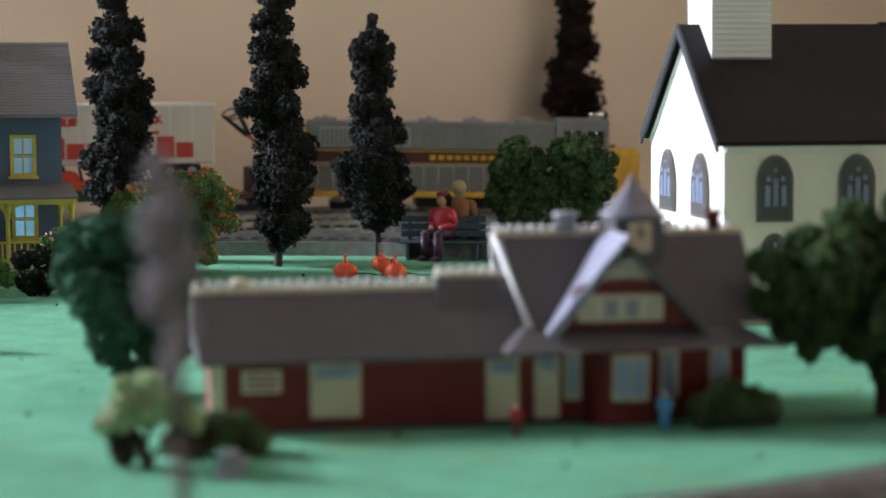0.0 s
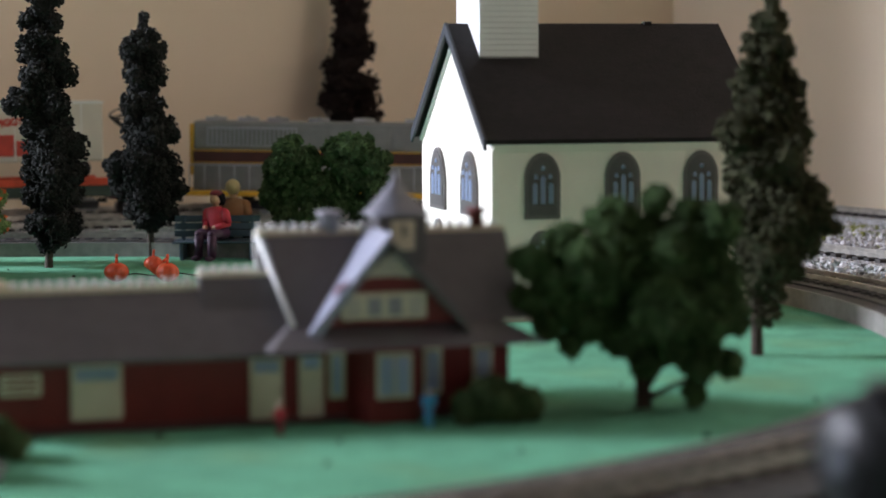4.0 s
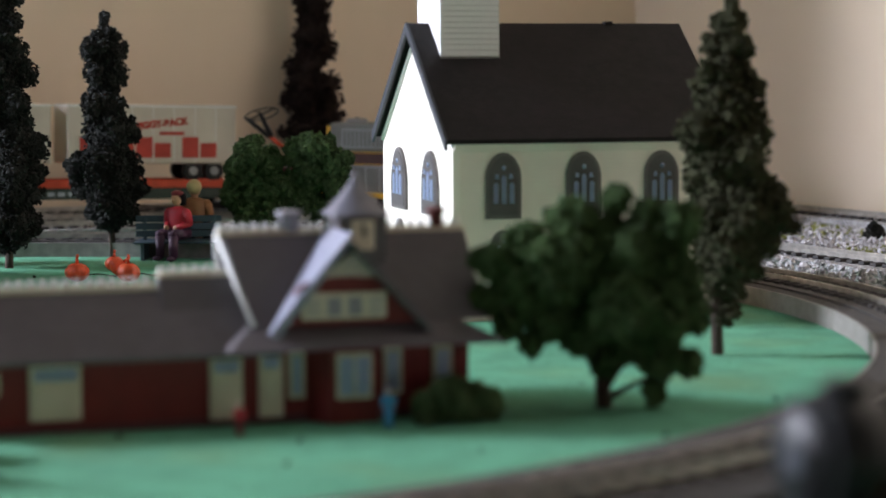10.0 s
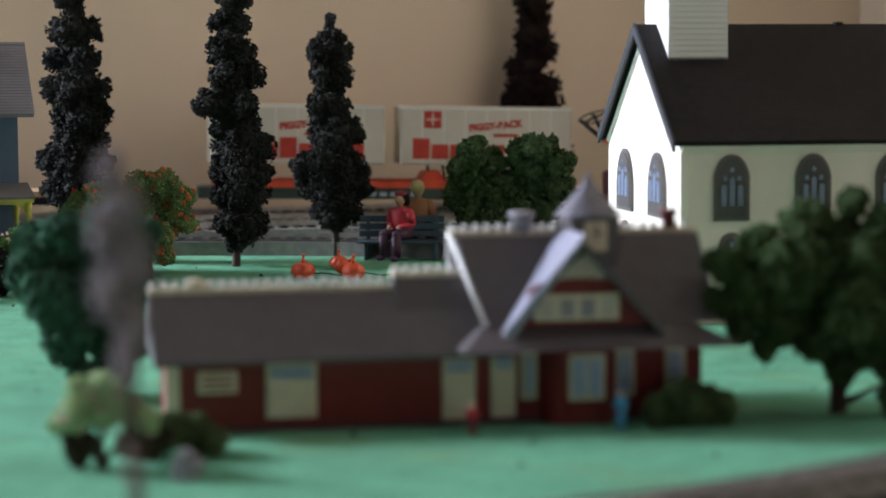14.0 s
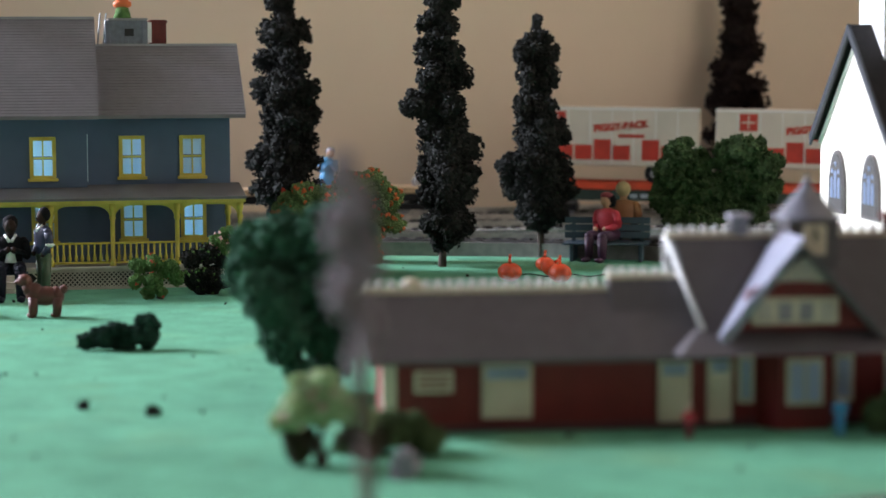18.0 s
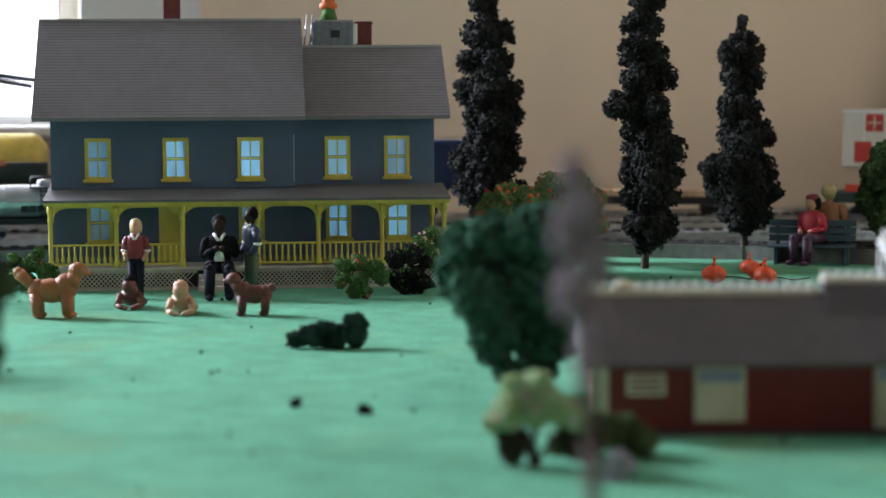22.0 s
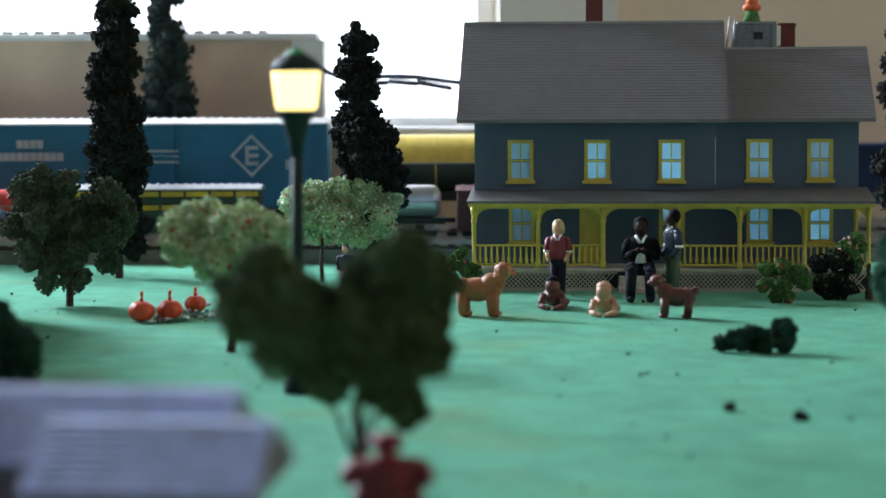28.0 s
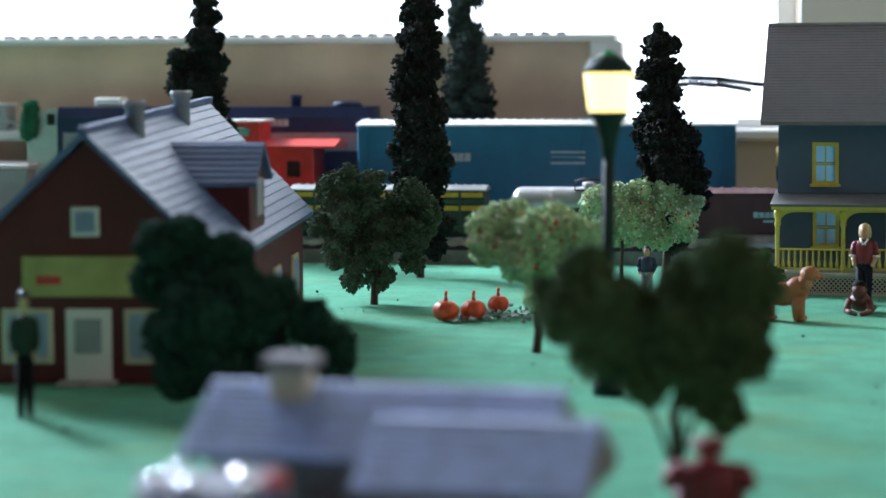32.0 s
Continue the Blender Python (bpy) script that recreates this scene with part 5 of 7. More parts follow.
leafy("dark_bush", -0.0942, 0.7552, burst([(-8, 4, 4), (-5, 8, 3), (13, 5, 4), (10, 10, 4), (17, 8, 4), (-9, 9, 3)], 36, 6, 0.5), LEAF_MOSS, "brown tuft under the pale lime bush", 2500, 0.0010, 0, category="bush", rz=8)
leafy("dark_bush", -0.0755, 0.7752, burst([(-8, 5, 6), (0, 8, 7), (8, 6, 6), (14, 4, 4), (-13, 3, 4)], 31, 6, 0.5), LEAF_OLIVE, "low dark bush against the depot wall", 3500, 0.0011, 0, category="bush")
leafy("dark_bush", 0.0961, 0.8248, burst([(-10, 5, 6), (-2, 9, 8), (7, 8, 7), (13, 5, 5), (2, 4, 6)], 32, 6, 0.5), LEAF_OLIVE, "low dark bush against the depot wall", 3500, 0.0011, 0, category="bush")
leafy("hedge", -0.4577, 0.7524, burst([(-39, 63, 9), (-42, 50, 10), (-31, 67, 8), (-28, 54, 12), (-16, 56, 10), (-24, 38, 17), (-10, 42, 15), (3, 42, 10), (-4, 27, 13), (-37, 30, 11), (-20, 19, 11), (5, 18, 10), (-32, 14, 10), (-8, 9, 9)], 33, 7, 0.5), LEAF_BLUE, "big deep green bush before the red house", 21000, 0.0014, 0, category="bush", rz=32)
leafy("hedge", -0.4448, 0.7615, burst([(0, 33, 9), (8, 26, 9), (4, 18, 9), (9, 9, 8), (0, 9, 9)], 34, 6, 0.5), LEAF_BLUE, "low deep green bush before the red house", 8000, 0.0014, 0, category="bush", rz=32)
leafy("shrub", -0.2210, 1.0288, burst([(-14, 4, 4), (-7, 6, 5), (0, 6, 6), (7, 7, 5), (13, 11, 5), (14, 6, 5), (-2, 10, 3), (4, 3, 4)], 35, 6, 0.5), LEAF_BLUE, "low dark green shrub alone on the lawn", 5000, 0.0009, 0, category="shrub", rz=11)
leafy("rose_bush", -0.2473, 1.2441, burst([(-11, 18, 5), (-3, 20, 5), (6, 16, 6), (-13, 10, 4), (-3, 10, 6), (9, 11, 4), (-6, 3, 4), (1, 4, 3)], 37, 7, 0.5), LEAF_BUSH, "flowering bush with red roses by the porch", 5000, 0.0008, 0.010, extra=((22, 0.0016, PETAL_RED),), category="bush", rz=10)
leafy("peony_bush", -0.2145, 1.2700, burst([(-19, 20, 6), (-11, 23, 6), (-3, 18, 4), (-19, 10, 6), (-9, 10, 7), (-3, 7, 4), (-15, 4, 4), (-8, 3, 4)], 38, 6, 0.5), LEAF_CYP, "dark bush with pink blossoms by the porch", 5000, 0.0010, 0, extra=((60, 0.0011, LEAF_BUSH),), category="bush", rz=8)
leafy("peony_bush", -0.2079, 1.2780, burst([(-14, 30, 4), (-7, 34, 4), (-9, 26, 4), (-17, 25, 4), (-4, 29, 3), (-9, 18, 5)], 39, 6, 0.5), LEAF_BUSH, "dark bush with pink blossoms by the porch", 3000, 0.0008, 0.02, extra=((50, 0.0013, PETAL_PINK),), category="bush", rz=8)
leafy("rose_bush", -0.4455, 1.2602, burst([(-8, 10, 5), (0, 16, 6), (8, 12, 6), (-2, 6, 5), (10, 5, 4), (4, 22, 4), (-10, 20, 3)], 40, 7, 0.5), LEAF_BUSH, "small bush with red flowers at the porch corner", 4000, 0.0008, 0.01, extra=((16, 0.0014, PETAL_RED),), category="bush", rz=18)
leafy("small_bush", -0.4654, 1.2760, burst([(-6, 8, 5), (2, 12, 6), (7, 7, 4), (0, 5, 5)], 41, 6, 0.5), LEAF_OAK, "small green bush beside the farmhouse", 2500, 0.0009, 0, category="bush", rz=18)
leafy("small_bush", -0.4848, 1.2877, burst([(-7, 10, 6), (2, 16, 7), (8, 9, 5), (0, 5, 6)], 42, 6, 0.5), LEAF_OAK, "small green bush beside the farmhouse", 2500, 0.0009, 0, category="bush", rz=18)
leafy("small_bush", 0.4643, 1.4844, burst([(-3, 4, 4), (3, 6, 5), (0, 10, 4), (4, 3, 3)], 43, 6, 0.5), LEAF_CYP, "tiny dark bush growing among the ballast", 1800, 0.0009, 0, category="bush", z=0.005)
leafy("clump", -0.1670, 0.8467, cloud(44, 0.007, 0.006, 0.0, 0.0035, 5, 0.5), LEAF_CYP, "small dark tuft lying on the lawn", 260, 0.0008, 0, category="tuft")
leafy("clump", -0.1962, 0.8599, cloud(45, 0.005, 0.005, 0.0, 0.003, 5, 0.5), LEAF_CYP, "small dark tuft lying on the lawn", 200, 0.0008, 0, category="tuft")
# a thin lilac spray close to the lens
t = thing("lilac_spray", pose(-0.0591, 0.5348, 0), "thin lilac spray on a bare brown stem", "plant")
part("stem", cyl(cyl(B(), (0.004, 0, 0), (0.0024, 0, 0.046), 0.0010, 0.0018, 7), (0.0024, 0, 0.046), (0.0008, 0, 0.074), 0.0022, 0.0008, 7), BROWNSTEM, t)
foliage("blossom", [(-0.0014, 0, 0.101, 0.0028, 0.0022, 0.005), (0.0018, 0.0, 0.094, 0.0032, 0.0024, 0.005), (-0.0030, 0.001, 0.089, 0.0034, 0.0024, 0.006), (0.0034, 0, 0.083, 0.0034, 0.0024, 0.006), (-0.0014, 0, 0.077, 0.0040, 0.0024, 0.006), (0.0024, 0, 0.070, 0.0032, 0.0024, 0.006), (0.0010, 0, 0.062, 0.0024, 0.002, 0.006)], 420, 0.0008, LILAC, t)
leafy("grey_stone", -0.0671, 0.7347, cloud(46, 0.010, 0.010, -0.002, 0.008, 7, 0.5), GREYSTONE, "small grey stone on the lawn", 300, 0.0016, 0, category="stone")


# ---- street lamp ----
def street_lamp(x, y):
    s = thing("street_lamp", pose(x, y, 0), "dark green street lamp with a lit yellow lantern", "street lamp")
    part("base", lathe(B(), [(0.006, 0), (0.006, 0.004), (0.0036, 0.008), (0.003, 0.014)], 12), DKGREEN, s)
    part("post", cyl(B(), (0, 0, 0.012), (0, 0, 0.098), 0.0026, 0.0022, 12), DKGREEN, s)
    part("collar", lathe(B(), [(0.0023, 0.092), (0.0032, 0.098), (0.0058, 0.1075), (0.0078, 0.1092), (0.0078, 0.1105)], 14), DKGREEN, s)
    part("globe", lathe(B(), [(0.0074, 0.1105), (0.0080, 0.112), (0.0091, 0.1215), (0.0094, 0.1252), (0.0088, 0.1258)], 16), [LAMPGLOW], s, "glowing yellow lantern globe")
    part("cap", lathe(B(), [(0.0101, 0.1254), (0.0096, 0.1274), (0.0074, 0.1300), (0.0045, 0.1316), (0.0038, 0.1320)], 16), DKGREEN, s, "dark green lantern cap")
    part("finial", lathe(B(), [(0.004, 0.1316), (0.0036, 0.1328), (0.0012, 0.1336), (0.0008, 0.1345)], 10), BRIGHTGREEN, s, "bright green finial")
    part("bulb", cyl(B(), (0, 0, 0.112), (0, 0, 0.1235), 0.004, 0.005, 10), LAMPCORE, s)
    return s


street_lamp(-0.3650, 0.8527)


# ---- bench, pumpkins ----
def bench():
    b = thing("bench", pose(-0.0011, 1.4930, 0, 0, 0, -6), "slate blue double park bench", "bench")
    for i in range(4):
        part("seat_slat", box(B(), -0.028, 0.028, -0.015 + i * 0.0035, -0.0122 + i * 0.0035, 0.011, 0.0122, 0.0003), BENCHM, b)
    for i in range(3):
        z = 0.0145 + i * 0.0048
        part("back_slat", box(B(), -0.028, 0.028, -0.0005 + i * 0.0008, 0.0008 + i * 0.0008, z, z + 0.0042, 0.0003), BENCHM, b)
    for i in range(4):
        part("rear_seat_slat", box(B(), -0.028, 0.028, 0.004 + i * 0.0035, 0.0068 + i * 0.0035, 0.011, 0.0122, 0.0003), BENCHM, b)
    for x in (-0.0235, 0.0215):
        part("leg", box(B(), x, x + 0.0026, -0.013, 0.015, 0, 0.011, 0.0003), BENCHM, b)
        part("arm", box(B(), x, x + 0.0026, 0.0006, 0.0022, 0.011, 0.0285, 0.0003), BENCHM, b)
    return b


bench()


def pumpkin(x, y, r, tilt=0, rz=0):
    p = thing("pumpkin", pose(x, y, 0, tilt, 0, rz), "shiny orange pumpkin with an upright stem", "pumpkin", "pumpkins on the lawn")
    bm = B()
    n, rings = 24, []
    for j in range(9):
        ph = -1.5708 + 3.14159 * j / 8
        ring = []
        for i in range(n):
            a = 6.28319 * i / n
            q = r * math.cos(ph) * (1 + 0.07 * math.cos(a * 8)) + 1e-5
            ring.append(bm.verts.new((q * math.cos(a), q * math.sin(a), r * 0.82 * (1 + math.sin(ph)) * (1 - 0.06 * (math.cos(ph) < 0.2)))))
        rings.append(ring)
    for a, b in zip(rings, rings[1:]):
        for i in range(n):
            bm.faces.new((a[i], a[(i + 1) % n], b[(i + 1) % n], b[i])).smooth = True
    part("body", bm, ORANGE, p)
    part("stem", cyl(cyl(B(), (0, 0, r * 1.5), (0, 0, r * 2.0), 0.0011, 0.0008, 8), (0, 0, r * 2.0), (0.0004, 0, r * 2.35), 0.0008, 0.0009, 8), ORANGE, p, "orange stem")
    return p


for x, y, r, tl, rz in ((-0.0594, 1.3485, 0.0068, 0, 0), (-0.0401, 1.4122, 0.0056, 0, 0), (-0.0298, 1.3426, 0.0068, 0, 30)):
    pumpkin(x, y, r, tl, rz)
tp = pumpkin(-0.0398, 1.3652, 0.0058, 0, 0)
tp.matrix_basis = pose(-0.0398, 1.3662, 0.0035, 0, 48, 0)
for x, y, r in ((-0.5423, 1.0558, 0.0067), (-0.5319, 1.0669, 0.0066), (-0.5359, 1.1040, 0.0058)):
    pumpkin(x, y, r)
t = thing("vine", pose(-0.5330, 1.0700, 0.0008, 0, 0, 60), "trailing pumpkin vine with pale glossy leaves", "vine")
bm = B()
knots = [Vector((-0.022 + 0.005 * i, 0.0035 * math.sin(i * 1.3) - 0.007, 0.0004)) for i in range(14)]
for p, q in zip(knots, knots[1:]):
    cyl(bm, p, q, 0.0004, n=5)
part("stem", bm, BROWNSTEM, t, "thin dark stem")
for i, (x, y, a, w) in enumerate(((-0.020, -0.011, 20, 1.0), (-0.009, -0.0125, 80, 1.1), (0.001, -0.012, 40, 1.2), (0.010, -0.010, 10, 0.9), (0.018, -0.011, 65, 1.1), (0.026, -0.006, 30, 1.2), (0.033, -0.012, 0, 1.3), (0.040, -0.004, 50, 1.1), (-0.004, 0.010, 25, 0.9), (0.022, 0.009, 70, 0.9))):
    lf = B()
    rim = [lf.verts.new((0.0034 * w * math.cos(u), 0.0020 * w * math.sin(u) * (1 - 0.35 * math.cos(u)), 0.0006 + 0.0007 * math.cos(2 * u))) for u in [k * 0.62832 for k in range(10)]]
    low = [lf.verts.new((v.co.x, v.co.y, v.co.z - 0.0003)) for v in rim]
    lf.faces.new(rim)
    lf.faces.new(low[::-1])
    for k in range(10):
        lf.faces.new((rim[k], low[k], low[(k + 1) % 10], rim[(k + 1) % 10]))
    part("leaf", lf, VINELEAF, t, "pale glossy leaf", pose(x, y, 0.0006, 0, -8 + 5 * (i % 4), a))
t = thing("vine", pose(-0.0356, 1.3702, 0.001), "dark trailing pumpkin vine", "vine")
bm = B()
prev = None
for i in range(16):
    q = Vector((-0.02 + 0.0035 * i, 0.008 * math.sin(i * 0.9), 0.0006))
    if prev:
        cyl(bm, prev, q, 0.0004, n=5)
    prev = q
part("runner", bm, LEAF_CYP, t)
cs = np.stack([rng.uniform(-0.545, -0.495, 46), rng.uniform(1.05, 1.14, 46), np.full(46, 0.0008)], 1)
v, f = crumbs(cs, 0.0016, 0.5)
tagged(part("vine_leaves", (v.tolist(), [], f.tolist()), GREYSTONE, None), "pale grey-green vine leaves round the pumpkins", "leaves", "", "stuff")


# ---- painted figurines: plain one-piece shapes ----
def loft(bm, rings, n=12, mi=0):
    """A closed body through level ellipses (x, y, z, rx, ry)."""
    rows = [[bm.verts.new((x + a * math.cos(6.28319 * i / n), y + b * math.sin(6.28319 * i / n), z)) for i in range(n)] for x, y, z, a, b in rings]
    for p, q in zip(rows, rows[1:]):
        for i in range(n):
            f = bm.faces.new((p[i], p[(i + 1) % n], q[(i + 1) % n], q[i]))
            f.material_index, f.smooth = mi, True
    bm.faces.new(rows[0][::-1]).material_index = mi
    bm.faces.new(rows[-1]).material_index = mi
    return bm


def figurine(m, h, top, legs, hair, skin, label, seated=False, wide=1.0, shirt=None, bare=False, cap=None, bend=0.0, cuff=False, clasp=False, bob=False):
    """A painted figure: trousers, torso, arms to the lap or the hips, head, hair.
    bare: forearms in the skin's colour; cuff: pale collar and sleeve ends; clasp: palms joined before the chest; bob: hair down to the chin."""
    bm = B()
    k = h / 0.038
    S = lambda *a: tuple(q * k for q in a)
    E = lambda rows: [S(*r) for r in rows]
    if seated:
        b0 = 0.0100
        for s in (-1, 1):
            cyl(bm, S(s * 0.0026, 0.002, 0.0125), S(s * 0.0036, -0.0085, 0.0122), 0.0030 * k, 0.0024 * k, 10, 1)
            ball(bm, S(s * 0.0036, -0.0086, 0.0120), S(0.0025, 0.0024, 0.0024), 1, 1)
            cyl(bm, S(s * 0.0036, -0.0086, 0.0118), S(s * 0.0038, -0.0088, 0.0014), 0.0023 * k, 0.0018 * k, 10, 1)
            ball(bm, S(s * 0.0038, -0.0105, 0.0012), S(0.0019, 0.0034, 0.0014), 1, 1)
    else:
        b0 = 0.0165
        for s in (-1, 1):
            loft(bm, E([(s * 0.0022, 0, 0.0008, 0.0017, 0.0019), (s * 0.0022, 0, 0.008, 0.0020, 0.0022), (s * 0.0019, 0, 0.0185, 0.0027, 0.0029)]), 10, 1)
            ball(bm, S(s * 0.0024, -0.0012, 0.0011), S(0.0018, 0.0032, 0.0013), 1, 1)
    loft(bm, E([(0, 0.0004, b0 - 0.0002, 0.0036, 0.0028), (0, 0.0002, b0 + 0.0018, 0.0047, 0.0034), (0, 0, b0 + 0.0045, 0.0038, 0.0030)]), 12, 1)
    loft(bm, E([(0, 0, b0 + 0.0030, 0.0042, 0.0031), (0, -bend * 0.4, b0 + 0.0062, 0.0044, 0.0032), (0, -bend, b0 + 0.0100, 0.0052, 0.0035), (0, -bend, b0 + 0.0125, 0.0055, 0.0031),
                (0, -bend, b0 + 0.0140, 0.0042, 0.0026), (0, -bend, b0 + 0.0149, 0.0018, 0.0017)]), 14, 0)
    for s in (-1, 1):
        ball(bm, S(s * 0.0046, -bend, b0 + 0.0122), S(0.0022, 0.0021, 0.0021), 0, 2)
        elbow = (s * 0.0061, 0.0004 - bend, b0 + 0.0070)
        palm = (s * 0.0026, -0.0048 - bend, b0 + 0.0052) if seated else (s * 0.0048, -0.0026, b0 + 0.0030)
        if clasp:
            palm = (s * 0.0011, -0.0052 - bend, b0 + 0.0096)
        if cuff:
            ball(bm, S(*elbow), S(0.0022, 0.0022, 0.0010), 4, 2)
        cyl(bm, S(s * 0.0050, -bend, b0 + 0.0122), S(*elbow), 0.0021 * k, 0.0018 * k, 9, 0)
        ball(bm, S(*elbow), S(0.0017, 0.0017, 0.0017), 3 if bare else 0, 1)
        cyl(bm, S(*elbow), S(*palm), 0.0015 * k, 0.0012 * k, 9, 3 if bare else 0)
        ball(bm, S(*palm), S(0.0014, 0.0014, 0.0014), 3, 1)
    cyl(bm, S(0, -bend, b0 + 0.0140), S(0, -bend, b0 + 0.0165), 0.0014 * k, n=8, mi=3)
    ball(bm, S(0, -0.0004 - bend, b0 + 0.0184), S(0.0025, 0.0027, 0.0033), 3, 2)
    ball(bm, S(0, -0.0030 - bend, b0 + 0.0180), S(0.0005, 0.0006, 0.0007), 3, 1)
    ball(bm, S(0, 0.0007 - bend, b0 + 0.0194), S(0.0031, 0.0030, 0.0033), 2, 2)
    if bob:
        loft(bm, E([(0, 0.0016 - bend, b0 + 0.0154, 0.0031, 0.0020), (0, 0.0018 - bend, b0 + 0.0180, 0.0035, 0.0024), (0, 0.0012 - bend, b0 + 0.0205, 0.0032, 0.0027), (0, 0.0006 - bend, b0 + 0.0222, 0.0020, 0.0018)]), 12, 2)
    if cap:
        ball(bm, S(0, 0.0002 - bend, b0 + 0.0208), S(0.0030, 0.0031, 0.0018), 5, 2)
    if shirt:
        if cuff or clasp:
            for s in (-1, 1):
                cyl(bm, S(s * 0.0021, -0.0012 - bend, b0 + 0.0152), S(s * 0.0004, -0.0034 - bend, b0 + 0.0126), 0.0006 * k, n=6, mi=4)
    if shirt and not cuff:
        loft(bm, E([(0, -0.0026 - bend, b0 + 0.0046, 0.0023, 0.0014), (0, -0.0030 - bend, b0 + 0.0080, 0.0015, 0.0010), (0, -0.0026 - bend, b0 + 0.0100, 0.0009, 0.0008)] if clasp else [(0, -0.0026 - bend, b0 + 0.0058, 0.0018, 0.0012), (0, -0.0028 - bend, b0 + 0.0095, 0.0014, 0.0012), (0, -0.0022 - bend, b0 + 0.0142, 0.0007, 0.0008)]), 8, 4)
    bmesh.ops.scale(bm, vec=(wide, wide, 1), verts=bm.verts)
    ob = part("figurine", bm, [top, legs, hair, skin, shirt or top, cap or hair], None, "", m)
    return tagged(ob, label, "figurine")


figurine(pose(-0.3728, 1.2274, 0, 0, 0, 8), 0.0435, F_MAR, F_DARK, BLOND, SKIN, "standing painted figurine in a crimson shirt by the porch", bare=True, wide=0.9, shirt=WHITE, cuff=True, bob=True)
figurine(pose(-0.3278, 1.2374, 0.0, 0, 0, 14), 0.0545, F_BLACK, F_DARK, F_BLACK, SKINDARK, "seated painted figurine in a black suit and white shirt", seated=True, wide=1.0, bend=0.001, shirt=WHITE, clasp=True)
figurine(pose(-0.3101, 1.2390, 0, 0, 0, -50), 0.0495, F_NAVY, F_GREEN, F_BLACK, SKINDARK, "standing painted figurine in a navy shirt by the porch", wide=0.92, shirt=WHITE, cuff=True)
figurine(pose(-0.0010, 1.4871, 0.0, 0, 0, -38), 0.053, F_RED, F_PURP, F_BLACK, SKIN, "seated painted figurine in a red coat on the bench", seated=True, wide=1.05, cap=F_MAR, bend=0.0006, bob=True)
figurine(pose(0.0096, 1.5056, 0.0, 0, 0, 170), 0.060, F_TAN, F_BLACK, BLOND, SKIN, "seated painted figurine in a tan coat on the bench", seated=True, wide=1.05)
figurine(pose(-0.5336, 0.7060, 0, 0, 0, 40), 0.046, COATGREEN, F_BLACK, F_NAVY, BLOND, "standing painted figurine in a dark green coat and blue cap", wide=0.62, cap=F_NAVY)
figurine(pose(-0.2368, 0.6207, 0, 0, 0, 200), 0.033, F_MAR, F_MAR, F_MAR, F_RED, "small red seated figurine under the heart tree", seated=True, wide=1.9)
figurine(pose(-0.4930, 1.2080, 0, 0, 0, 10), 0.0290, F_NAVY, GREYSTONE, F_NAVY, SKIN, "small painted figurine in navy with a cap")
figurine(pose(0.0726, 0.8159, 0, 0, 0, 0), 0.0135, F_BLUE, F_BLUE, F_BLUE, SKIN, "small blue painted figurine before the depot")
figurine(pose(0.0217, 0.8051, 0, 0, 0, 0), 0.011, F_RED, F_MAR, LATTICE, SKIN, "small red and white painted figurine before the depot")


def baby(m, body, hair, label):
    bm = B()
    ball(bm, (0, 0.006, 0.0062), (0.0060, 0.0085, 0.0055), 0)
    ball(bm, (0, -0.003, 0.0125), (0.0042, 0.0042, 0.0046), 0)
    ball(bm, (0, -0.002, 0.0145), (0.0042, 0.0042, 0.0038), 1)
    for s in (-1, 1):
        cyl(bm, (s * 0.005, -0.001, 0.0075), (s * 0.0065, -0.006, 0.0022), 0.0020, 0.0016, 8)
        cyl(bm, (s * 0.0065, -0.006, 0.0022), (s * 0.0022, -0.0095, 0.0014), 0.0016, 0.0013, 8)
        ball(bm, (s * 0.0018, -0.0100, 0.0013), 0.0014, 0, 1)
        cyl(bm, (s * 0.004, 0.011, 0.004), (s * 0.0070, 0.016, 0.002), 0.0022, 0.0017, 8)
    return tagged(part("crawling_figurine", bm, [body, hair], None, "", m), label, "figurine")


baby(pose(-0.3607, 1.1780, 0, 0, 0, 14), DOGBROWN, F_BLACK, "crawling brown painted figurine on the lawn")
baby(pose(-0.3260, 1.1548, 0, 0, 0, 14), SKIN, SKIN, "crawling pale painted figurine on the lawn")


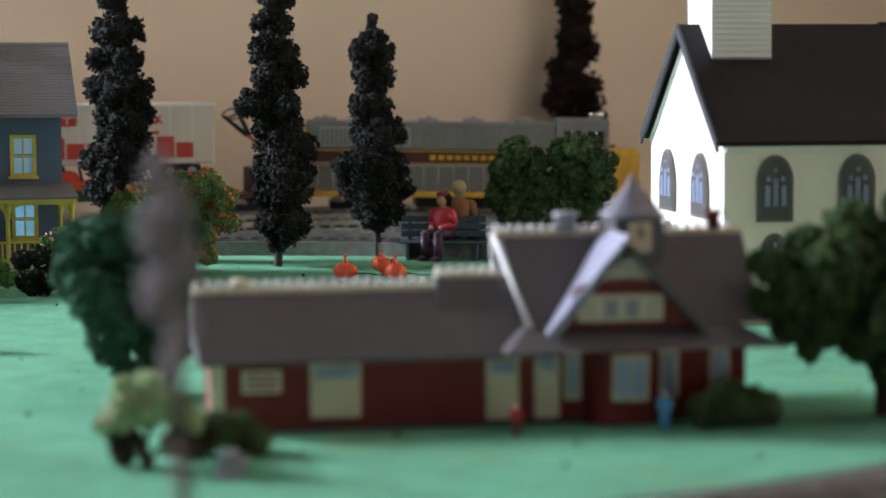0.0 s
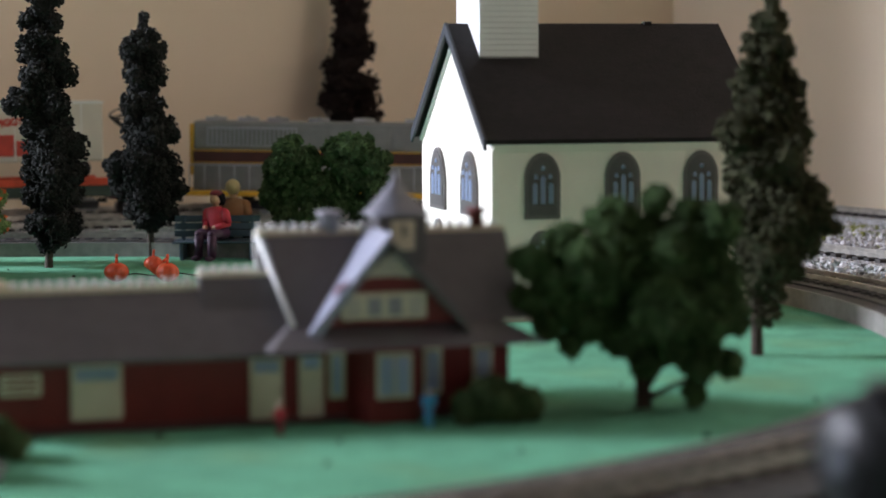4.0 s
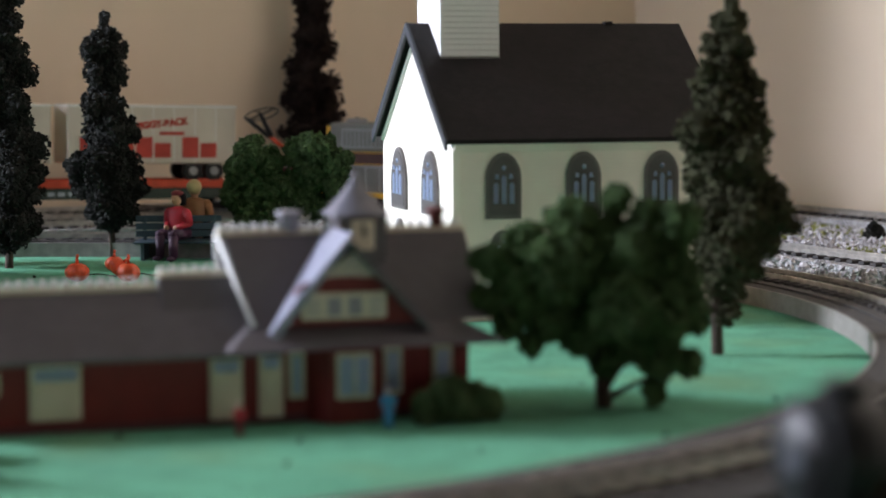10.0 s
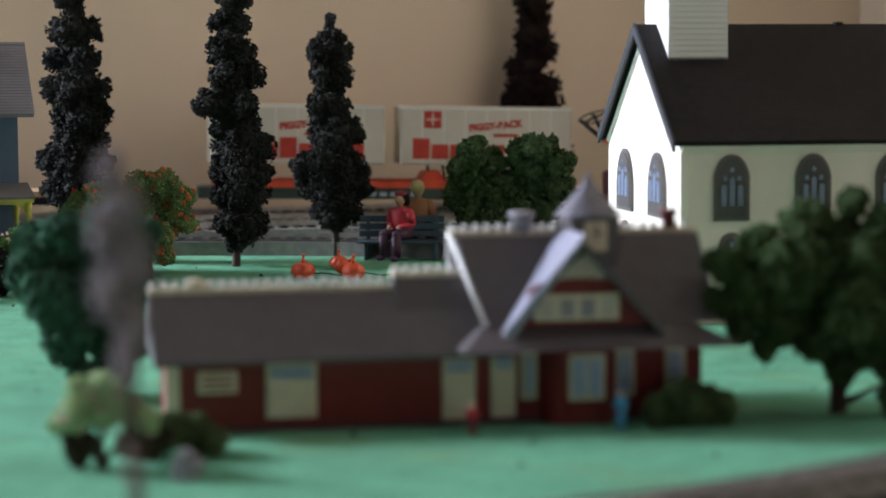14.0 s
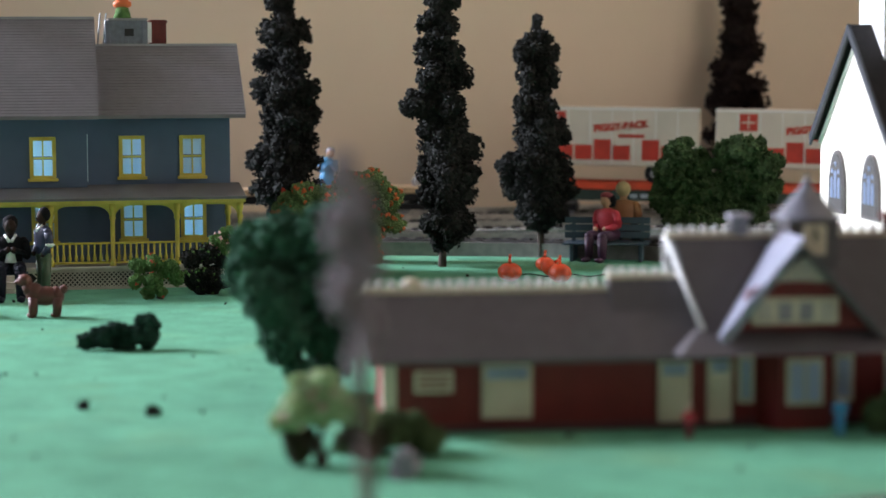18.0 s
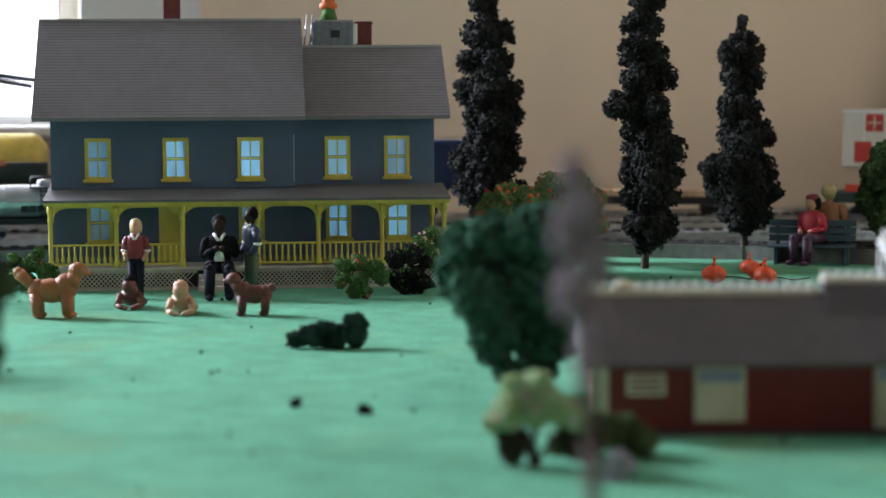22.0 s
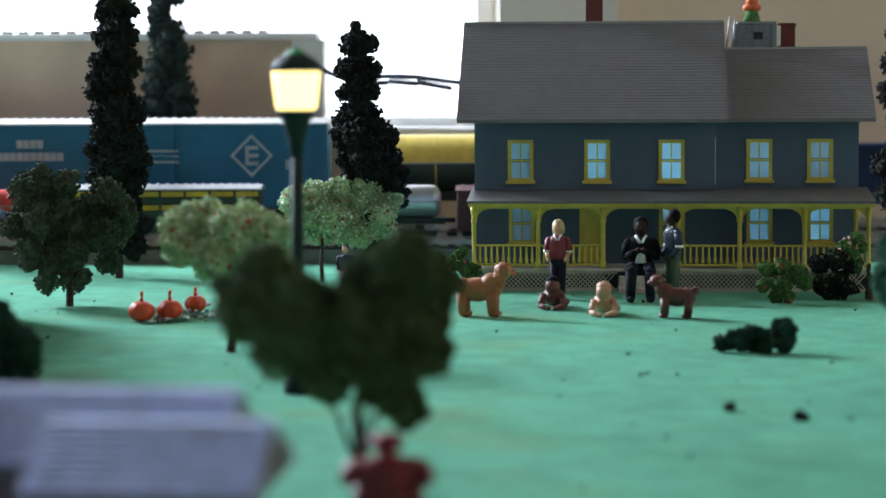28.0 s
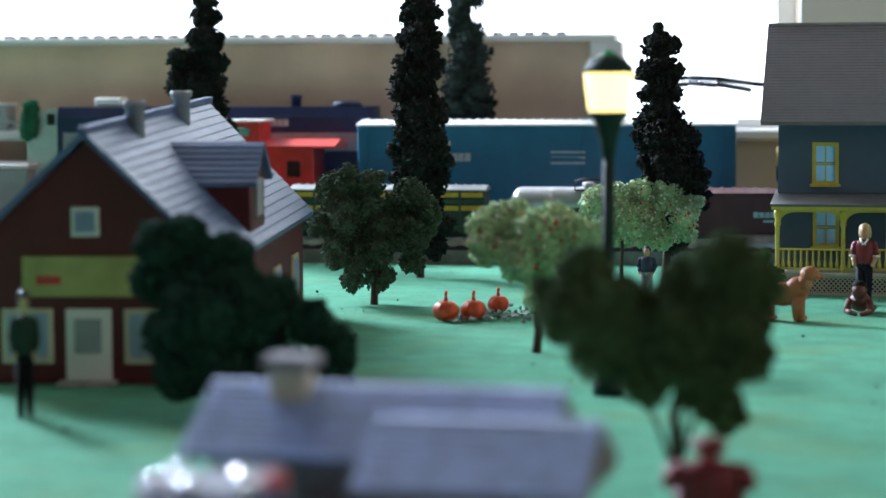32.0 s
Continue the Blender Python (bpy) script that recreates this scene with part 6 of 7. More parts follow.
def dog(m, k, body, label, collar, tail=1.0):
    bm = B()
    S = lambda *a: tuple(q * k for q in a)
    ball(bm, S(0, 0, 0.0140), S(0.0118, 0.0056, 0.0064), 0)
    ball(bm, S(0.0070, 0, 0.0158), S(0.0064, 0.0052, 0.0072), 0)
    ball(bm, S(-0.0068, 0, 0.0140), S(0.0054, 0.0050, 0.0064), 0)
    for x in (-0.0075, 0.0078):
        for s in (-1, 1):
            cyl(bm, S(x, s * 0.0026, 0.013), S(x + 0.0006, s * 0.0030, 0.002), 0.0034 * k, 0.0026 * k, 10)
            ball(bm, S(x + 0.0014, s * 0.0028, 0.0016), S(0.0036, 0.0029, 0.0019), 0, 1)
    cyl(bm, S(0.0095, 0, 0.017), S(0.0125, 0, 0.0225), 0.0046 * k, 0.0036 * k, 8)
    ball(bm, S(0.0135, 0, 0.0243), S(0.0050, 0.0044, 0.0043), 0)
    ball(bm, S(0.0172, 0, 0.0234), S(0.0026, 0.0021, 0.0019), 0)
    for s in (-1, 1):
        ball(bm, S(0.0122, s * 0.0033, 0.0238), S(0.0016, 0.0009, 0.0030), 0, 1)
    cyl(bm, S(-0.0095, 0, 0.0165), S(-0.0095 - 0.007 * tail, 0, 0.0165 + 0.0067 * tail), 0.0026 * k, 0.0032 * k, 8)
    ball(bm, S(-0.0095 - 0.0073 * tail, 0, 0.0165 + 0.007 * tail), 0.0030 * k, 0, 1)
    ball(bm, S(0.0192, 0, 0.0228), 0.0012 * k, 1, 1)
    return tagged(part("toy_dog", bm, [body, collar], None, "", m), label, "toy dog")


dog(pose(-0.3870, 1.1307, 0, 0, 0, 10), 1.0, DOGTAN, "tan toy dog with a raised tail on the lawn", PETAL_RED)
dog(pose(-0.2869, 1.1546, 0, 0, 0, 190), 0.78, DOGBROWN, "reddish brown toy dog standing on the lawn", DOGBROWN, 0.3)

# crate with a doll behind the roof ridge, on the wing roof
t = thing("roof_crate", HOUSE.matrix_basis @ pose(0.1655, 0.094, 0.1425), "grey plastic crate propped on the farmhouse roof", "crate")
part("crate_body", box(B(), -0.010, 0.016, -0.004, 0.006, -0.002, 0.0135, 0.0004), CRATE, t)
for x in (-0.0095, 0.0015, 0.0125):
    part("crate_rib", box(B(), x, x + 0.0028, -0.0048, -0.0038, -0.002, 0.0135, 0.0003), CRATE, t)
part("crate_label", box(B(), 0.002, 0.0075, -0.0053, -0.0046, 0.004, 0.0085), DARKHOLE, t)
part("crate_lid", box(B(), -0.008, 0.016, -0.0045, 0.0065, 0.0135, 0.015, 0.0003), STEEL, t)
part("crate_hinge", box(B(), 0.016, 0.0185, -0.003, 0.004, 0.0, 0.0125, 0.0003), WHITE, t)
for x in (-0.011, -0.0145):
    part("ladder_rail", cyl(B(), (x, -0.003, -0.002), (x + 0.002, -0.003, 0.018), 0.0006, n=6), STEEL, t)
bm = B()
cyl(bm, (0, 0, 0), (0, 0, 0.007), 0.0055, 0.0035, 10, 1)
ball(bm, (0, 0, 0.0085), (0.006, 0.004, 0.003), 0)
ball(bm, (0, 0, 0.012), (0.004, 0.003, 0.004), 0)
tagged(part("figurine", bm, [PETAL_ORANGE, LEAF_BUSH], None, "", HOUSE.matrix_basis @ pose(0.1665, 0.094, 0.1575)), "small orange and green figurine on the crate", "figurine")

# telegraph pole by the right wall
t = thing("telegraph_pole", LAY @ pose(0.807, 0.196, 0.0025, 0, 0, -62), "dark telegraph pole with three cross arms", "telegraph pole")
part("mast", cyl(B(), (0, 0, 0), (0, 0, 0.122), 0.0020, 0.0014, 8), BLACK, t)
for i in range(3):
    z = 0.117 - i * 0.0115
    a = part("cross_arm", box(B(), -0.029, 0.020, -0.0008, 0.0008, z - 0.001, z + 0.001), BLACK, t)
    for x in (-0.027, -0.019, -0.011, 0.005, 0.0135, 0.018):
        part("insulator", lathe(B(), [(0.0005, 0), (0.0007, 0.001), (0.0007, 0.0022), (0.0003, 0.0028)], 6, (x, 0, z + 0.001)), STEEL, a)
    for s in (-1, 1):
        part("brace", cyl(B(), (s * 0.006, 0, z), (0, 0, z - 0.006), 0.0005, n=5), BLACK, t)
t = thing("foam_tuft", LAY @ pose(-0.772, 0.63, 0.0868), "bright green foam tuft at the window", "plant")
foliage("foliage", [(0, 0, 0.008, 0.006, 0.006, 0.01), (0.002, 0, 0.018, 0.006, 0.005, 0.006), (-0.001, 0, 0.0, 0.006, 0.005, 0.007)], 900, 0.0012, TUFTGREEN, t)


# a small control box with loose leads at the end of the sill
t = thing("control_box", LAY @ pose(-0.812, 0.66, 0.0868), "small grey control box on the window sill", "control box")
part("case", box(B(), -0.016, 0.014, -0.012, 0.012, 0, 0.020, 0.001), STEEL, t)
part("lid", box(B(), -0.017, 0.015, -0.013, 0.013, 0.020, 0.022, 0.0006), WHITE, t)
part("dial", lathe(B(), [(0.004, 0), (0.004, 0.002), (0.003, 0.003)], 12), BLACK, t, "", pose(0.002, -0.0125, 0.011, 90, 0, 0))
for k in range(2):
    bm, prev = B(), None
    for i in range(15):
        q = Vector((0.014 + 0.0042 * i, -0.008 - 0.006 * k, 0.003 + 0.0035 * math.sin(i * 0.75 + 1.3 * k) ** 2 + 0.002 * k))
        if prev:
            cyl(bm, prev, q, 0.0008, n=6)
        prev = q
    part("lead", bm, (CABLEM, LETTERW)[k], t, ("dark blue lead", "pale lead")[k])
b = thing("sill_shelf", LAY @ pose(-0.90, 0.648, 0.0), "low grey shelf block with a white top under the sill", "shelf")
part("block", box(B(), -0.10, 0.13, -0.030, 0.030, 0, 0.058, 0.001), STEEL, b)
part("top", box(B(), -0.102, 0.132, -0.032, 0.032, 0.058, 0.062, 0.001), WHITE, b, "white top")


# ---- trains ----
def truck(parent, x, z, wheel=0.0055, gauge=0.0165, gap=0.018, colour=BLACK):
    f = part("truck", box(B(), x - gap / 2 - wheel, x + gap / 2 + wheel, -gauge / 2 - 0.003, -gauge / 2 - 0.0012, z + wheel * 0.6, z + wheel * 1.5, 0.0003), colour, parent)
    part("truck_side", box(B(), x - gap / 2 - wheel, x + gap / 2 + wheel, gauge / 2 + 0.0012, gauge / 2 + 0.003, z + wheel * 0.6, z + wheel * 1.5, 0.0003), colour, f)
    part("bolster", box(B(), x - 0.003, x + 0.003, -gauge / 2 - 0.001, gauge / 2 + 0.001, z + wheel, z + wheel * 2.1), colour, f)
    for dx in (-gap / 2, gap / 2):
        w = part("wheelset", cyl(B(), (x + dx, -gauge / 2 - 0.001, z + wheel), (x + dx, -gauge / 2 + 0.0015, z + wheel), wheel, n=14), STEEL, f)
        part("wheel", cyl(B(), (x + dx, gauge / 2 - 0.0015, z + wheel), (x + dx, gauge / 2 + 0.001, z + wheel), wheel, n=14), STEEL, w)
        part("axle", cyl(B(), (x + dx, -gauge / 2, z + wheel), (x + dx, gauge / 2, z + wheel), 0.0009, n=6), STEEL, w)


def couplers(parent, half, z):
    for s in (-1, 1):
        part("coupler", box(B(), min(s * half, s * (half + 0.007)), max(s * half, s * (half + 0.007)), -0.0016, 0.0016, z, z + 0.003, 0.0003), BLACK, parent)


def diesel():
    t = thing("diesel_locomotive", pose(0, 0, 0), "grey diesel locomotive with maroon band and yellow stripes", "locomotive", "rear train")
    L, W, z0 = 0.137, 0.026, 0.018
    part("frame", box(B(), -L, L, -W, W, z0 - 0.004, z0, 0.0004), GOLD, t, "yellow frame stripe")
    part("fuel_tank", box(B(), -0.04, 0.03, -W * 0.8, W * 0.8, 0.006, z0 - 0.004, 0.001), BLACK, t)
    part("hood_base", box(B(), -L + 0.012, 0.068, -0.019, 0.019, z0, 0.040, 0.0006), LOCOGREY, t, "grey lower hood")
    part("hood_band", box(B(), -L + 0.0118, 0.0682, -0.0195, 0.0195, 0.040, 0.0485), LOCORED, t, "maroon lettering band")
    part("stripe", box(B(), -L + 0.0118, 0.0684, -0.0198, 0.0198, 0.0485, 0.0492), GOLD, t)
    part("stripe", box(B(), -L + 0.0118, 0.0684, -0.0198, 0.0198, 0.0393, 0.0400), GOLD, t)
    part("hood_top", box(B(), -L + 0.012, 0.068, -0.019, 0.019, 0.0492, 0.0715, 0.0015), LOCOGREY, t, "grey upper hood")
    part("end_panel", box(B(), -L + 0.009, -L + 0.012, -0.0185, 0.0185, 0.030, 0.069, 0.0006), GOLD, t, "yellow end panel")
    for i in range(9):
        part("letter_bar", box(B(), -0.03 + i * 0.0065, -0.0255 + i * 0.0065, -0.0199, -0.0195, 0.0425, 0.046), GOLD, t)
    g = part("louvre_panel", box(B(), -0.115, -0.045, -0.0197, -0.019, 0.052, 0.067, 0.0003), STEEL, t, "louvred radiator panel")
    for i in range(20):
        part("louvre", box(B(), -0.113 + i * 0.0034, -0.111 + i * 0.0034, -0.0202, -0.0197, 0.0535, 0.0655), LOCOGREY, g)
    for i in range(6):
        part("hood_door", box(B(), -0.035 + i * 0.016, -0.022 + i * 0.016, -0.0195, -0.019, 0.053, 0.066, 0.0003), LOCOGREY, t)
    for x in (-0.11, -0.085, -0.062, -0.03, 0.005, 0.045):
        f = part("roof_fan", lathe(B(), [(0.0085, 0), (0.0085, 0.0025), (0.0078, 0.0032)], 14, (x, 0, 0.0712)), STEEL, t, "round grey roof fan")
        part("fan_hub", lathe(B(), [(0.002, 0), (0.0015, 0.001)], 8, (x, 0, 0.0744)), LOCOGREY, f)
    c = part("cab", box(B(), 0.068, 0.108, -0.022, 0.022, z0, 0.0755, 0.0015), LOCOGREY, t, "grey cab with dark windows")
    for x in (0.073, 0.091):
        part("cab_window", box(B(), x, x + 0.013, -0.0226, -0.0219, 0.054, 0.066, 0.0003), BLACK, c)
        part("window_frame", box(B(), x + 0.006, x + 0.0068, -0.023, -0.0222, 0.054, 0.066), CHROME, c)
    part("horn", cyl(B(), (0.095, -0.004, 0.078), (0.106, -0.004, 0.078), 0.0012, 0.0026, 8), CHROME, c)
    part("headlight", cyl(B(), (0.108, 0, 0.071), (0.110, 0, 0.071), 0.003, n=10), CHROME, c)
    part("nose", box(B(), 0.108, L - 0.004, -0.019, 0.019, z0, 0.052, 0.003), GOLD, t, "yellow nose")
    for i in range(18):
        x = -L + 0.01 + i * 0.0115
        part("stanchion", cyl(B(), (x, -W + 0.001, z0), (x, -W + 0.001, z0 + 0.020), 0.0005, n=5), STEEL, t)
    part("handrail", cyl(B(), (-L + 0.01, -W + 0.001, z0 + 0.020), (0.066, -W + 0.001, z0 + 0.020), 0.0006, n=6), STEEL, t)
    for x in (-0.085, 0.085):
        truck(t, x, 0, 0.0062, 0.026, 0.03)
    couplers(t, L, 0.009)
    return t


def crane_car():
    t = thing("crane_car", pose(0, 0, 0), "maroon crane wagon with a black grab on its boom", "wagon", "rear train")
    part("bed", box(B(), -0.026, 0.026, -0.02, 0.02, 0.012, 0.017, 0.0006), MAROON, t)
    part("housing", box(B(), -0.004, 0.022, -0.015, 0.015, 0.017, 0.036, 0.001), MAROON, t)
    part("boom", cyl(B(), (0.014, -0.004, 0.044), (-0.008, -0.004, 0.062), 0.0016, 0.0013, 8), DECKRED, t, "red boom")
    part("post", cyl(B(), (0.008, -0.004, 0.036), (0.008, -0.004, 0.05), 0.0012, n=7), STEEL, t)
    part("post", cyl(B(), (0.013, -0.004, 0.036), (0.013, -0.004, 0.048), 0.0010, n=7), STEEL, t)
    part("grab_arm", cyl(B(), (-0.006, -0.004, 0.060), (-0.024, -0.004, 0.074), 0.0020, 0.0014, 8), BLACK, t)
    part("grab_arm", cyl(B(), (-0.004, -0.004, 0.060), (-0.014, -0.004, 0.079), 0.0020, 0.0014, 8), BLACK, t)
    bm = B()
    pts = [Vector((-0.012 + 0.013 * math.cos(a), -0.004 + 0.006 * math.sin(a), 0.077 + 0.005 * math.sin(a + 0.6))) for a in np.linspace(0, 6.28, 20)]
    for p, q in zip(pts, pts[1:]):
        cyl(bm, p, q, 0.0006, n=5)
    for i in (2, 6, 12):
        cyl(bm, pts[i], pts[(i + 9) % 19], 0.0005, n=5)
    part("ring", bm, BLACK, t, "thin black wire ring")
    truck(t, 0, 0, 0.0055, 0.026, 0.022)
    couplers(t, 0.026, 0.009)
    return t


def trailer(parent, x0):
    L, z0, z1, W = 0.134, 0.0385, 0.0835, 0.019
    v = part("trailer_body", box(B(), x0, x0 + L, -W, W, z0, z1, 0.0012), TRAILER, parent, "cream highway trailer with red lettering")
    part("roof_rim", box(B(), x0 - 0.0004, x0 + L + 0.0004, -W - 0.0004, W + 0.0004, z1 - 0.002, z1 - 0.0006), WHITE, v)
    for i in range(1, 8):
        x = x0 + L * i / 8
        part("seam", box(B(), x - 0.0003, x + 0.0003, -W - 0.0003, -W, z0 + 0.001, z1 - 0.002), WHITE, v)
    face = lambda x, z: Matrix.Translation((x, -W - 0.0002, z)) @ Matrix.Rotation(radians(90), 4, "X")
    word_bars("lettering", "Mmmtm Mm", 0.0225, face(x0 + 0.068, 0.0432) @ Matrix.Diagonal((1.12, 1, 1, 1)), SFRED, v, 0.0003, 0.0009)
    text("lettering", "PIGGY-BACK", 0.0072, face(x0 + 0.074, 0.0668) @ Matrix.Rotation(radians(6), 4, "Z"), SFRED, v, 0.0003, 0.0004)
    part("letter_bar", box(B(), x0 + 0.072, x0 + 0.092, -W - 0.0005, -W, 0.0605, 0.0630), SFRED, v)
    e = part("emblem", box(B(), x0 + 0.018, x0 + 0.0315, -W - 0.0005, -W, 0.067, 0.080, 0.0003), SFRED, v, "red square emblem with a cross")
    cx, cz = x0 + 0.02475, 0.0735
    part("cross", box(B(), cx - 0.0005, cx + 0.0005, -W - 0.0008, -W - 0.0005, cz - 0.005, cz + 0.005), TRAILER, e)
    part("cross", box(B(), cx - 0.005, cx + 0.005, -W - 0.0009, -W - 0.0005, cz - 0.0005, cz + 0.0005), TRAILER, e)
    for dx in (0.022, 0.034):
        part("landing_leg", cyl(B(), (x0 + dx, -0.012, z0), (x0 + dx + 0.002, -0.012, 0.026), 0.0012, n=6), BLACK, v)
    for dx in (0.100, 0.117):
        for s in (-1, 1):
            w = part("tyre", cyl(B(), (x0 + dx, s * 0.017, 0.033), (x0 + dx, s * 0.011, 0.033), 0.0075, n=16), BLACK, v)
            part("rim", cyl(B(), (x0 + dx, s * 0.0174, 0.033), (x0 + dx, s * 0.0165, 0.033), 0.0035, n=10), STEEL, w)
    return v


def piggyback():
    t = thing("piggyback_flatcar", pose(0, 0, 0), "dark green flatcar with red rack and two cream trailers", "flatcar", "rear train")
    part("deck", box(B(), -0.150, 0.150, -0.022, 0.022, 0.012, 0.0205, 0.0006), CARGREEN, t, "dark green flatcar sill")
    for i in range(10):
        part("letter_bar", box(B(), -0.06 + i * 0.008, -0.0545 + i * 0.008, -0.0224, -0.022, 0.0145, 0.0175), LETTERW, t)
    part("rack", box(B(), -0.138, 0.142, -0.0225, -0.0195, 0.0205, 0.0262, 0.0004), DECKRED, t, "bright red rack rail")
    part("rack", box(B(), -0.138, 0.142, 0.0195, 0.0225, 0.0205, 0.0262, 0.0004), DECKRED, t, "bright red rack rail")
    part("rack_floor", box(B(), -0.138, 0.142, -0.0195, 0.0195, 0.0205, 0.0225), DECKRED, t)
    for x in (-0.1175, 0.0275):
        part("hitch", prism(B(), [(x - 0.009, 0.0225), (x + 0.014, 0.0225), (x + 0.008, 0.0335), (x - 0.002, 0.0335)], -0.016, 0.016, "y"), DECKRED, t)
    trailer(t, -0.142)
    trailer(t, 0.004)
    for x in (-0.118, 0.118):
        truck(t, x, 0, 0.0055, 0.026, 0.022)
    couplers(t, 0.15, 0.009)
    return t


def tan_flat():
    t = thing("work_flatcar", pose(0, 0, 0), "flatcar with a bare wooden deck", "flatcar", "rear train")
    part("sill", box(B(), -0.105, 0.105, -0.021, 0.021, 0.010, 0.016, 0.0005), BLACK, t)
    for i in range(30):
        part("plank", box(B(), -0.106 + i * 0.00707, -0.106 + i * 0.00707 + 0.0067, -0.023, 0.023, 0.016, 0.0205, 0.0003), TANDECK, t)
    part("brake_wheel", cyl(B(), (0.085, -0.004, 0.0235), (0.085, 0.004, 0.0235), 0.006, n=12), STEEL, t)
    for x in (-0.08, 0.08):
        truck(t, x, 0, 0.0055, 0.026, 0.022)
    couplers(t, 0.105, 0.009)
    # the rider moves with the car
    bm = B()
    for s in (-1, 1):
        cyl(bm, (s * 0.0024, -0.026, 0.004), (s * 0.0022, -0.026, 0.022), 0.0018, 0.0026, 8, 1)
    ball(bm, (0, -0.026, 0.028), (0.0062, 0.0045, 0.0085), 0)
    ball(bm, (0, -0.026, 0.038), (0.0072, 0.0045, 0.0065), 0)
    ball(bm, (0.002, -0.027, 0.047), (0.0032, 0.0032, 0.0038), 2)
    ball(bm, (0.002, -0.0262, 0.0485), (0.0036, 0.0036, 0.0032), 3)
    for s in (-1, 1):
        cyl(bm, (s * 0.0066, -0.026, 0.041), (s * 0.0060, -0.031, 0.034), 0.0019, 0.0016, 7, 0)
        cyl(bm, (s * 0.0060, -0.031, 0.034), (0.0005, -0.033, 0.040), 0.0015, 0.0013, 7, 0)
    part("rider_figurine", bm, [F_BLUE, SKIN, SKIN, GREYSTONE], t, "painted rider figurine in a bright blue coat", pose(0.0075, 0, 0))
    return t


def boxcar(name, half, body, label, z1, W, scale_truck, gauge, group, roof=None, rib=12, z0=0.013):
    t = thing(name, pose(0, 0, 0), label, "boxcar", group)
    b = part("body", box(B(), -half, half, -W, W, z0, z1, 0.0008), body, t)
    part("roof", prism(B(), [(-W - 0.001, z1), (0, z1 + 0.003), (W + 0.001, z1), (W + 0.001, z1 - 0.0012), (-W - 0.001, z1 - 0.0012)], -half - 0.001, half + 0.001, "x"), roof or STEEL, t, "ribbed metal roof")
    for i in range(rib * 2):
        x = -half + (i + 0.5) * half / rib
        part("roof_rib", prism(B(), [(-W - 0.001, z1 + 0.0001), (0, z1 + 0.0038), (W + 0.001, z1 + 0.0001)], x - 0.0008, x + 0.0008, "x"), roof or STEEL, t)
    dr = part("door", box(B(), -half * 0.2, half * 0.2, -W - 0.0014, -W, z0 + 0.002, z1 - 0.002, 0.0003), body, t)
    for i in range(5):
        part("door_rib", box(B(), -half * 0.19, half * 0.19, -W - 0.0019, -W - 0.0014, z0 + 0.006 + i * (z1 - z0) / 6, z0 + 0.007 + i * (z1 - z0) / 6), body, dr)
    for s in (-1, 1):
        ld = part("ladder", box(B(), s * (half - 0.008), s * (half - 0.0073), -W - 0.0014, -W, z0, z1 - 0.002), body, t)
        for i in range(6):
            part("rung", box(B(), min(s * (half - 0.008), s * (half - 0.001)), max(s * (half - 0.008), s * (half - 0.001)), -W - 0.0014, -W - 0.0008, z0 + 0.004 + i * (z1 - z0) / 7, z0 + 0.0047 + i * (z1 - z0) / 7), body, ld)
        truck(t, s * half * 0.74, 0, scale_truck, gauge, scale_truck * 3.6)
    couplers(t, half, z0 - 0.004)
    return t


def e_boxcar():
    W = 0.0235
    t = boxcar("teal_boxcar", 0.138, TEAL, "long teal blue boxcar with a white ribbed roof", 0.0750, W, 0.0058, 0.026, "rear train", WHITE, 20)
    face = lambda x, z: Matrix.Translation((x, -W - 0.0004, z)) @ Matrix.Rotation(radians(90), 4, "X")
    bm = B()
    r = 0.0155
    for k in range(4):
        a0, a1 = k * 1.5708, (k + 1) * 1.5708
        p = [(0.083 + rr * math.cos(a), 0.0512 + rr * math.sin(a)) for rr, a in ((r, a0), (r, a1), (r * 0.84, a1), (r * 0.84, a0))]
        prism(bm, p, -W - 0.0006, -W - 0.0001, "y")
    part("diamond_mark", bm, LETTERW, t, "white diamond outline")
    bm = box(B(), -0.0045, -0.0020, 0, 0.014, 0, 0.0003)
    for z0, z1 in ((0, 0.0026), (0.0057, 0.0083), (0.0114, 0.014)):
        box(bm, -0.0020, 0.0050, z0, z1, 0, 0.0003)
    part("emblem", bm, LETTERW, t, "pale barred emblem", face(0.083, 0.0442))
    part("letter_bar", box(B(), 0.1075, 0.1105, -W - 0.0005, -W, 0.0410, 0.0480), LETTERW, t)
    word_bars("lettering", "MMMM", 0.0085, face(-0.078, 0.0570), LETTERW, t)
    word_bars("lettering", "MMMMMMMMMM", 0.0085, face(-0.078, 0.0480), LETTERW, t)
    for i in range(3):
        part("letter_bar", box(B(), 0.005, 0.030, -W - 0.0018, -W - 0.0002, 0.046 + i * 0.004, 0.0475 + i * 0.004), LETTERW, t)
    return t


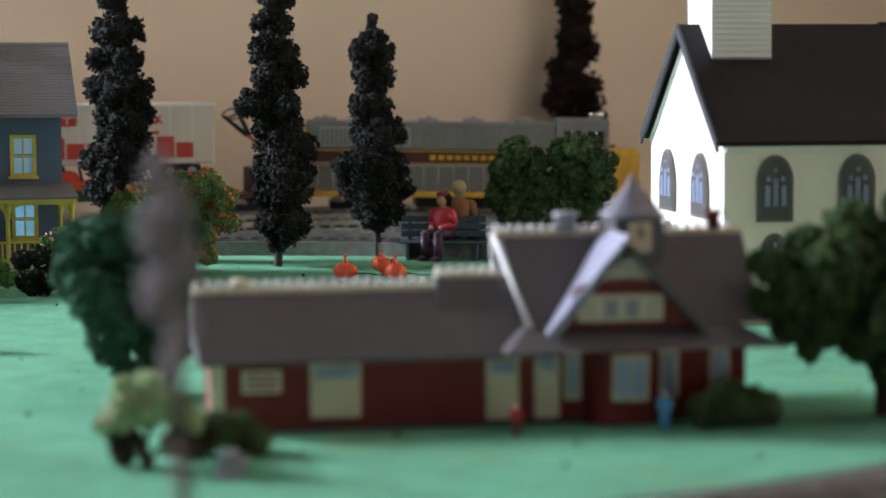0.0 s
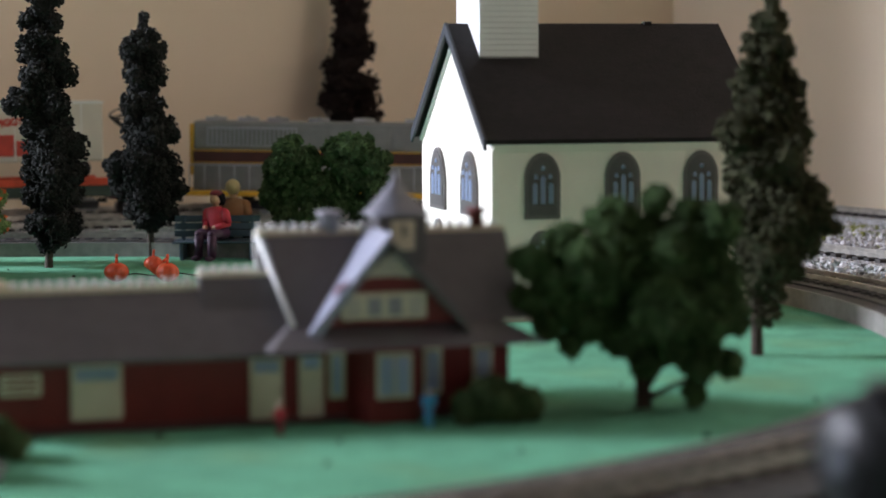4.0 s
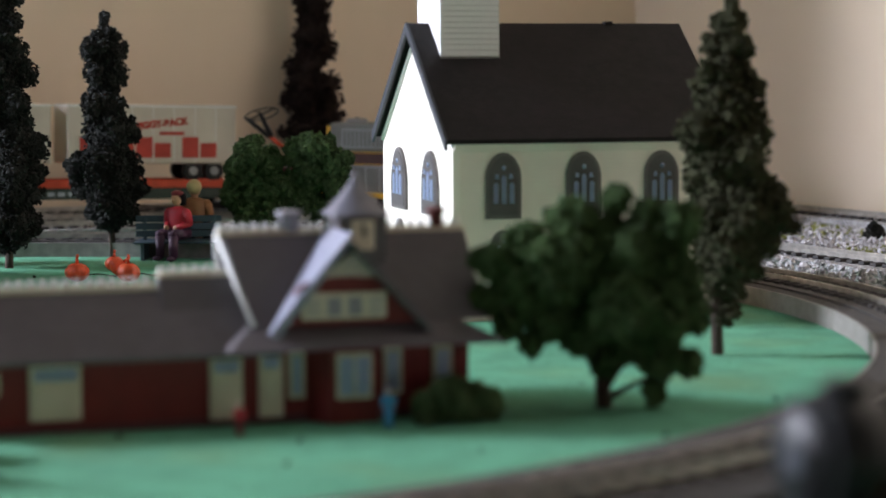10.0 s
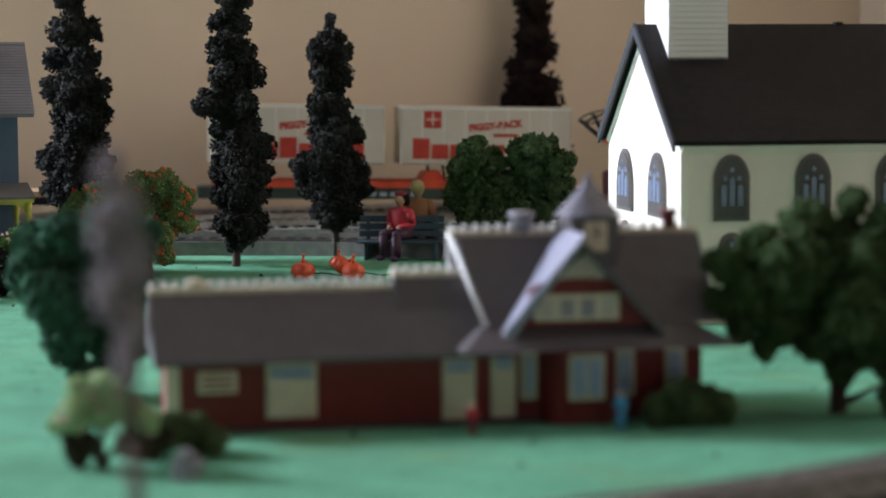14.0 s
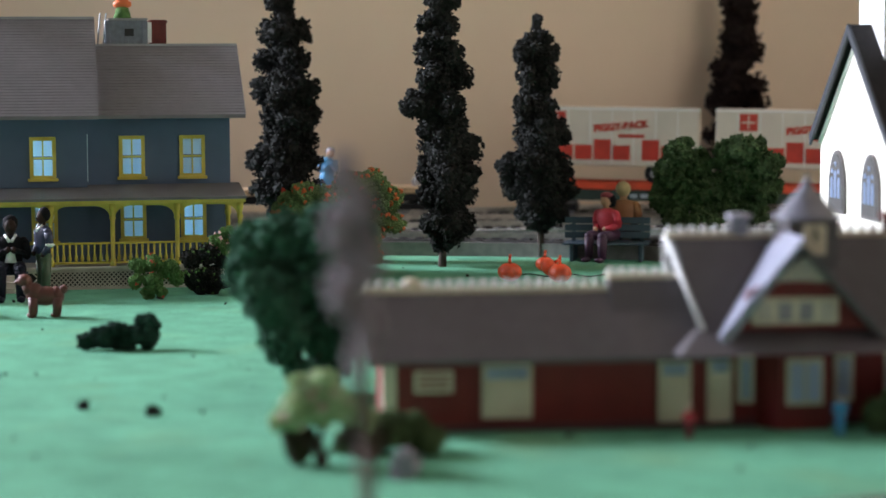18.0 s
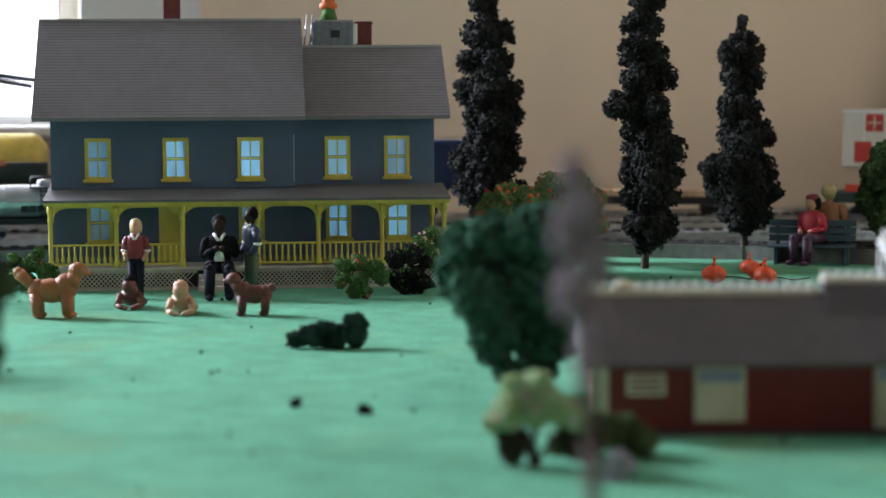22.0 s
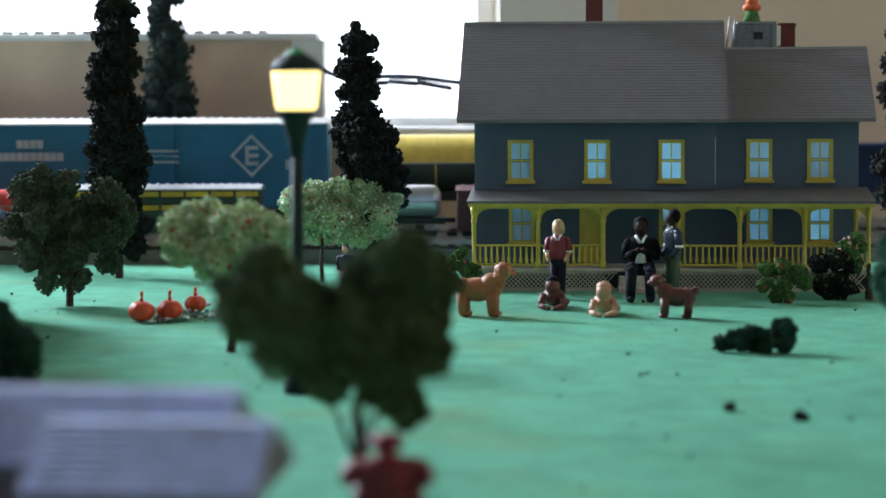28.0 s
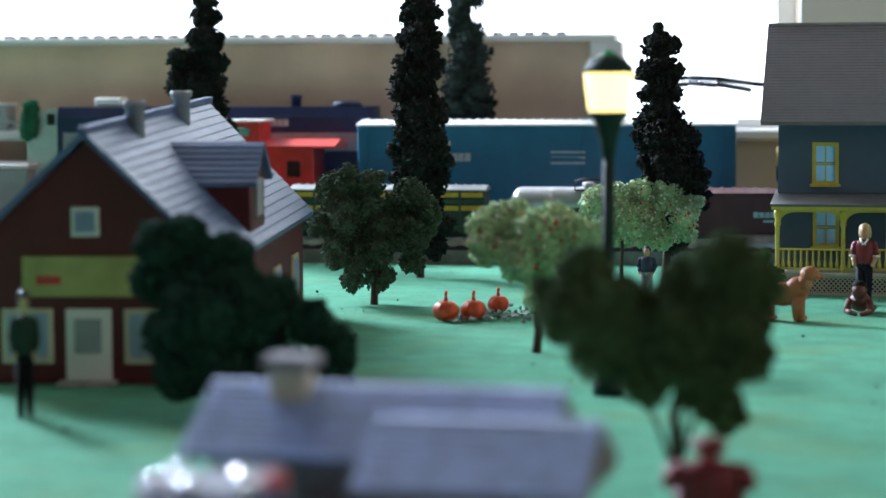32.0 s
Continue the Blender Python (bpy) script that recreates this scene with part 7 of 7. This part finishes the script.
def tank_car(name, half, r, zc, body, label, group, ts, gauge, lower=None, word="", band=None):
    t = thing(name, pose(0, 0, 0), label, "tank car", group)
    bm = B()
    n = 20
    prof = [(-half, r * 0.55), (-half + r * 0.25, r * 0.9), (-half + r * 0.5, r), (half - r * 0.5, r), (half - r * 0.25, r * 0.9), (half, r * 0.55)]
    rings = [[bm.verts.new((x, q * math.cos(6.28319 * i / n), zc + q * math.sin(6.28319 * i / n))) for i in range(n)] for x, q in prof]
    for a, b in zip(rings, rings[1:]):
        for i in range(n):
            f = bm.faces.new((a[i], b[i], b[(i + 1) % n], a[(i + 1) % n]))
            f.smooth = True
            f.material_index = 1 if (i + 0.5) / n > 0.5 else 0
    bm.faces.new(rings[0])
    bm.faces.new(rings[-1][::-1])
    part("tank", bm, [body, lower or body], t)
    part("tank_band", cyl(B(), (-half * 0.5, 0, zc), (-half * 0.5 + 0.001, 0, zc), r * 1.01, n=20), body, t)
    part("tank_band", cyl(B(), (half * 0.5, 0, zc), (half * 0.5 + 0.001, 0, zc), r * 1.01, n=20), body, t)
    d = part("dome", lathe(B(), [(r * 0.42, -r * 0.2), (r * 0.42, r * 0.28), (r * 0.36, r * 0.36), (r * 0.1, r * 0.42)], 14, (0, 0, zc + r * 0.9)), body, t)
    p = part("platform", box(B(), -r * 0.8, r * 0.8, -r * 0.95, r * 0.95, zc + r * 0.80, zc + r * 0.88), BLACK, t)
    for s in (-1, 1):
        for x in (-r * 0.78, r * 0.78):
            part("rail_post", cyl(B(), (x, s * r * 0.9, zc + r * 0.88), (x, s * r * 0.9, zc + r * 1.45), 0.0004, n=5), BLACK, p)
        part("guard_rail", cyl(B(), (-r * 0.78, s * r * 0.9, zc + r * 1.45), (r * 0.78, s * r * 0.9, zc + r * 1.45), 0.0005, n=5), BLACK, p)
    ld = part("ladder", box(B(), -r * 0.2, -r * 0.14, -r * 1.06, -r * 1.0, zc - r, zc + r * 0.85), BLACK, t)
    part("ladder_side", box(B(), r * 0.14, r * 0.2, -r * 1.06, -r * 1.0, zc - r, zc + r * 0.85), BLACK, ld)
    for i in range(6):
        part("rung", box(B(), -r * 0.2, r * 0.2, -r * 1.05, -r * 1.02, zc - r * 0.8 + i * r * 0.28, zc - r * 0.8 + i * r * 0.28 + 0.0006), BLACK, ld)
    part("frame", box(B(), -half - 0.003, half + 0.003, -r * 0.75, r * 0.75, zc - r * 1.35, zc - r * 1.0, 0.0003), BLACK, t)
    part("side_pipe", cyl(B(), (-half, -r * 1.02, zc), (half, -r * 1.02, zc), 0.0004, n=5), STEEL, t)
    if word:
        word_bars("lettering", word, r * 0.55, Matrix.Translation((0.001, -r * 0.97, zc - r * 0.62)) @ Matrix.Rotation(radians(90), 4, "X") @ Matrix.Diagonal((1.5, 1, 1, 1)), LETTERK, t)
    if band:
        part("worn_mark", box(B(), half * 0.3, half * 0.7, -r * 1.005, -r * 0.9, zc - r * 0.1, zc + r * 0.1), band, t)
    for s in (-1, 1):
        truck(t, s * half * 0.72, 0, ts, gauge, ts * 3.4)
    couplers(t, half + 0.003, zc - r * 1.3)
    return t


def navy_car():
    t = thing("navy_hopper", pose(0, 0, 0), "navy blue hopper wagon with a yellow mark", "hopper wagon", "rear train")
    part("body", prism(B(), [(-0.13, 0.056), (0.13, 0.056), (0.13, 0.03), (0.11, 0.014), (-0.11, 0.014), (-0.13, 0.03)], -0.021, 0.021, "y"), NAVY, t)
    part("rim", box(B(), -0.132, 0.132, -0.0225, 0.0225, 0.054, 0.0575, 0.0004), NAVY, t)
    for i in range(11):
        part("rib", box(B(), -0.12 + i * 0.024, -0.118 + i * 0.024, -0.0228, -0.021, 0.024, 0.054), NAVY, t)
    part("mark", box(B(), 0.05, 0.075, -0.0224, -0.021, 0.026, 0.034), GOLD, t)
    for x in (-0.095, 0.095):
        truck(t, x, 0, 0.0055, 0.026, 0.022)
    couplers(t, 0.13, 0.009)
    return t


def caboose():
    t = thing("caboose", pose(0, 0, 0), "bright red caboose with a glossy red roof", "caboose", "rear train")
    part("body", box(B(), -0.045, 0.045, -0.021, 0.021, 0.014, 0.059, 0.0006), CABRED, t)
    part("roof", prism(B(), [(-0.024, 0.059), (0, 0.064), (0.024, 0.059), (0.024, 0.0575), (-0.024, 0.0575)], -0.062, 0.062, "x"), CABRED, t, "glossy red curved roof")
    c = part("cupola", box(B(), -0.030, 0.004, -0.017, 0.017, 0.060, 0.0765, 0.0006), CABRED, t, "red cupola")
    part("cupola_roof", box(B(), -0.033, 0.007, -0.019, 0.019, 0.0765, 0.0785, 0.0006), WHITE, c)
    part("cupola_window", box(B(), -0.022, -0.004, -0.0175, -0.0169, 0.066, 0.073), CHROME, c)
    for x in (-0.03, 0.0, 0.03):
        part("window", box(B(), x - 0.005, x + 0.005, -0.0216, -0.0209, 0.036, 0.048, 0.0003), BLACK, t)
    for x in (-0.056, 0.056):
        part("platform", box(B(), x - 0.007, x + 0.007, -0.02, 0.02, 0.014, 0.016), CABRED, t)
        part("end_rail", cyl(B(), (x, -0.019, 0.016), (x, -0.019, 0.034), 0.0006, n=5), CABRED, t)
        part("end_rail", cyl(B(), (x, -0.019, 0.034), (x, 0.019, 0.034), 0.0006, n=5), CABRED, t)
    for x in (-0.03, 0.03):
        truck(t, x, 0, 0.0055, 0.026, 0.018)
    couplers(t, 0.062, 0.009)
    return t


def navy_diesel():
    t = thing("navy_locomotive", pose(0, 0, 0), "dark navy locomotive with a rounded roof and pale lettering", "locomotive")
    part("body", prism(B(), [(-0.020, 0.012), (0.020, 0.012), (0.020, 0.072), (0.016, 0.080), (-0.016, 0.080), (-0.020, 0.072)], -0.125, 0.125, "x"), NAVY, t)
    part("grey_band", box(B(), -0.12, 0.12, -0.0206, -0.02, 0.046, 0.060), STEEL, t, "grey side band")
    word_bars("lettering", "MMM MMMM MMMMMMM", 0.0075, Matrix.Translation((0.03, -0.0206, 0.065)) @ Matrix.Rotation(radians(90), 4, "X"), LETTERW, t)
    part("stack", lathe(B(), [(0.004, 0), (0.004, 0.006), (0.0048, 0.007), (0.0048, 0.009)], 10, (0.062, 0, 0.080)), NAVY, t)
    part("fan", lathe(B(), [(0.012, 0), (0.012, 0.002), (0.009, 0.004)], 14, (0.102, 0, 0.080)), NAVY, t)
    part("roof_hatch", box(B(), -0.098, -0.076, -0.010, 0.010, 0.080, 0.0875, 0.0015), WHITE, t, "pale roof hatch")
    part("nose", prism(B(), [(-0.150, 0.012), (-0.125, 0.012), (-0.125, 0.079), (-0.132, 0.079), (-0.146, 0.071), (-0.150, 0.055)], -0.0195, 0.0195, "y"), SILVER, t, "silver nose with a dark windscreen")
    part("windscreen", box(B(), -0.1335, -0.1265, -0.0200, 0.0200, 0.066, 0.075, 0.0006), BLACK, t)
    for x in (-0.085, 0.085):
        truck(t, x, 0, 0.0058, 0.0165, 0.026)
    couplers(t, 0.125, 0.009)
    return t


def stock_car():
    half, W = 0.068, 0.0135
    t = thing("stock_car", pose(0, 0, 0), "yellow and green slatted stock car with a teal roof", "stock car", "front train")
    # Dark core painted in for the shaded inside between the slats.
    part("body", box(B(), -half, half, -W + 0.001, W - 0.001, 0.006, 0.036), DARKHOLE, t)
    part("roof", prism(B(), [(-W - 0.001, 0.036), (0, 0.0385), (W + 0.001, 0.036), (W + 0.001, 0.035), (-W - 0.001, 0.035)], -half - 0.001, half + 0.001, "x"), SILVER, t, "silvery teal roof")
    for i in range(22):
        x = -half + 0.003 + i * 0.0062
        part("roof_rib", prism(B(), [(-W - 0.001, 0.0361), (0, 0.0392), (W + 0.001, 0.0361)], x - 0.0006, x + 0.0006, "x"), SILVER, t)
    for i in range(6):
        z = 0.0075 + i * 0.0046
        m = GOLD if i in (3, 5) else CARGREEN
        part("slat", box(B(), -half, half, -W - 0.0004, -W + 0.001, z, z + 0.0034), m, t)
    for i in range(9):
        x = -half + i * half / 4
        part("post", box(B(), x - 0.0008, x + 0.0008, -W - 0.001, -W + 0.001, 0.006, 0.0355), CARGREEN, t)
    part("sign", box(B(), 0.012, 0.03, -W - 0.0014, -W - 0.0004, 0.019, 0.028), CARGREEN, t)
    for i in range(2):
        part("letter_bar", box(B(), 0.015, 0.027, -W - 0.0017, -W - 0.0014, 0.0205 + i * 0.0035, 0.0225 + i * 0.0035), LETTERW, t)
    for s in (-1, 1):
        truck(t, s * half * 0.72, 0, 0.0045, 0.0165, 0.0145)
    couplers(t, half, 0.004)
    return t


def maroon_box():
    W = 0.0135
    t = boxcar("maroon_boxcar", 0.062, MAROON, "maroon boxcar with small pale lettering", 0.034, W, 0.0045, 0.0165, "front train", MAROON, 8, z0=0.006)
    word_bars("lettering", "MMMMM", 0.0055, Matrix.Translation((-0.004, -W - 0.0016, 0.0175)) @ Matrix.Rotation(radians(90), 4, "X") @ Matrix.Diagonal((1.2, 1, 1, 1)), LETTERW, t)
    part("letter_bar", box(B(), -0.007, 0.0, -W - 0.0018, -W - 0.0012, 0.0145, 0.016), LETTERW, t)
    return t


# Rear train: middle of each car along the line at the start.
REAR_CARS = [(diesel(), 0.388), (crane_car(), 0.220), (piggyback(), 0.049), (tan_flat(), -0.262), (navy_car(), -0.520),
             (tank_car("yellow_tank_car", 0.098, 0.0205, 0.045, TANKYEL, "yellow tank car with a dark lower half", "rear train", 0.0055, 0.026, CARGREEN, band=PETAL_ORANGE), -0.790),
             (e_boxcar(), -1.055), (caboose(), -1.272)]
REAR_Z = 0.0178
FRONT_CARS = [(tank_car("red_tank_car", 0.052, 0.011, 0.0245, CABRED, "small red tank car", "front train", 0.0045, 0.0165), -0.568), (stock_car(), -0.4365),
              (tank_car("silver_tank_car", 0.0525, 0.0112, 0.0262, SILVER, "silver tank car with black lettering", "front train", 0.0045, 0.0165, SILVER, "MMMMMM"), -0.2976), (maroon_box(), -0.172)]
FRONT_Z = 0.0138
SILL_ENGINE = navy_diesel()

# ---- near the lens: the waiting engine and the parked car ----
def black_engine():
    t = thing("black_engine", LAY @ pose(0.156, -0.603, 0.0138, 0, 0, 180), "black locomotive with a round front and yellow running board", "locomotive")
    part("boiler", cyl(B(), (-0.085, 0, 0.026), (0.040, 0, 0.026), 0.0125, n=24), BLACK, t, "black boiler")
    part("smokebox", cyl(B(), (0.040, 0, 0.026), (0.056, 0, 0.026), 0.0132, 0.0128, n=24), BLACK, t)
    part("smokebox_door", lathe(B(), [(0.0115, 0), (0.0100, 0.002), (0.004, 0.0032), (0.001, 0.0036)], 20), BLACK, t, "black smokebox door", pose(0.056, 0, 0.026, 0, 90, 0))
    part("number_disc", cyl(B(), (0.0590, 0.002, 0.0262), (0.0603, 0.002, 0.0262), 0.0034, n=16), CHTRIM, t, "grey disc on the smokebox door")
    part("chimney", lathe(B(), [(0.0055, 0), (0.0048, 0.003), (0.0052, 0.0045), (0.0052, 0.005)], 14, (0.046, 0, 0.0368)), BLACK, t)
    part("steam_dome", lathe(B(), [(0.0062, 0), (0.0062, 0.004), (0.0052, 0.0072), (0.0025, 0.009), (0.0005, 0.0094)], 18, (0.016, 0, 0.0362)), CHROME, t, "shiny dome")
    part("cab", box(B(), -0.115, -0.083, -0.016, 0.016, 0.012, 0.047, 0.001), BLACK, t)
    part("running_board", box(B(), -0.115, 0.040, -0.0165, 0.0165, 0.0125, 0.0165, 0.0004), GOLD, t, "yellow running board")
    part("pilot", prism(B(), [(0.058, 0.012), (0.072, 0.001), (0.058, 0.001)], -0.012, 0.012, "y"), BLACK, t)
    for s in (-1, 1):
        for x in (-0.055, -0.028, -0.001):
            w = part("driving_wheel", cyl(B(), (x, s * 0.0082, 0.0095), (x, s * 0.0108, 0.0095), 0.0095, n=18), BLACK, t)
            part("hub", cyl(B(), (x, s * 0.0108, 0.0095), (x, s * 0.0116, 0.0095), 0.003, n=10), STEEL, w)
        part("side_rod", box(B(), -0.055, 0.035, min(s * 0.0118, s * 0.0128), max(s * 0.0118, s * 0.0128), 0.0072, 0.0090), STEEL, t)
        part("cylinder", cyl(B(), (0.032, s * 0.0125, 0.0095), (0.050, s * 0.0125, 0.0095), 0.0048, n=14), BLACK, t)
    return t


black_engine()


def toy_car():
    t = thing("toy_car", pose(-0.2999, 0.4799, 0, 0, 0, -57) @ Matrix.Scale(1.3, 4), "small navy toy car with chrome trim and red lamps", "car")
    part("body", prism(B(), [(-0.03, 0.005), (0.03, 0.005), (0.031, 0.014), (0.016, 0.017), (0.010, 0.026), (-0.014, 0.026), (-0.022, 0.017), (-0.031, 0.015)], -0.0125, 0.0125, "y"), NAVY, t, "glossy navy car body")
    part("glass", prism(B(), [(0.0145, 0.0175), (0.0095, 0.0248), (-0.013, 0.0248), (-0.0195, 0.0175)], -0.0129, 0.0129, "y"), BLACK, t)
    part("bumper", box(B(), 0.030, 0.0325, -0.0125, 0.0125, 0.006, 0.009, 0.0006), CHROME, t)
    # Chrome balls added to make the bright glints on the roof; no lamps.
    for x, y in ((-0.010, -0.006), (-0.003, 0.005), (0.004, -0.004), (0.008, 0.006), (0.000, -0.009)):
        part("roof_light", ball(B(), (x, y, 0.0268), (0.0022, 0.0018, 0.0014), n=2), CHROME, t, "small chrome ball added for a bright glint")
    part("beacon", ball(B(), (0.002, 0.0105, 0.0262), (0.0030, 0.0026, 0.0024), n=2), PETAL_RED, t, "red roof beacon")
    for s in (-1, 1):
        part("tail_lamp", ball(B(), (0.0312, s * 0.0095, 0.0125), (0.0016, 0.0032, 0.0026), n=2), PETAL_RED, t)
        for x in (-0.018, 0.018):
            w = part("wheel", cyl(B(), (x, s * 0.0105, 0.005), (x, s * 0.0135, 0.005), 0.005, n=14), BLACK, t)
            part("hubcap", cyl(B(), (x, s * 0.0135, 0.005), (x, s * 0.014, 0.005), 0.0028, n=10), CHROME, w)
    return t


toy_car()


def rear_pose(s):
    """Place and heading on the outer loop at the distance s along it (s is u on the straight)."""
    r, right, back = 0.42, 0.70, 0.60
    u0 = right - r
    if s <= u0:
        u, v, a = s, back, 0.0
    elif s <= u0 + r * 1.5708:
        a = -(s - u0) / r
        u, v = u0 - r * math.sin(a), back - r + r * math.cos(a)
    else:
        u, v, a = right, back - r - (s - u0 - r * 1.5708), -1.5708
    slope = math.degrees(0.020) * math.cos(a) if u > 0.15 else 0.0
    return LAY @ pose(u, v, REAR_Z + rear_grade(u), 0, slope, 0) if a == 0 else LAY @ pose(u, v, REAR_Z + rear_grade(u), 0, 0, math.degrees(a)) @ pose(0, 0, 0, 0, slope, 0)


def motions():
    times, gone = zip((0, 0.001), (3, 0.068), (6, 0.135), (9, 0.203), (12, 0.270), (16, 0.358), (20, 0.446), (23, 0.511), (26.5, 0.584), (28.5, 0.623), (30, 0.652), (32, 0.692))
    for ob, s0 in REAR_CARS:
        walk(ob, [(t, rear_pose(s0 + float(np.interp(t, times, gone)))) for t in range(0, 33, 2)])
    for ob, u in FRONT_CARS:
        walk(ob, [(t, LAY @ pose(u + o, 0.495, FRONT_Z)) for t, o in ((0, 0.125), (14, 0.125), (17, 0.122), (20, 0.109), (23, 0.084), (24.5, 0.0680), (27, 0.0360), (28, 0.0250), (29, 0.0128), (30, 0.0), (32, -0.0260))])
    walk(SILL_ENGINE, [(t, LAY @ pose(-1.183 + 0.0174 * t, 0.655, 0.0255)) for t in (0, 16, 32)])


motions()
